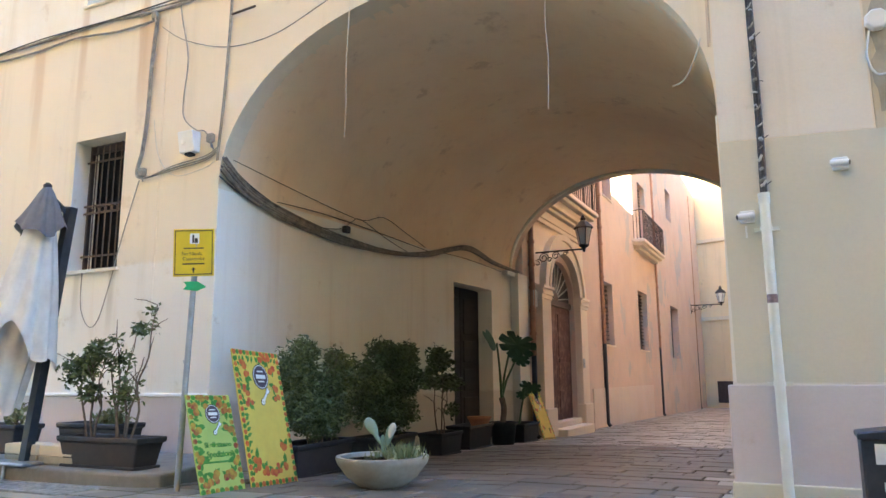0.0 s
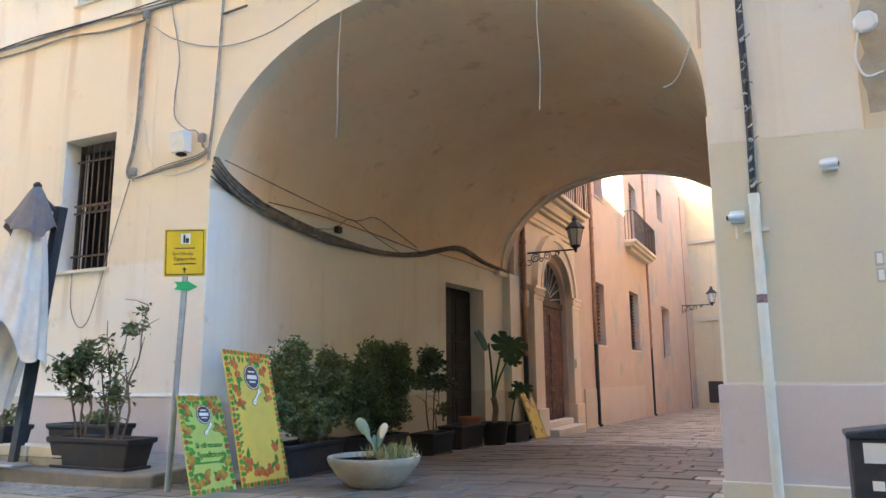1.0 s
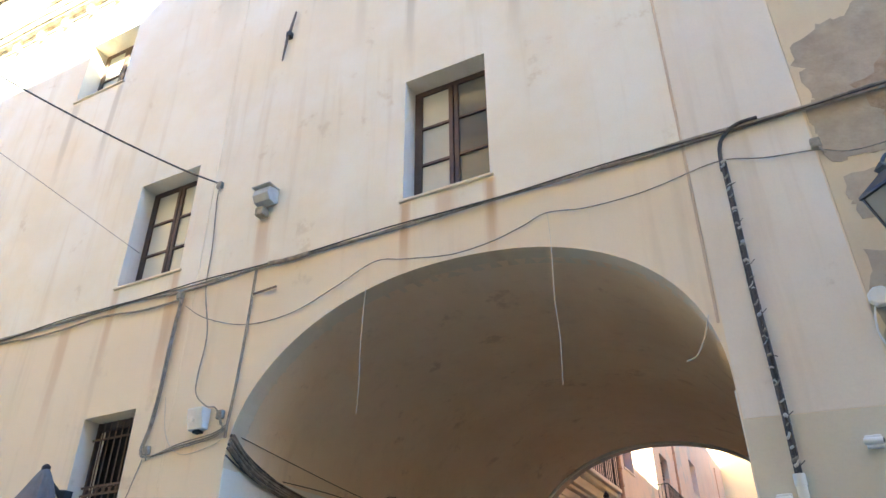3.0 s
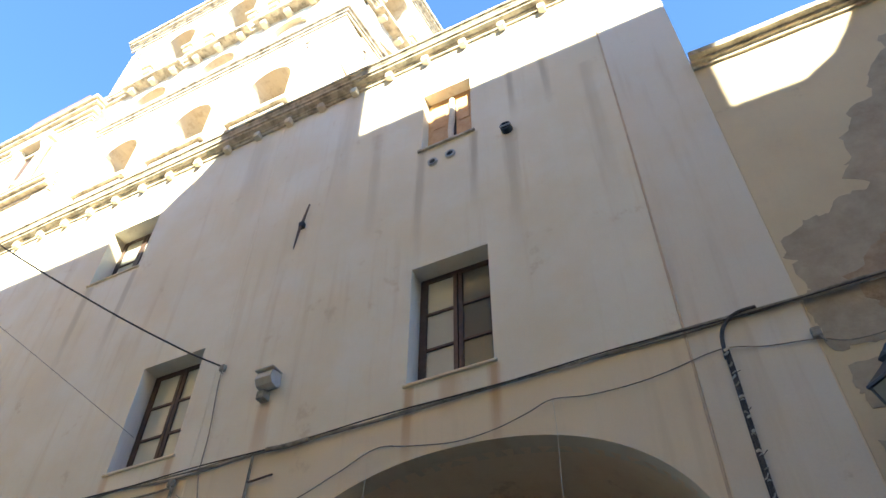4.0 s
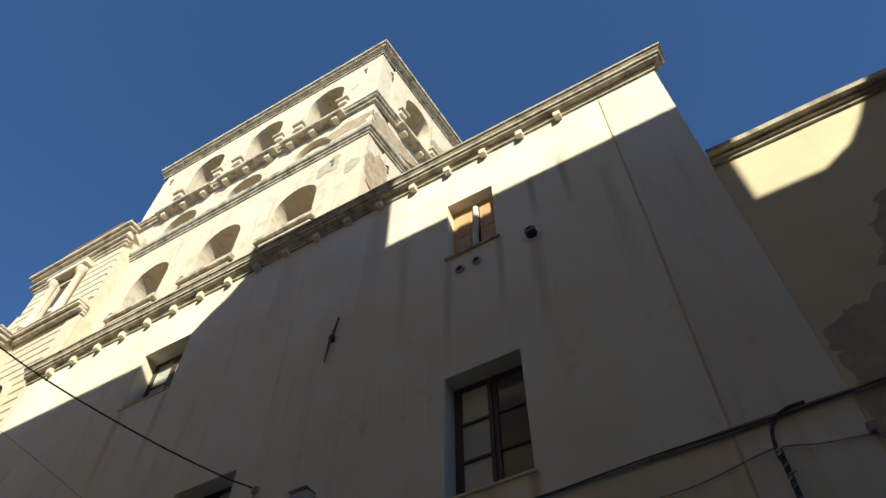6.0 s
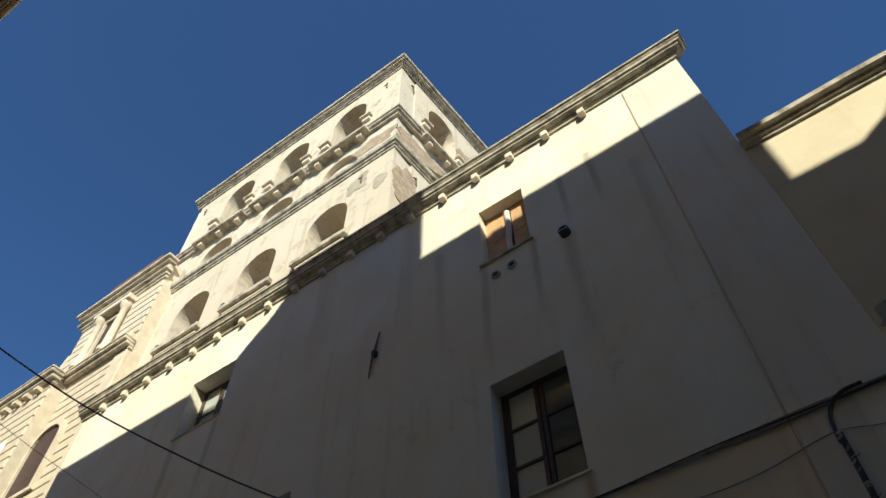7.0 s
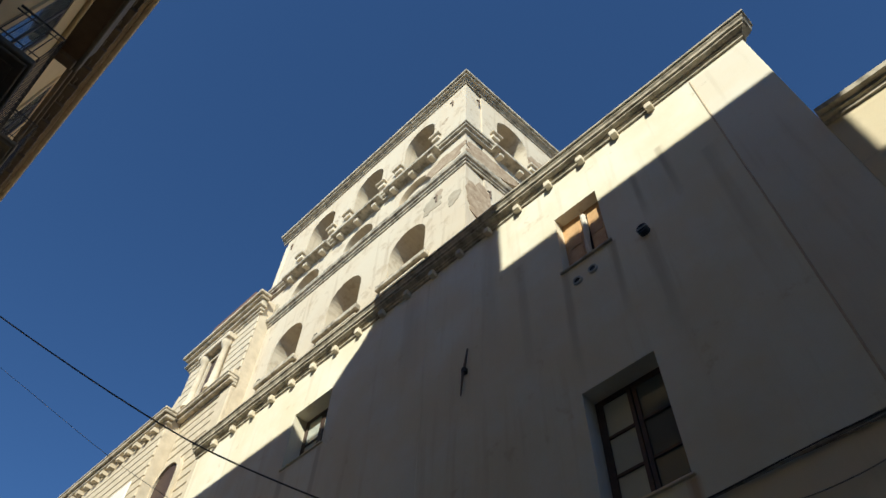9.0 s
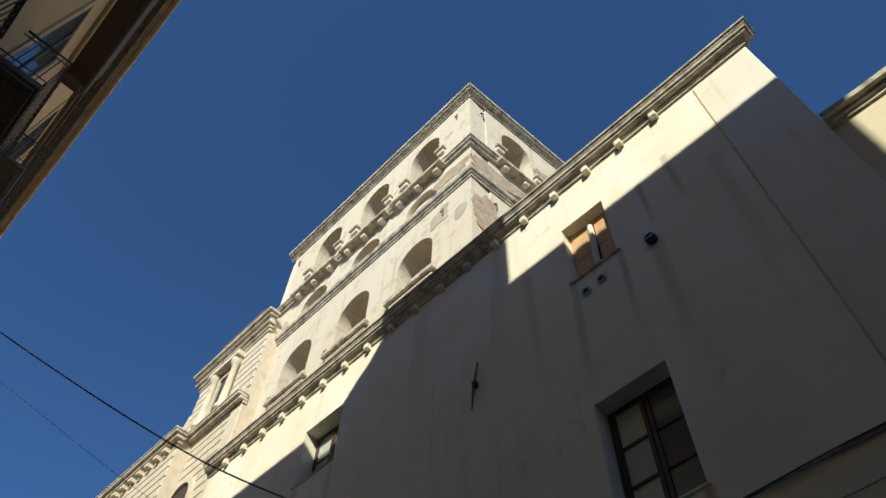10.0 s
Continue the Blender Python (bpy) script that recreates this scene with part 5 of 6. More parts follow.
fruit_board("yellow_board", "tall yellow board painted with oranges, leaning back", 0.88, 1.50, M_BOARD_Y, M_FRUIT, (0, 0, 0),
            lean((-5.20, 6.15, -0.05), (-5.28, 7.03, -0.09), (-0.39, 0, 1.46), 0), 22,
            [(-0.3, 0.3), (-0.33, 0.2), (-0.18, 0.17), (0.0, 0.14), (0.15, 0.16), (0.28, 0.22), (0.3, 0.4), (-0.3, 1.36), (-0.28, 1.2), (-0.32, 1.05), (-0.28, 0.9), (0.28, 1.3), (0.2, 1.4), (0.3, 1.1), (0.32, 0.95), (0.1, 1.42)])
fruit_board("small_yellow_board", "small yellow painted board by the alley corner", 0.80, 1.32, M_BOARD_Y, M_FRUIT, (0, 0, 0),
            lean((-5.93, 17.95, -0.51), (-5.88, 18.75, -0.54), (-0.46, 0, 1.22), 0), 23, [(-0.25, 1.1), (0.2, 1.2), (-0.25, 0.8), (0.2, 0.9), (-0.2, 0.3), (0.2, 0.2), (0, 1.0)])

# ---- plants in the passage ----
planter(-5.80, 7.98, ground_z(-5.8, 7.98) + 0.0, 1.30, 0.48, 0.42, "long black plastic planter in the passage mouth", 92, material=M_BLACK_PLASTIC)
bush("laurel_bush", -5.75, 8.0, 0.25, [(-0.05, -0.35, 0.75, 0.40, 0.38, 0.62), (0.05, 0.35, 0.65, 0.36, 0.36, 0.60), (0, -0.3, 1.15, 0.26, 0.26, 0.26), (0, 0.4, 1.05, 0.22, 0.22, 0.24), (0.1, -0.1, 0.35, 0.40, 0.6, 0.36), (0.15, 0.45, 0.9, 0.2, 0.25, 0.3)], 15000, 0.037, M_LEAF, "dense green laurel bush in a planter", [(-0.1, -0.3, 1.2), (0.1, 0.3, 1.1), (0, 0, 0.9)], 31, "bushes in the passage")
planter(-6.0, 10.15, ground_z(-6, 10.15), 1.30, 0.48, 0.42, "long black plastic planter along the passage", 91, material=M_BLACK_PLASTIC)
bush("laurel_bush", -5.95, 10.1, 0.15, [(0, -0.5, 0.75, 0.45, 0.45, 0.65), (0.05, 0.35, 0.85, 0.45, 0.5, 0.70), (0, 0.0, 1.3, 0.36, 0.45, 0.28), (0.0, 0.7, 1.3, 0.3, 0.3, 0.25), (0.05, 0.1, 0.35, 0.42, 0.8, 0.32)], 15000, 0.040, M_LEAF_DARK, "broad dark green bush in a planter", [(-0.1, -0.4, 1.2), (0.1, 0.4, 1.3), (0, 0, 1.1)], 32, "bushes in the passage")
planter(-5.95, 12.1, ground_z(-5.95, 12.1), 0.9, 0.45, 0.40, "black plastic planter along the passage", 91, material=M_BLACK_PLASTIC)
bush("lemon_tree", -5.95, 12.1, 0.02, [(0, -0.05, 1.35, 0.30, 0.35, 0.30), (0.0, 0.3, 0.95, 0.32, 0.32, 0.2), (-0.05, -0.35, 1.0, 0.25, 0.25, 0.25), (0.05, 0.35, 0.45, 0.15, 0.2, 0.18)], 1300, 0.065, M_LEAF_DARK, "small potted citrus tree with glossy leaves", [(0, 0.05, 1.5), (0, 0.3, 1.0), (0, -0.3, 1.0)], 33)
planter(-6.25, 14.1, ground_z(-6.2, 14.1), 1.25, 0.5, 0.48, "dark plastic planter before the old door", 91, material=M_BLACK_PLASTIC)
tp = thing("clay_pot", "shallow orange clay pot standing in the planter", "pot", (-6.20, 14.45, 0.02))
part("body", lathe([(0.16, 0), (0.24, 0.18), (0.26, 0.18), (0.26, 0.22), (0.2, 0.21), (0.15, 0.12)], 18), M_TERRACOTTA, tp, smooth=True)


def round_pot(x, y, z, r, h, label):
    p = thing("flower_pot", label, "pot", (x, y, z))
    part("body", lathe([(r * 0.8, 0), (r, h - 0.06), (r * 1.05, h - 0.06), (r * 1.05, h), (r * 0.93, h), (r * 0.9, h - 0.08)], 24), M_BLACK_PLASTIC, p, smooth=True)
    part("soil", lathe([(r * 0.9, h - 0.09), (r * 0.9, h - 0.07)], 20), M_SOIL, p)
    return p


round_pot(-6.10, 15.55, ground_z(-6.1, 15.55), 0.30, 0.50, "round black plastic flower pot")
planter(-6.15, 16.9, ground_z(-6.15, 16.9), 1.1, 0.5, 0.45, "black planter at the alley end", 91, material=M_BLACK_PLASTIC)


ms = thing("philodendron", "tall potted philodendron with a large split leaf", "plant", (-6.10, 15.5, 0.05))
rnd = random.Random(9)
part("trunk", tube(curve_pts([(0, 0, -0.1), (0.03, 0.05, 0.3), (0.0, 0.0, 0.55)]), 0.07, 8), M_BARK, ms)
for i, (dx, dy, dz) in enumerate(((0.05, -0.35, 1.75), (0.1, 0.35, 1.65), (0.15, 0.5, 1.35), (0.0, -0.1, 1.2))):
    part("stalk", tube(curve_pts([(0, 0, 0.5), (dx * 0.4, dy * 0.35, 0.5 + (dz - 0.5) * 0.5), (dx, dy, dz)]), [0.03] * 8 + [0.024] * 9, 6), M_LEAF_BIG, ms)


def split_leaf(centre, width, height, tilt, seed, notches=9):
    """A broad heart-shaped leaf with deep cuts, its blade hanging a little."""
    rnd_ = random.Random(seed)
    right, up = Vector((0.93, 0.37, 0)), Vector((0.1, -0.25, 0.96)).normalized()
    c, s_ = math.cos(radians(tilt)), math.sin(radians(tilt))
    u, v = right * c + up * s_, up * c - right * s_
    nrm = u.cross(v)
    bm = bmesh.new()
    mid = bm.verts.new(Vector(centre))
    n = 72
    ring_ = []
    for k in range(n):
        a = 2 * math.pi * k / n
        cut = max(0.0, math.cos(a * notches + seed)) ** 6
        r = (0.88 + 0.12 * math.cos(a * 2)) * (1 - 0.42 * cut) * (1 - 0.35 * max(0, math.cos(a - math.pi / 2)) ** 12)
        bend = 0.16 * r * r * (abs(math.cos(a)) + 0.4) + 0.02 * rnd_.uniform(-1, 1)
        ring_.append(bm.verts.new(Vector(centre) + u * width / 2 * r * math.cos(a) + v * height / 2 * r * math.sin(a) - nrm * bend * width * 0.5))
    for k in range(n):
        bm.faces.new((mid, ring_[k], ring_[(k + 1) % n]))
    return bm


part("leaf", split_leaf((0.30, 0.30, 1.72), 0.90, 0.80, -20, 1), M_LEAF_BIG, ms)
part("leaf", split_leaf((0.36, 0.22, 1.42), 0.55, 0.42, -35, 2), M_LEAF_BIG, ms)
part("leaf", split_leaf((-0.32, 0.1, 1.85), 0.20, 0.75, 25, 3, 1), M_CACTUS, ms, "pale folded young leaf")
ms2 = thing("young_philodendron", "young philodendron with two drooping leaves", "plant", (-6.15, 16.7, -0.05))
part("stalk", tube(curve_pts([(0, 0, -0.1), (0.05, 0.1, 0.4), (0.1, 0.25, 0.85)]), 0.025, 6), M_LEAF_BIG, ms2)
part("leaf", split_leaf((0.22, 0.3, 0.85), 0.55, 0.40, -15, 5), M_LEAF_BIG, ms2)
part("leaf", split_leaf((0.05, 0.2, 0.70), 0.36, 0.34, 30, 6), M_LEAF_BIG, ms2)

# concrete bowl with a cactus
bx, by = -4.03, 6.80
bw = thing("bowl_planter", "wide round concrete bowl planter on the paving", "planter", (bx, by, ground_z(bx, by)))
part("bowl", lathe([(0.22, 0), (0.25, 0.02), (0.37, 0.11), (0.47, 0.24), (0.49, 0.29), (0.485, 0.315), (0.44, 0.315), (0.42, 0.27)], 40), M_CONCRETE, bw, smooth=True)
part("soil", lathe([(0.42, 0.24), (0.42, 0.27)], 30), M_SOIL, bw)
ca = thing("prickly_pear", "small prickly pear cactus with a broken pad", "cactus", (bx, by, 0.24))


def pad(a, b, w, thick):
    a, b = Vector(a), Vector(b)
    up = (b - a)
    L = up.length
    up = up.normalized()
    sx = up.cross(Vector((0.4, -1, 0.1))).normalized()
    sy = sx.cross(up)
    bm = bmesh.new()
    bmesh.ops.create_uvsphere(bm, u_segments=14, v_segments=10, radius=1)
    for v in bm.verts:
        k = 0.75 + 0.25 * v.co.z
        v.co = (a + b) / 2 + sx * v.co.x * w * k + sy * v.co.y * thick + up * v.co.z * L / 2
    return bm


for a, b, w_ in (((0.02, 0, 0), (0.0, 0.0, 0.24), 0.035), ((0.02, 0, 0.1), (-0.14, 0, 0.30), 0.03), ((-0.06, 0, 0.22), (-0.22, 0.02, 0.40), 0.075), ((0.04, 0, 0.1), (0.10, 0.02, 0.34), 0.055)):
    part("pad", pad(a, b, w_, 0.02), M_CACTUS, ca, smooth=True)
part("dry_pad", pad((0.08, 0, 0.2), (0.14, 0.0, 0.36), 0.05, 0.02), M_LIMESTONE, ca, "pale dried pad", True)
gr_ = bmesh.new()
rnd = random.Random(4)
for _ in range(260):
    a = rnd.uniform(-0.9, 0.9)
    p0 = Vector((0.22 + rnd.gauss(0, 0.10), rnd.gauss(0, 0.14), 0.02))
    p1 = p0 + Vector((rnd.gauss(0, 0.06), rnd.gauss(0, 0.06), rnd.uniform(0.06, 0.17)))
    s_ = Vector((0.006, 0.004, 0))
    gr_.faces.new([gr_.verts.new(q) for q in (p0 - s_, p0 + s_, p1)])
gt = tagged(obj("dry_grass", gr_, M_GRASS), "tuft of dry grass in the bowl", "grass", "", "stuff")
gt.matrix_basis = pose(bx, by, 0.24)

# ---- alley ----
structure(obj("wall_corner", box_bm(-6.62, AX + 0.012, YB + 0.01, 18.33, -1.5, 3.70), M_PASSAGE), "white plastered corner at the alley mouth", "wall")
M_LIMESTONE_W = plaster("portal_stone", (0.76, 0.66, 0.54), (0.72, 0.60, 0.48), (0.50, 0.38, 0.29), streak=0.2)
def seg_pipe(y, top, split, group="alley downpipes"):
    """A downpipe of clay lengths with an iron foot."""
    p = thing("downpipe", "segmented terracotta downpipe with an iron foot", "pipe", (AX + 0.10, y, 0), group)
    z = split
    while z < top:
        h = min(0.62, top - z)
        part("clay_length", lathe([(0.075, z), (0.075, z + h - 0.09), (0.095, z + h - 0.08), (0.095, z + h - 0.005)], 12), M_CLAY, p, smooth=True)
        z += h
    g = ground_z(AX, y)
    part("iron_foot", tube([(0, 0, split), (0, 0, g + 0.12), (0.10, 0, g + 0.02)], 0.07, 10), M_METAL_DARK, p)


seg_pipe(18.45, 12.0, 1.6)
seg_pipe(26.3, 13.5, 2.2)
seg_pipe(37.9, 13.5, 2.4)
seg_pipe(52.6, 13.5, 2.8)
structure(obj("alley_plinth", box_bm(AX + 0.002, AX + 0.07, 24.6, 55.5, -2.5, 0.62), M_ALLEY_PLINTH), "pink plastered alley plinth", "plinth")

# stone portal
po = thing("stone_portal", "carved cream stone doorway with an arched fanlight", "portal", (AX, 21.25, -0.55))


def pilaster(a, b):
    pb = box_bm(0, 0.22, a, b, 0, 3.72)
    part("pilaster", soften(pb, 0.012, 1), M_LIMESTONE_W, po)
    part("pilaster_base", soften(box_bm(0, 0.30, a - 0.06, b + 0.06, 0, 0.75), 0.02, 1), M_LIMESTONE_W, po)
    cp = bmesh.new()
    for k, (o, z) in enumerate(((0.24, 3.72), (0.28, 3.84), (0.26, 3.90), (0.31, 4.0))):
        box_bm(0, o, a - o * 0.25, b + o * 0.25, z, z + (0.12, 0.06, 0.10, 0.08)[k], cp)
    part("capital", cp, M_LIMESTONE_W, po)


pilaster(-2.32, -1.55)
pilaster(1.55, 2.32)
rot = Matrix(((0, 1, 0, 0), (1, 0, 0, 0), (0, 0, 1, 0), (0, 0, 0, 1)))
def half_ring(oy, oz, iy, iz, z=4.05, n=24):
    ang = [math.pi * i / n for i in range(n + 1)]
    return [(oy * math.cos(a), z + oz * math.sin(a)) for a in ang] + [(-iy * math.cos(a), z + iz * math.sin(a)) for a in ang]


part("archivolt", slab(half_ring(2.05, 1.72, 1.50, 1.20), [], 0, 0.20, rot), M_LIMESTONE_W, po)
part("arch_moulding", slab(half_ring(2.12, 1.79, 1.92, 1.60), [], 0, 0.27, rot), M_LIMESTONE_W, po)
part("arch_moulding", slab(half_ring(1.62, 1.31, 1.50, 1.20), [], 0, 0.24, rot), M_LIMESTONE_W, po)
part("arch_field", slab([(-2.55, 4.12), (-2.06, 4.12)] + [(-2.06 * math.cos(math.pi * i / 20), 4.12 + 1.72 * math.sin(math.pi * i / 20)) for i in range(1, 20)] + [(2.06, 4.12), (2.55, 4.12), (2.55, 6.2), (-2.55, 6.2)], [], 0, 0.08, rot), M_LIMESTONE_W, po)
for k, (o, z, h) in enumerate(((0.16, 5.9, 0.12), (0.12, 6.08, 0.25), (0.24, 6.35, 0.10), (0.34, 6.47, 0.14), (0.22, 6.75, 0.10))):
    part("entablature_band", soften(box_bm(0, o, -2.45 - o * 0.5, 2.45 + o, z, z + h), 0.015, 1), M_LIMESTONE_W, po)
part("step", soften(box_bm(-0.1, 0.55, -1.45, 1.45, -0.1, 0.17), 0.02, 1), M_LIMESTONE_W, po)
part("step", soften(box_bm(-0.1, 0.18, -1.4, 1.4, 0.17, 0.34), 0.02, 1), M_LIMESTONE_W, po)
dd = structure(new("door_2"), "tall worn reddish brown double door, closed", "door")
dd.matrix_basis = pose(AX - 0.20, 21.25, -0.22)
for a, b in ((-1.48, -0.01), (0.01, 1.48)):
    lf = part("door_leaf", soften(box_bm(0, 0.06, a, b, 0, 3.35), 0.008, 1), M_WOOD_WORN, dd)
    for z0, z1 in ((0.15, 0.85), (1.0, 1.7), (1.85, 3.15)):
        part("panel", soften(box_bm(0.06, 0.085, a + 0.14, b - 0.14, z0, z1), 0.012, 1), M_WOOD_WORN, lf)
part("transom", box_bm(-0.02, 0.12, -1.48, 1.48, 3.36, 3.54), M_WOOD_DARK, dd)
part("backing", box_bm(-0.3, -0.25, -1.6, 1.6, -0.2, 5.0), M_BLACK_PLASTIC, dd)
part("knocker", tube([(0.10, 0.12 + 0.05 * math.cos(a), 1.75 + 0.05 * math.sin(a)) for a in [i * 0.63 for i in range(11)]], 0.01, 5), M_IRON, dd)
fan = thing("fanlight", "iron sunburst fanlight over the portal door", "fanlight", (AX - 0.16, 21.25, 3.33))
part("pane", slab([(1.47 * math.cos(math.pi * i / 20), 1.17 * math.sin(math.pi * i / 20)) for i in range(21)], [], 0.0, 0.015, rot), M_BLACK_PLASTIC, fan)
for k in range(11):
    a = math.pi * (k + 0.5) / 11
    part("ray", tube([(0.03, 0.2 * math.cos(a), 0.2 * math.sin(a)), (0.03, 1.45 * math.cos(a), 1.15 * math.sin(a))], 0.020, 5), M_GREY_PLASTIC, fan)
part("hub", slab([(0.24 * math.cos(math.pi * i / 12), 0.24 * math.sin(math.pi * i / 12)) for i in range(13)], [], 0.015, 0.05, rot), M_RUST, fan)


def alley_balcony(y0, y1, z, out, rail_h, label):
    b = thing("balcony", label, "balcony", (AX, y0, z), "alley balconies")
    L = y1 - y0
    part("slab", soften(box_bm(0, out, 0, L, 0, 0.14), 0.02, 1), M_LIMESTONE_W, b)
    part("moulding", soften(box_bm(0, out - 0.12, 0.1, L - 0.1, -0.14, 0), 0.03, 2), M_LIMESTONE_W, b)
    part("moulding", soften(box_bm(0, out - 0.3, 0.3, L - 0.3, -0.30, -0.14), 0.03, 2), M_LIMESTONE_W, b)
    part("handrail", tube([(0, 0.04, rail_h), (out - 0.05, 0.04, rail_h), (out - 0.05, L - 0.04, rail_h), (0, L - 0.04, rail_h)], 0.028, 6), M_IRON, b)
    n = int(L / 0.22)
    for k in range(n + 1):
        yy = 0.04 + (L - 0.08) * k / n
        part("baluster", tube([(out - 0.05, yy, 0.14), (out - 0.05, yy, rail_h)], 0.016, 5), M_IRON, b)
    for k in range(1, 4):
        for yy in (0.04, L - 0.04):
            part("baluster", tube([((out - 0.05) * k / 4, yy, 0.14), ((out - 0.05) * k / 4, yy, rail_h)], 0.016, 5), M_IRON, b)


alley_balcony(32.5, 38.0, 6.95, 0.62, 1.45, "stone balcony with an iron railing in the alley")
alley_balcony(18.9, 24.1, 6.36, 0.62, 1.25, "long iron-railed balcony over the portal")


def alley_window(y0, y1, z0, z1, slats, label):
    w = structure(new("window_alley"), label, "window")
    w.matrix_basis = pose(AX - 0.30, (y0 + y1) / 2, z0)
    h, half = z1 - z0, (y1 - y0) / 2
    part("shutter", box_bm(0, 0.04, -half, half, 0, h), M_WOOD_DARK, w)
    if slats:
        n = int(h / 0.15)
        for k in range(n):
            part("slat", box_bm(0.05, 0.14, -half, half, 0.05 + k * h / n, 0.09 + k * h / n), M_WOOD_DARK, w)
    part("window_sill", box_bm(0.04, 0.38, -half - 0.08, half + 0.08, -0.07, -0.004), M_LIMESTONE_W, w)


alley_window(26.4, 28.2, 2.2, 4.55, True, "tall shuttered alley window with dark slats")
alley_window(33.1, 35.2, 2.2, 4.85, True, "tall shuttered alley window with dark slats")
alley_window(42.0, 44.7, 2.0, 4.9, False, "blind alley window recess")
alley_window(27.3, 28.7, 8.0, 9.6, False, "upper alley window with brown shutters")
alley_window(34.3, 36.0, 7.1, 10.2, True, "balcony door with brown shutters")
alley_window(42.5, 44.3, 10.0, 11.8, False, "upper alley window, closed")


def wall_lantern(x, y, z, reach, scale, label):
    t = thing("wall_lantern", label, "lamp", (x, y, z), "iron wall lanterns")
    s = scale
    part("arm", tube([(0, 0, 0), (reach, 0, 0)], 0.022 * s, 6), M_IRON, t)
    sb = bmesh.new()
    for cx, cz, r, turns in ((0.25, -0.16, 0.14, 1.6), (0.55, -0.12, 0.11, 1.5), (0.80, -0.08, 0.07, 1.4), (0.10, -0.28, 0.10, 1.3), (0.40, -0.22, 0.07, 1.2)):
        pts = []
        for i in range(26):
            a = i / 25 * turns * 2 * math.pi
            rr = r * s * (1 - 0.7 * i / 25)
            pts.append((cx * reach * 0.8 + rr * math.cos(a), 0, cz * s + rr * math.sin(a)))
        tube(pts, 0.013 * s, 5, sb)
    part("scrollwork", sb, M_IRON, t)
    part("wall_plate", soften(box_bm(0, 0.03, -0.05, 0.05, -0.42 * s, 0.08), 0.008, 1), M_IRON, t)
    ln = bmesh.new()
    lathe([(0.12 * s, 0.10 * s), (0.22 * s, 0.55 * s)], 6, ln, (reach, 0, 0))
    lan = part("lantern", ln, M_LANTERN_GLASS, t, "faceted glass lantern")
    part("lantern_roof", lathe([(0.27 * s, 0.55 * s), (0.27 * s, 0.58 * s), (0.12 * s, 0.74 * s), (0.06 * s, 0.78 * s), (0.08 * s, 0.83 * s), (0.02 * s, 0.93 * s)], 6, at=(reach, 0, 0)), M_IRON, lan)
    part("lantern_base", lathe([(0.03 * s, -0.08 * s), (0.05 * s, 0.02 * s), (0.14 * s, 0.08 * s), (0.14 * s, 0.11 * s)], 6, at=(reach, 0, 0)), M_IRON, lan)
    for k in range(6):
        a = math.pi / 3 * k
        part("lantern_bar", tube([(reach + 0.122 * s * math.cos(a), 0.122 * s * math.sin(a), 0.1 * s), (reach + 0.224 * s * math.cos(a), 0.224 * s * math.sin(a), 0.56 * s)], 0.011 * s, 5), M_IRON, lan)


wall_lantern(AX + 0.02, 18.9, 4.42, 1.42, 1.0, "black iron lantern on a scrolled bracket")
wall_lantern(AX + 0.15, 50.5, 5.6, 1.9, 1.3, "distant iron lantern on a bracket")
# house closing the alley
for z in (4.9, 10.6):
    structure(obj("string_band", box_bm(-0.05, 11, -0.12, 0, z, z + 0.25), M_CREAM), "cream plaster band", "trim").matrix_basis = pose(AX + 0.15, 56, 0, 0, 0, -21.3)
eh = structure(new("window_end"), "windows of the house closing the alley", "window")
eh.matrix_basis = pose(AX + 0.15, 56, 0, 0, 0, -21.3)
for u, z0, z1 in ((2.35, 7.2, 9.9), (2.55, -0.9, 3.0), (2.35, 12.0, 14.6)):
    part("pane", box_bm(u, u + 1.2, -0.03, 0, z0, z1), M_WOOD_DARK, eh)
part("vent_panel", box_bm(0.9, 2.3, -0.05, 0, -0.9, 0.6), M_WOOD_DARK, eh)
for yy, zz in ((30.0, 5.6), (36.0, 9.2), (44.0, 5.8)):
    b = thing("balcony", "iron balcony on the shaded alley side", "balcony", (-0.02, yy, zz), "alley balconies")
    part("slab", box_bm(-0.45, 0, 0, 2.4, 0, 0.12), M_LIMESTONE_W, b)
    part("handrail", tube([(-0.42, 0, 1.1), (-0.42, 2.4, 1.1)], 0.03, 6), M_IRON, b)
    for k in range(12):
        part("baluster", tube([(-0.42, 0.2 * k + 0.05, 0.12), (-0.42, 0.2 * k + 0.05, 1.1)], 0.016, 5), M_IRON, b)

# ---- tower details ----
def tower_block(name, x0, x1, out, z0, z1, mat=M_STONE, side=False):
    bm = soften(box_bm(x0, x1, -out, 0.02, z0, z1), 0.02, 1)
    if side:
        bm.transform(side_m)
    return part(name, bm, mat, tower)


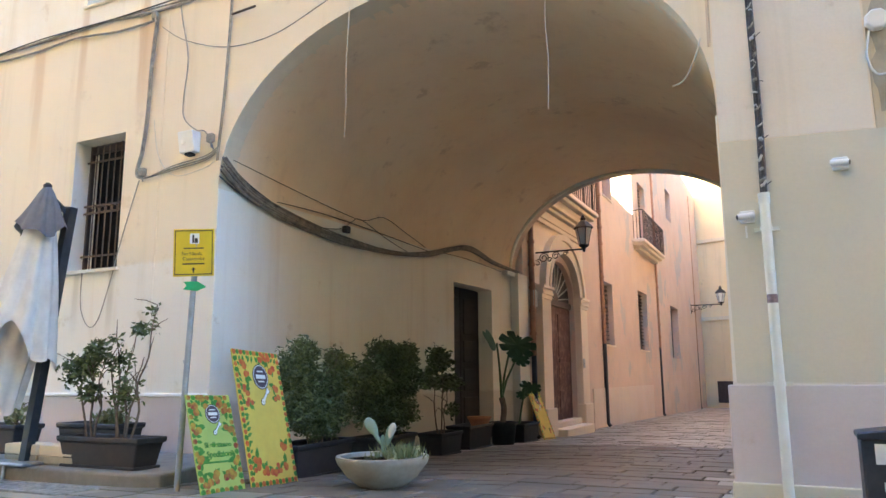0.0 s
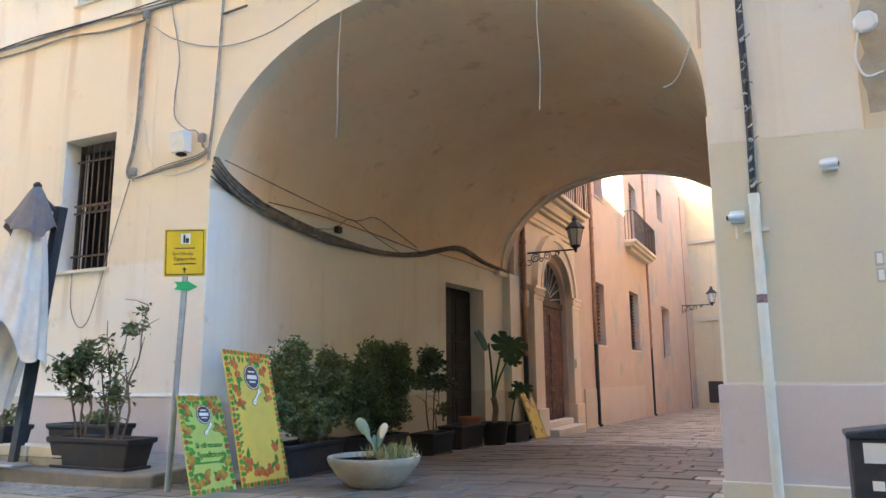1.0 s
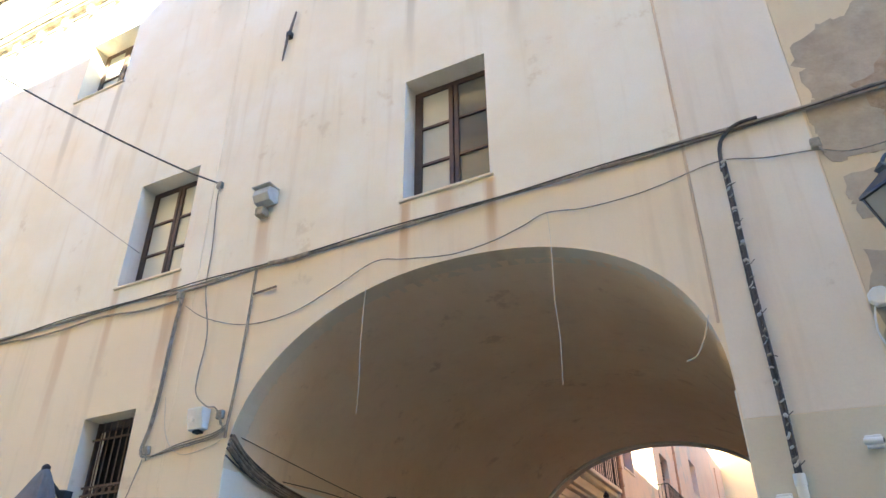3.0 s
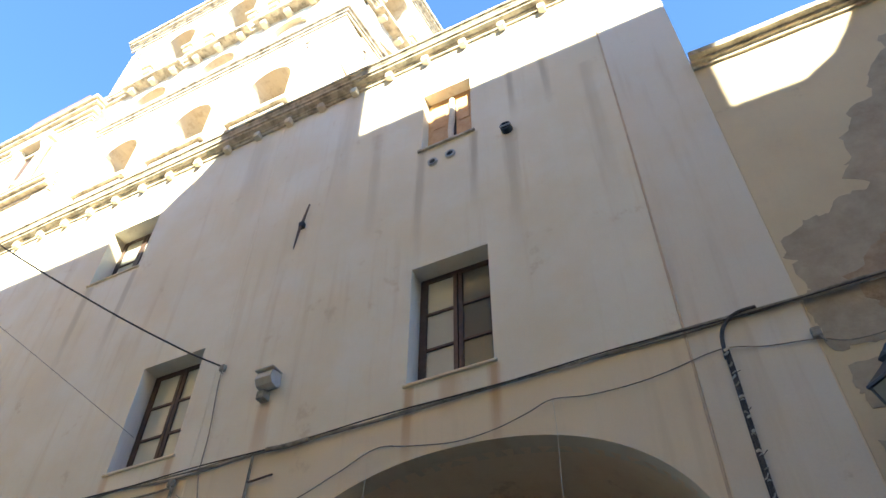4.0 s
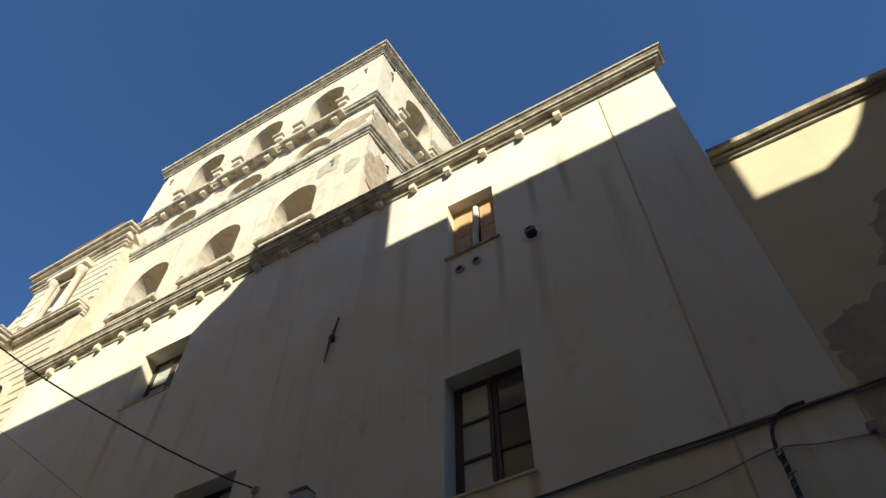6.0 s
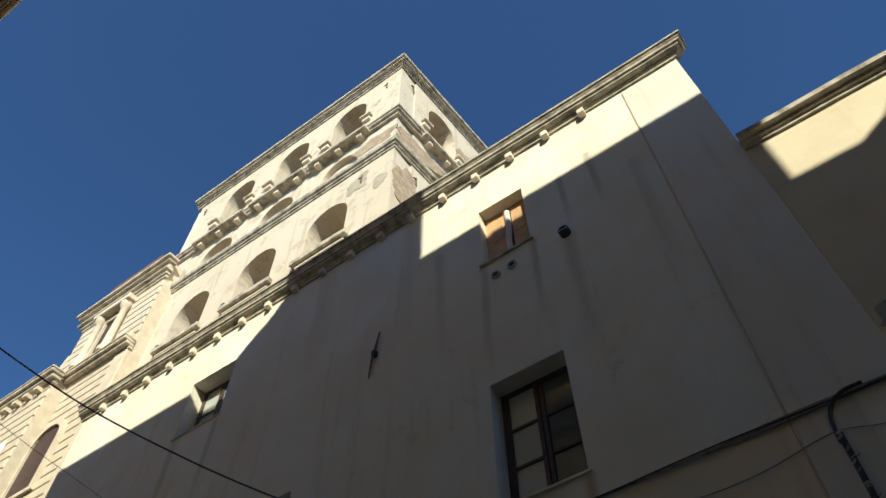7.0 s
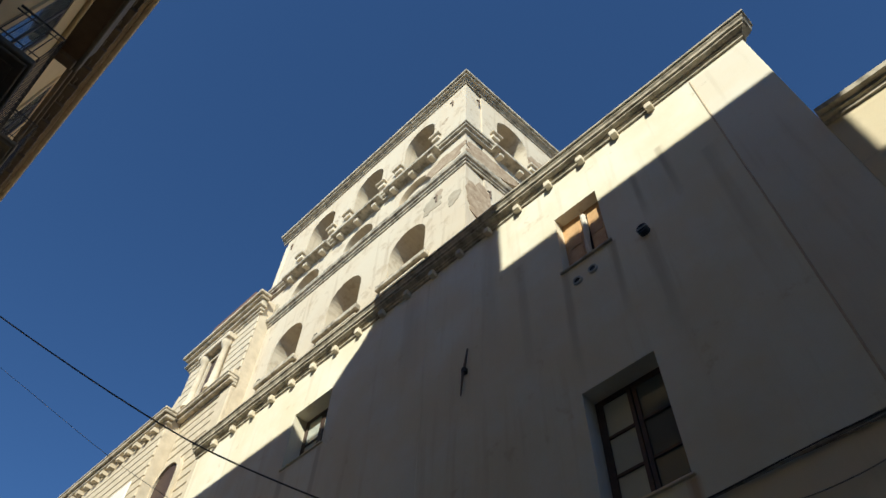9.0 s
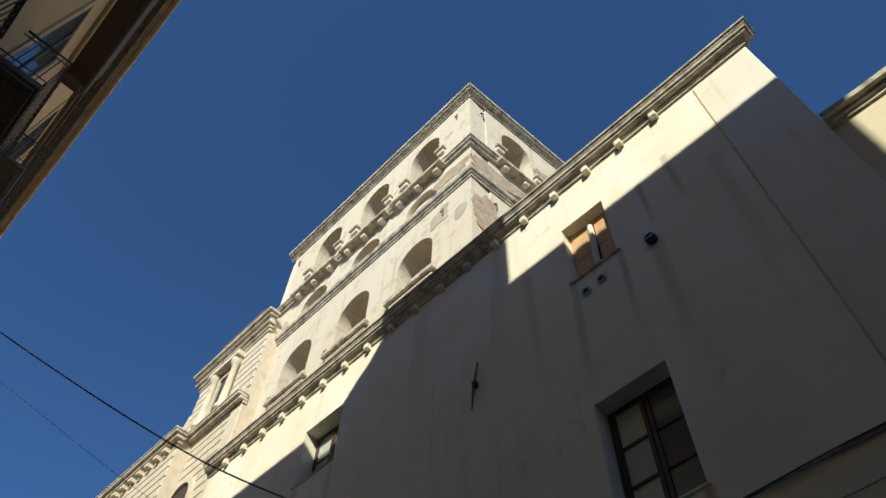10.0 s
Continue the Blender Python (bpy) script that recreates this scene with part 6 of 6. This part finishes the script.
for side, cens in ((False, [c - TX0 for c in CEN]), (True, [2.65, 5.9, 9.2])):
    for c in cens:
        tower_block("niche_sill", c - 1.14, c + 1.14, 0.20, 19.52, 19.74, M_STONE, side)
        tower_block("niche_sill", c - 1.0, c + 1.0, 0.08, 19.36, 19.50, M_LIMESTONE, side)
        for dx in (-1.05, 0.0, 1.05):
            x = c + dx
            tower_block("console", x - 0.12, x + 0.12, 0.30, 25.90, 26.12, M_LIMESTONE, side)
        tower_block("balcony_ledge", c - 1.45, c + 1.45, 0.42, 26.12, 26.30, M_STONE, side)
        tower_block("parapet", c - 0.97, c + 0.97, -0.25, 26.55, 27.55, M_TOWER, side)
        for dx in (-1.08, 1.08):
            x = c + dx
            tower_block("impost", x - 0.19, x + 0.19, 0.12, 27.62, 27.86, M_LIMESTONE, side)
            tower_block("impost_cap", x - 0.27, x + 0.27, 0.22, 27.86, 28.0, M_STONE_PALE, side)
    for x, z in ((0.55, 30.1), (TW - 0.75, 30.1), (TW - 1.35, 22.75)) if not side else ((0.75, 30.1), (1.15, 22.75)):
        tower_block("iron_tie", x - 0.03, x + 0.03, 0.06, z - 0.25, z + 0.25, M_RUST, side)
        tower_block("iron_tie", x - 0.14, x + 0.02, 0.05, z + 0.12, z + 0.15, M_RUST, side)
tower_block("corner_pier", 0.0, 0.0 + 0.25, 0.05, 26.6, 30.5, M_LIMESTONE)
for cx, cz, rx, rz, seed in ((TW - 1.55, 22.55, 0.55, 0.6, 12), (TW - 0.5, 21.9, 0.35, 0.5, 13), (0.9, 24.9, 0.5, 0.35, 22)):
    part("grey_patch", ragged(cx, cz, rx, rz, seed, -0.012, 0.02), M_UNDERCOAT, tower)
for cx, cz, rx, rz, seed in ((0.75, 21.6, 0.8, 1.7, 15), (1.3, 25.1, 1.4, 0.75, 16), (4.6, 28.3, 1.1, 1.5, 17), (4.0, 25.2, 0.8, 0.7, 19)):
    bm = ragged(cx, cz, rx, rz, seed, -0.014, 0.02)
    bm.transform(side_m)
    part("bare_patch", bm, M_RUBBLE, tower, "bare rubble where plaster is lost")
part("bare_patch", ragged(TW - 0.95, 25.2, 1.15, 0.62, 18, -0.012, 0.02), M_RUBBLE, tower)
for x, z in ((-14.9, 19.72), (-18.1, 19.72)):
    sp2 = thing("spotlight", "small black spotlight on a niche sill", "lamp", (x, TY - 0.08, z), "niche spotlights")
    part("body", soften(box_bm(-0.09, 0.09, -0.08, 0.08, 0.0, 0.20), 0.02, 1), M_BLACK_PLASTIC, sp2)

# ---- church front: coursed limestone blocks ----
CW, WX = 4.7, -3.1
part("wall", box_bm(-CW, 0.3, 0, 1.0, 8, 25.2), M_CHURCH, church)
part("wing_wall", box_bm(-16, WX, -0.55, 0.0, 8, 20.3), M_CHURCH, church)
cz = 14.0
while cz < 24.2:
    if cz < 19.9:
        part("course", soften(box_bm(WX + 0.02, -0.45, -0.06, 0.02, cz, cz + 0.40), 0.03, 1), M_CHURCH, church)
        part("course", soften(box_bm(-15.9, WX - 0.02, -0.61, -0.52, cz, cz + 0.40), 0.03, 1), M_CHURCH, church)
    elif cz > 20.9:
        part("course", soften(box_bm(-1.35, 0.28, -0.06, 0.02, cz, cz + 0.40), 0.03, 1), M_CHURCH, church)
        part("course", soften(box_bm(-CW + 0.03, -CW + 1.0, -0.06, 0.02, cz, cz + 0.40), 0.03, 1), M_CHURCH, church)
    cz += 0.44
part("corner_strip", soften(box_bm(-0.42, 0.30, -0.12, 0.02, 8, 20.0), 0.03, 1), M_CHURCH, church)
for o, z, h in ((0.12, 20.00, 0.14), (0.30, 20.14, 0.16), (0.42, 20.30, 0.14), (0.46, 20.44, 0.10)):
    part("cornice", soften(box_bm(WX, 0.35, -o, 0.05, z, z + h), 0.025, 1), M_STONE_PALE, church)
    part("cornice", soften(box_bm(-16, WX + 0.05 + o * 0.5, -0.55 - o, -0.45, z - 0.15, z - 0.15 + h), 0.025, 1), M_STONE_PALE, church)
part("pedestal_band", soften(box_bm(-3.4, 0.2, -0.22, 0.02, 20.54, 20.90), 0.03, 1), M_CHURCH, church)
for k in range(20):
    part("dentil", box_bm(-15.6 + 0.62 * k, -15.35 + 0.62 * k, -0.85, -0.6, 19.70, 19.86), M_CHURCH, church)
for o, z, h in ((0.10, 24.15, 0.14), (0.18, 24.29, 0.16), (0.30, 24.45, 0.12), (0.22, 24.57, 0.30), (0.36, 24.87, 0.14), (0.48, 25.01, 0.16)):
    part("attic_cornice", soften(box_bm(-CW - o, 0.3 + o * 0.7, -o, 0.05, z, z + h), 0.025, 1), M_STONE_PALE, church)
for x in (-3.05, -1.55):
    part("column", lathe([(0.24, 20.9), (0.24, 21.1), (0.17, 21.2), (0.14, 23.3), (0.18, 23.36), (0.26, 23.55), (0.26, 23.7)], 14, at=(x, -0.16, 0)), M_CHURCH, church, smooth=True)
part("column_beam", soften(box_bm(-3.4, -1.2, -0.42, 0.02, 23.7, 24.0), 0.03, 1), M_CHURCH, church)
part("attic_window", box_bm(-2.75, -1.85, -0.03, 0.02, 21.1, 23.4), M_WOOD_DARK, church)
part("window_frame", slab(rect(-2.87, -1.73, 20.95, 23.55), [rect(-2.73, -1.87, 21.12, 23.38)], -0.12, 0.02), M_CHURCH, church)
vol = [(-CW + 0.05 - 2.2 * f, 20.6 + 2.1 * (1 - f) ** 2.4) for f in [i / 12 for i in range(13)]]
part("volute", slab([(-CW - 2.15, 20.35), (-CW + 0.05, 20.35)] + vol, [], -0.1, 0.6), M_CHURCH, church)
part("volute_scroll", lathe([(0.16, -0.14), (0.42, -0.14), (0.42, 0.6), (0.16, 0.62)], 18, m=pose(-CW - 1.9, 0, 20.75, 90)), M_CHURCH, church, smooth=True)
part("arch_window", slab(arched(-2.3, 0.72, 15.0, 17.05, 0.72, 14), [], -0.09, 0.03), M_WOOD_DARK, church)
part("window_frame", slab(arched(-2.3, 0.95, 14.9, 17.05, 0.95, 14), [arched(-2.3, 0.74, 15.05, 17.05, 0.74, 14)], -0.17, 0.03), M_CHURCH, church)
part("white_panel", soften(box_bm(-15.0, -4.0, -0.66, -0.6, 12.0, 17.7), 0.02, 1), M_WHITE, church, "whitewashed panel on the lower wall")
part("attic_roof", slab([(-CW + 0.2, 25.15), (0.2, 25.15), (-0.6, 26.3), (-CW + 1.0, 26.3)], [], -0.2, 1.0), M_ATTIC, church)

# ---- opposite house: eave and balconies ----
for k in range(34):
    x = -27.5 + 0.82 * k
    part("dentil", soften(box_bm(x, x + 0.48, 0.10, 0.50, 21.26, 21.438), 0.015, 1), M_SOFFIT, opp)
part("gutter_joint", soften(box_bm(-15.25, -14.95, 0.55, 0.70, 21.70, 21.96), 0.03, 1), M_METAL_DARK, opp)


def opp_balcony(x0, x1, z, out, rail=1.0):
    b = thing("balcony", "stone balcony with a black iron railing", "balcony", (x0, OY, z), "balconies of the opposite house")
    L = x1 - x0
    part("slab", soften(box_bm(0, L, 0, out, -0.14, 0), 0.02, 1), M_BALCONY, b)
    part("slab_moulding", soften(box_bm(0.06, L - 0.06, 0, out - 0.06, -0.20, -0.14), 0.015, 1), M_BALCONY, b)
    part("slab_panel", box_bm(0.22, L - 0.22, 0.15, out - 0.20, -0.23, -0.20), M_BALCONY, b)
    part("handrail", tube([(0, 0, rail), (0, out - 0.03, rail), (L, out - 0.03, rail), (L, 0, rail)], 0.026, 6), M_IRON, b)
    for h in (0.10, rail - 0.14):
        part("rail", tube([(0, 0, h), (0, out - 0.03, h), (L, out - 0.03, h), (L, 0, h)], 0.016, 6), M_IRON, b)
    n = int(L / 0.12)
    for k in range(n + 1):
        part("baluster", tube([(L * k / n, out - 0.03, 0), (L * k / n, out - 0.03, rail)], 0.010, 5), M_IRON, b)
    for k in range(1, 6):
        for xx in (0, L):
            part("baluster", tube([(xx, (out - 0.03) * k / 6, 0), (xx, (out - 0.03) * k / 6, rail)], 0.010, 5), M_IRON, b)


def opp_window(x0, x1, z0, z1):
    w = thing("balcony_door", "tall grey glazed balcony door in a moulded surround", "door", ((x0 + x1) / 2, OY, z0), "doors of the opposite house")
    a, h = (x1 - x0) / 2, z1 - z0
    part("surround", slab(rect(-a - 0.16, a + 0.16, 0, h + 0.16), [rect(-a, a, 0.0, h)], 0.003, 0.05), M_OPPOSITE, w)
    part("door_frame", slab(rect(-a, a, 0, h), [rect(-a + 0.09, -0.05, 0.3, h - 0.10), rect(0.05, a - 0.09, 0.3, h - 0.10)], 0.004, 0.035), M_WOOD_DARK, w)
    for q in (-1, 1):
        part("pane", box_bm(min(q * 0.05, q * (a - 0.09)), max(q * 0.05, q * (a - 0.09)), 0.005, 0.015, 0.3, h - 0.10), M_PANE, w)


opp_balcony(-10.6, -7.5, 11.95, 0.82)
opp_window(-9.6, -7.95, 11.95, 15.9)
opp_balcony(-5.25, -2.2, 7.95, 0.72)
opp_balcony(-16.6, -13.35, 17.1, 0.68)
opp_window(-15.4, -13.65, 17.1, 20.55)
# long shallow terrace under the eave
tr = thing("terrace", "long dark underside of a roofed terrace, with a moulded edge", "balcony", (-10.9, OY, 17.5), "balconies of the opposite house")
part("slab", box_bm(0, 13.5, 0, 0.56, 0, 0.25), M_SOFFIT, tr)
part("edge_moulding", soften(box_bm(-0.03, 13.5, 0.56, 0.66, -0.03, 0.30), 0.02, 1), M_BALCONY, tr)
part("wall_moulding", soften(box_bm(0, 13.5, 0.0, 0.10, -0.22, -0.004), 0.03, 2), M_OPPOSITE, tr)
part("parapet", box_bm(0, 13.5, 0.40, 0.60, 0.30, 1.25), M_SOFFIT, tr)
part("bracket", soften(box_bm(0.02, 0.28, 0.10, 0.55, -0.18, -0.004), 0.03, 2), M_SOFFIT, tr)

# ---- street paving ----
rnd = random.Random(77)


def stone_bm(w, l, h=0.05):
    bm = box_bm(-w / 2, w / 2, -l / 2, l / 2, -h, 0)
    top = [e for e in bm.edges if all(v.co.z > -1e-6 for v in e.verts)]
    bmesh.ops.bevel(bm, geom=top, offset=0.012, segments=1, affect='EDGES')
    return bm


kinds = []
for w in (0.42, 0.52, 0.62, 0.74):
    bm = stone_bm(w - 0.012, 0.388)
    bmesh.ops.recalc_face_normals(bm, faces=bm.faces[:])
    me = bpy.data.meshes.new("paving_stone")
    bm.to_mesh(me)
    bm.free()
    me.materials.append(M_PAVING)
    kinds.append((w, me))
rest_v, rest_f = [], []
cube_f = ((4, 5, 6, 7), (0, 1, 5, 4), (1, 2, 6, 5), (2, 3, 7, 6), (3, 0, 4, 7))
count = 0
y = -2.4
while y < 54:
    x = -6.45 if y > YB else (-7.05 if y > 7.5 else -12.0)
    xe = -0.4 if y > 7.5 else 6.0
    x += rnd.uniform(-0.3, 0)
    while x < xe:
        w, me = rnd.choice(kinds)
        cx = x + w / 2
        z = ground_z(cx, y) + rnd.uniform(-0.006, 0.006)
        slope = -2.0 if 6 < y < 21 else (-1.0 if y >= 21 else 0.0)
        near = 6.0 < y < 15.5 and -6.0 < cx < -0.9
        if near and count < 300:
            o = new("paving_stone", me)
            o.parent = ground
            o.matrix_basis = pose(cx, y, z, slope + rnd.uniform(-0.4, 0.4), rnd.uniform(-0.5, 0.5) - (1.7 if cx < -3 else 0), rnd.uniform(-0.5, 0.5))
            count += 1
        else:
            n0 = len(rest_v)
            a, b = w / 2 - 0.006, 0.194
            t1, t2 = rnd.uniform(-0.003, 0.003), rnd.uniform(-0.003, 0.003)
            for zz, k in ((-0.05, 1.0), (0.0, 0.965)):
                for sx, sy in ((-1, -1), (1, -1), (1, 1), (-1, 1)):
                    rest_v.append((cx + sx * a * k, y + sy * b * k, ground_z(cx + sx * a, y + sy * b) + (z - ground_z(cx, y)) + zz + t1 * sx + t2 * sy))
            rest_f += [tuple(n0 + i for i in f) for f in cube_f]
        x += w
    y += 0.40
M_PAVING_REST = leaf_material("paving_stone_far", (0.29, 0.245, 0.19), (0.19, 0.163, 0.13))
me = bpy.data.meshes.new("street_paving")
me.from_pydata(rest_v, [], rest_f)
me.materials.append(M_PAVING_REST)
tagged(new("street_paving", me), "worn brownish stone slabs paving the street", "paving", "", "stuff")
sd = thing("street_drain", "flat iron drain grating in the street", "drain", (-7.1, 5.15, ground_z(-7.1, 5.15) + 0.012))
part("frame", slab(rect(-0.55, 0.55, -0.25, 0.25), [rect(-0.5, 0.5, -0.2, 0.2)], -0.02, 0.012, Matrix(((1, 0, 0, 0), (0, 0, 1, 0), (0, 1, 0, 0), (0, 0, 0, 1)))), M_CABLE, sd)
for k in range(14):
    part("grating_bar", box_bm(-0.48 + 0.072 * k, -0.45 + 0.072 * k, -0.2, 0.2, -0.02, 0.008), M_CABLE, sd)

mh = thing("manhole_cover", "round dark iron manhole cover in the alley paving", "manhole", (-2.55, 14.4, ground_z(-2.55, 14.4) + 0.006), "")
mh.matrix_basis = pose(-2.55, 14.4, ground_z(-2.55, 14.4) + 0.006, -2)
part("cover", lathe([(0.42, -0.03), (0.42, 0.0), (0.36, 0.004), (0.02, 0.004)], 28), M_RUST, mh)
part("rim", lathe([(0.48, -0.03), (0.48, -0.002)], 28), M_CABLE, mh)
ic = thing("intercom", "small steel intercom beside the portal door", "intercom", (AX + 0.22, 22.95, 1.45))
part("plate", soften(box_bm(-0.1, 0.02, -0.10, 0.10, -0.14, 0.14), 0.01, 1), M_STEEL, ic)
part("button", lathe([(0.02, 0.02), (0.02, 0.03)], 10, m=pose(0, 0, 0, 0, 90, 0)), M_BLACK_PLASTIC, ic)
tl = thing("wall_tile", "small white ceramic tile on the alley wall", "tile", (AX, 25.1, 3.45))
part("tile", soften(box_bm(0, 0.02, -0.16, 0.16, -0.13, 0.13), 0.005, 1), M_WHITE, tl)
part("text_bar", box_bm(0.02, 0.024, -0.09, 0.09, -0.03, 0.03), M_METAL_DARK, tl)

# painted fruit, leaves and twigs are too small to tell apart singly
for o in scene.objects:
    if o.name.split(".")[0] in ("painted_fruit", "painted_leaves", "stems", "foliage", "scrollwork"):
        o["kind"] = "stuff"
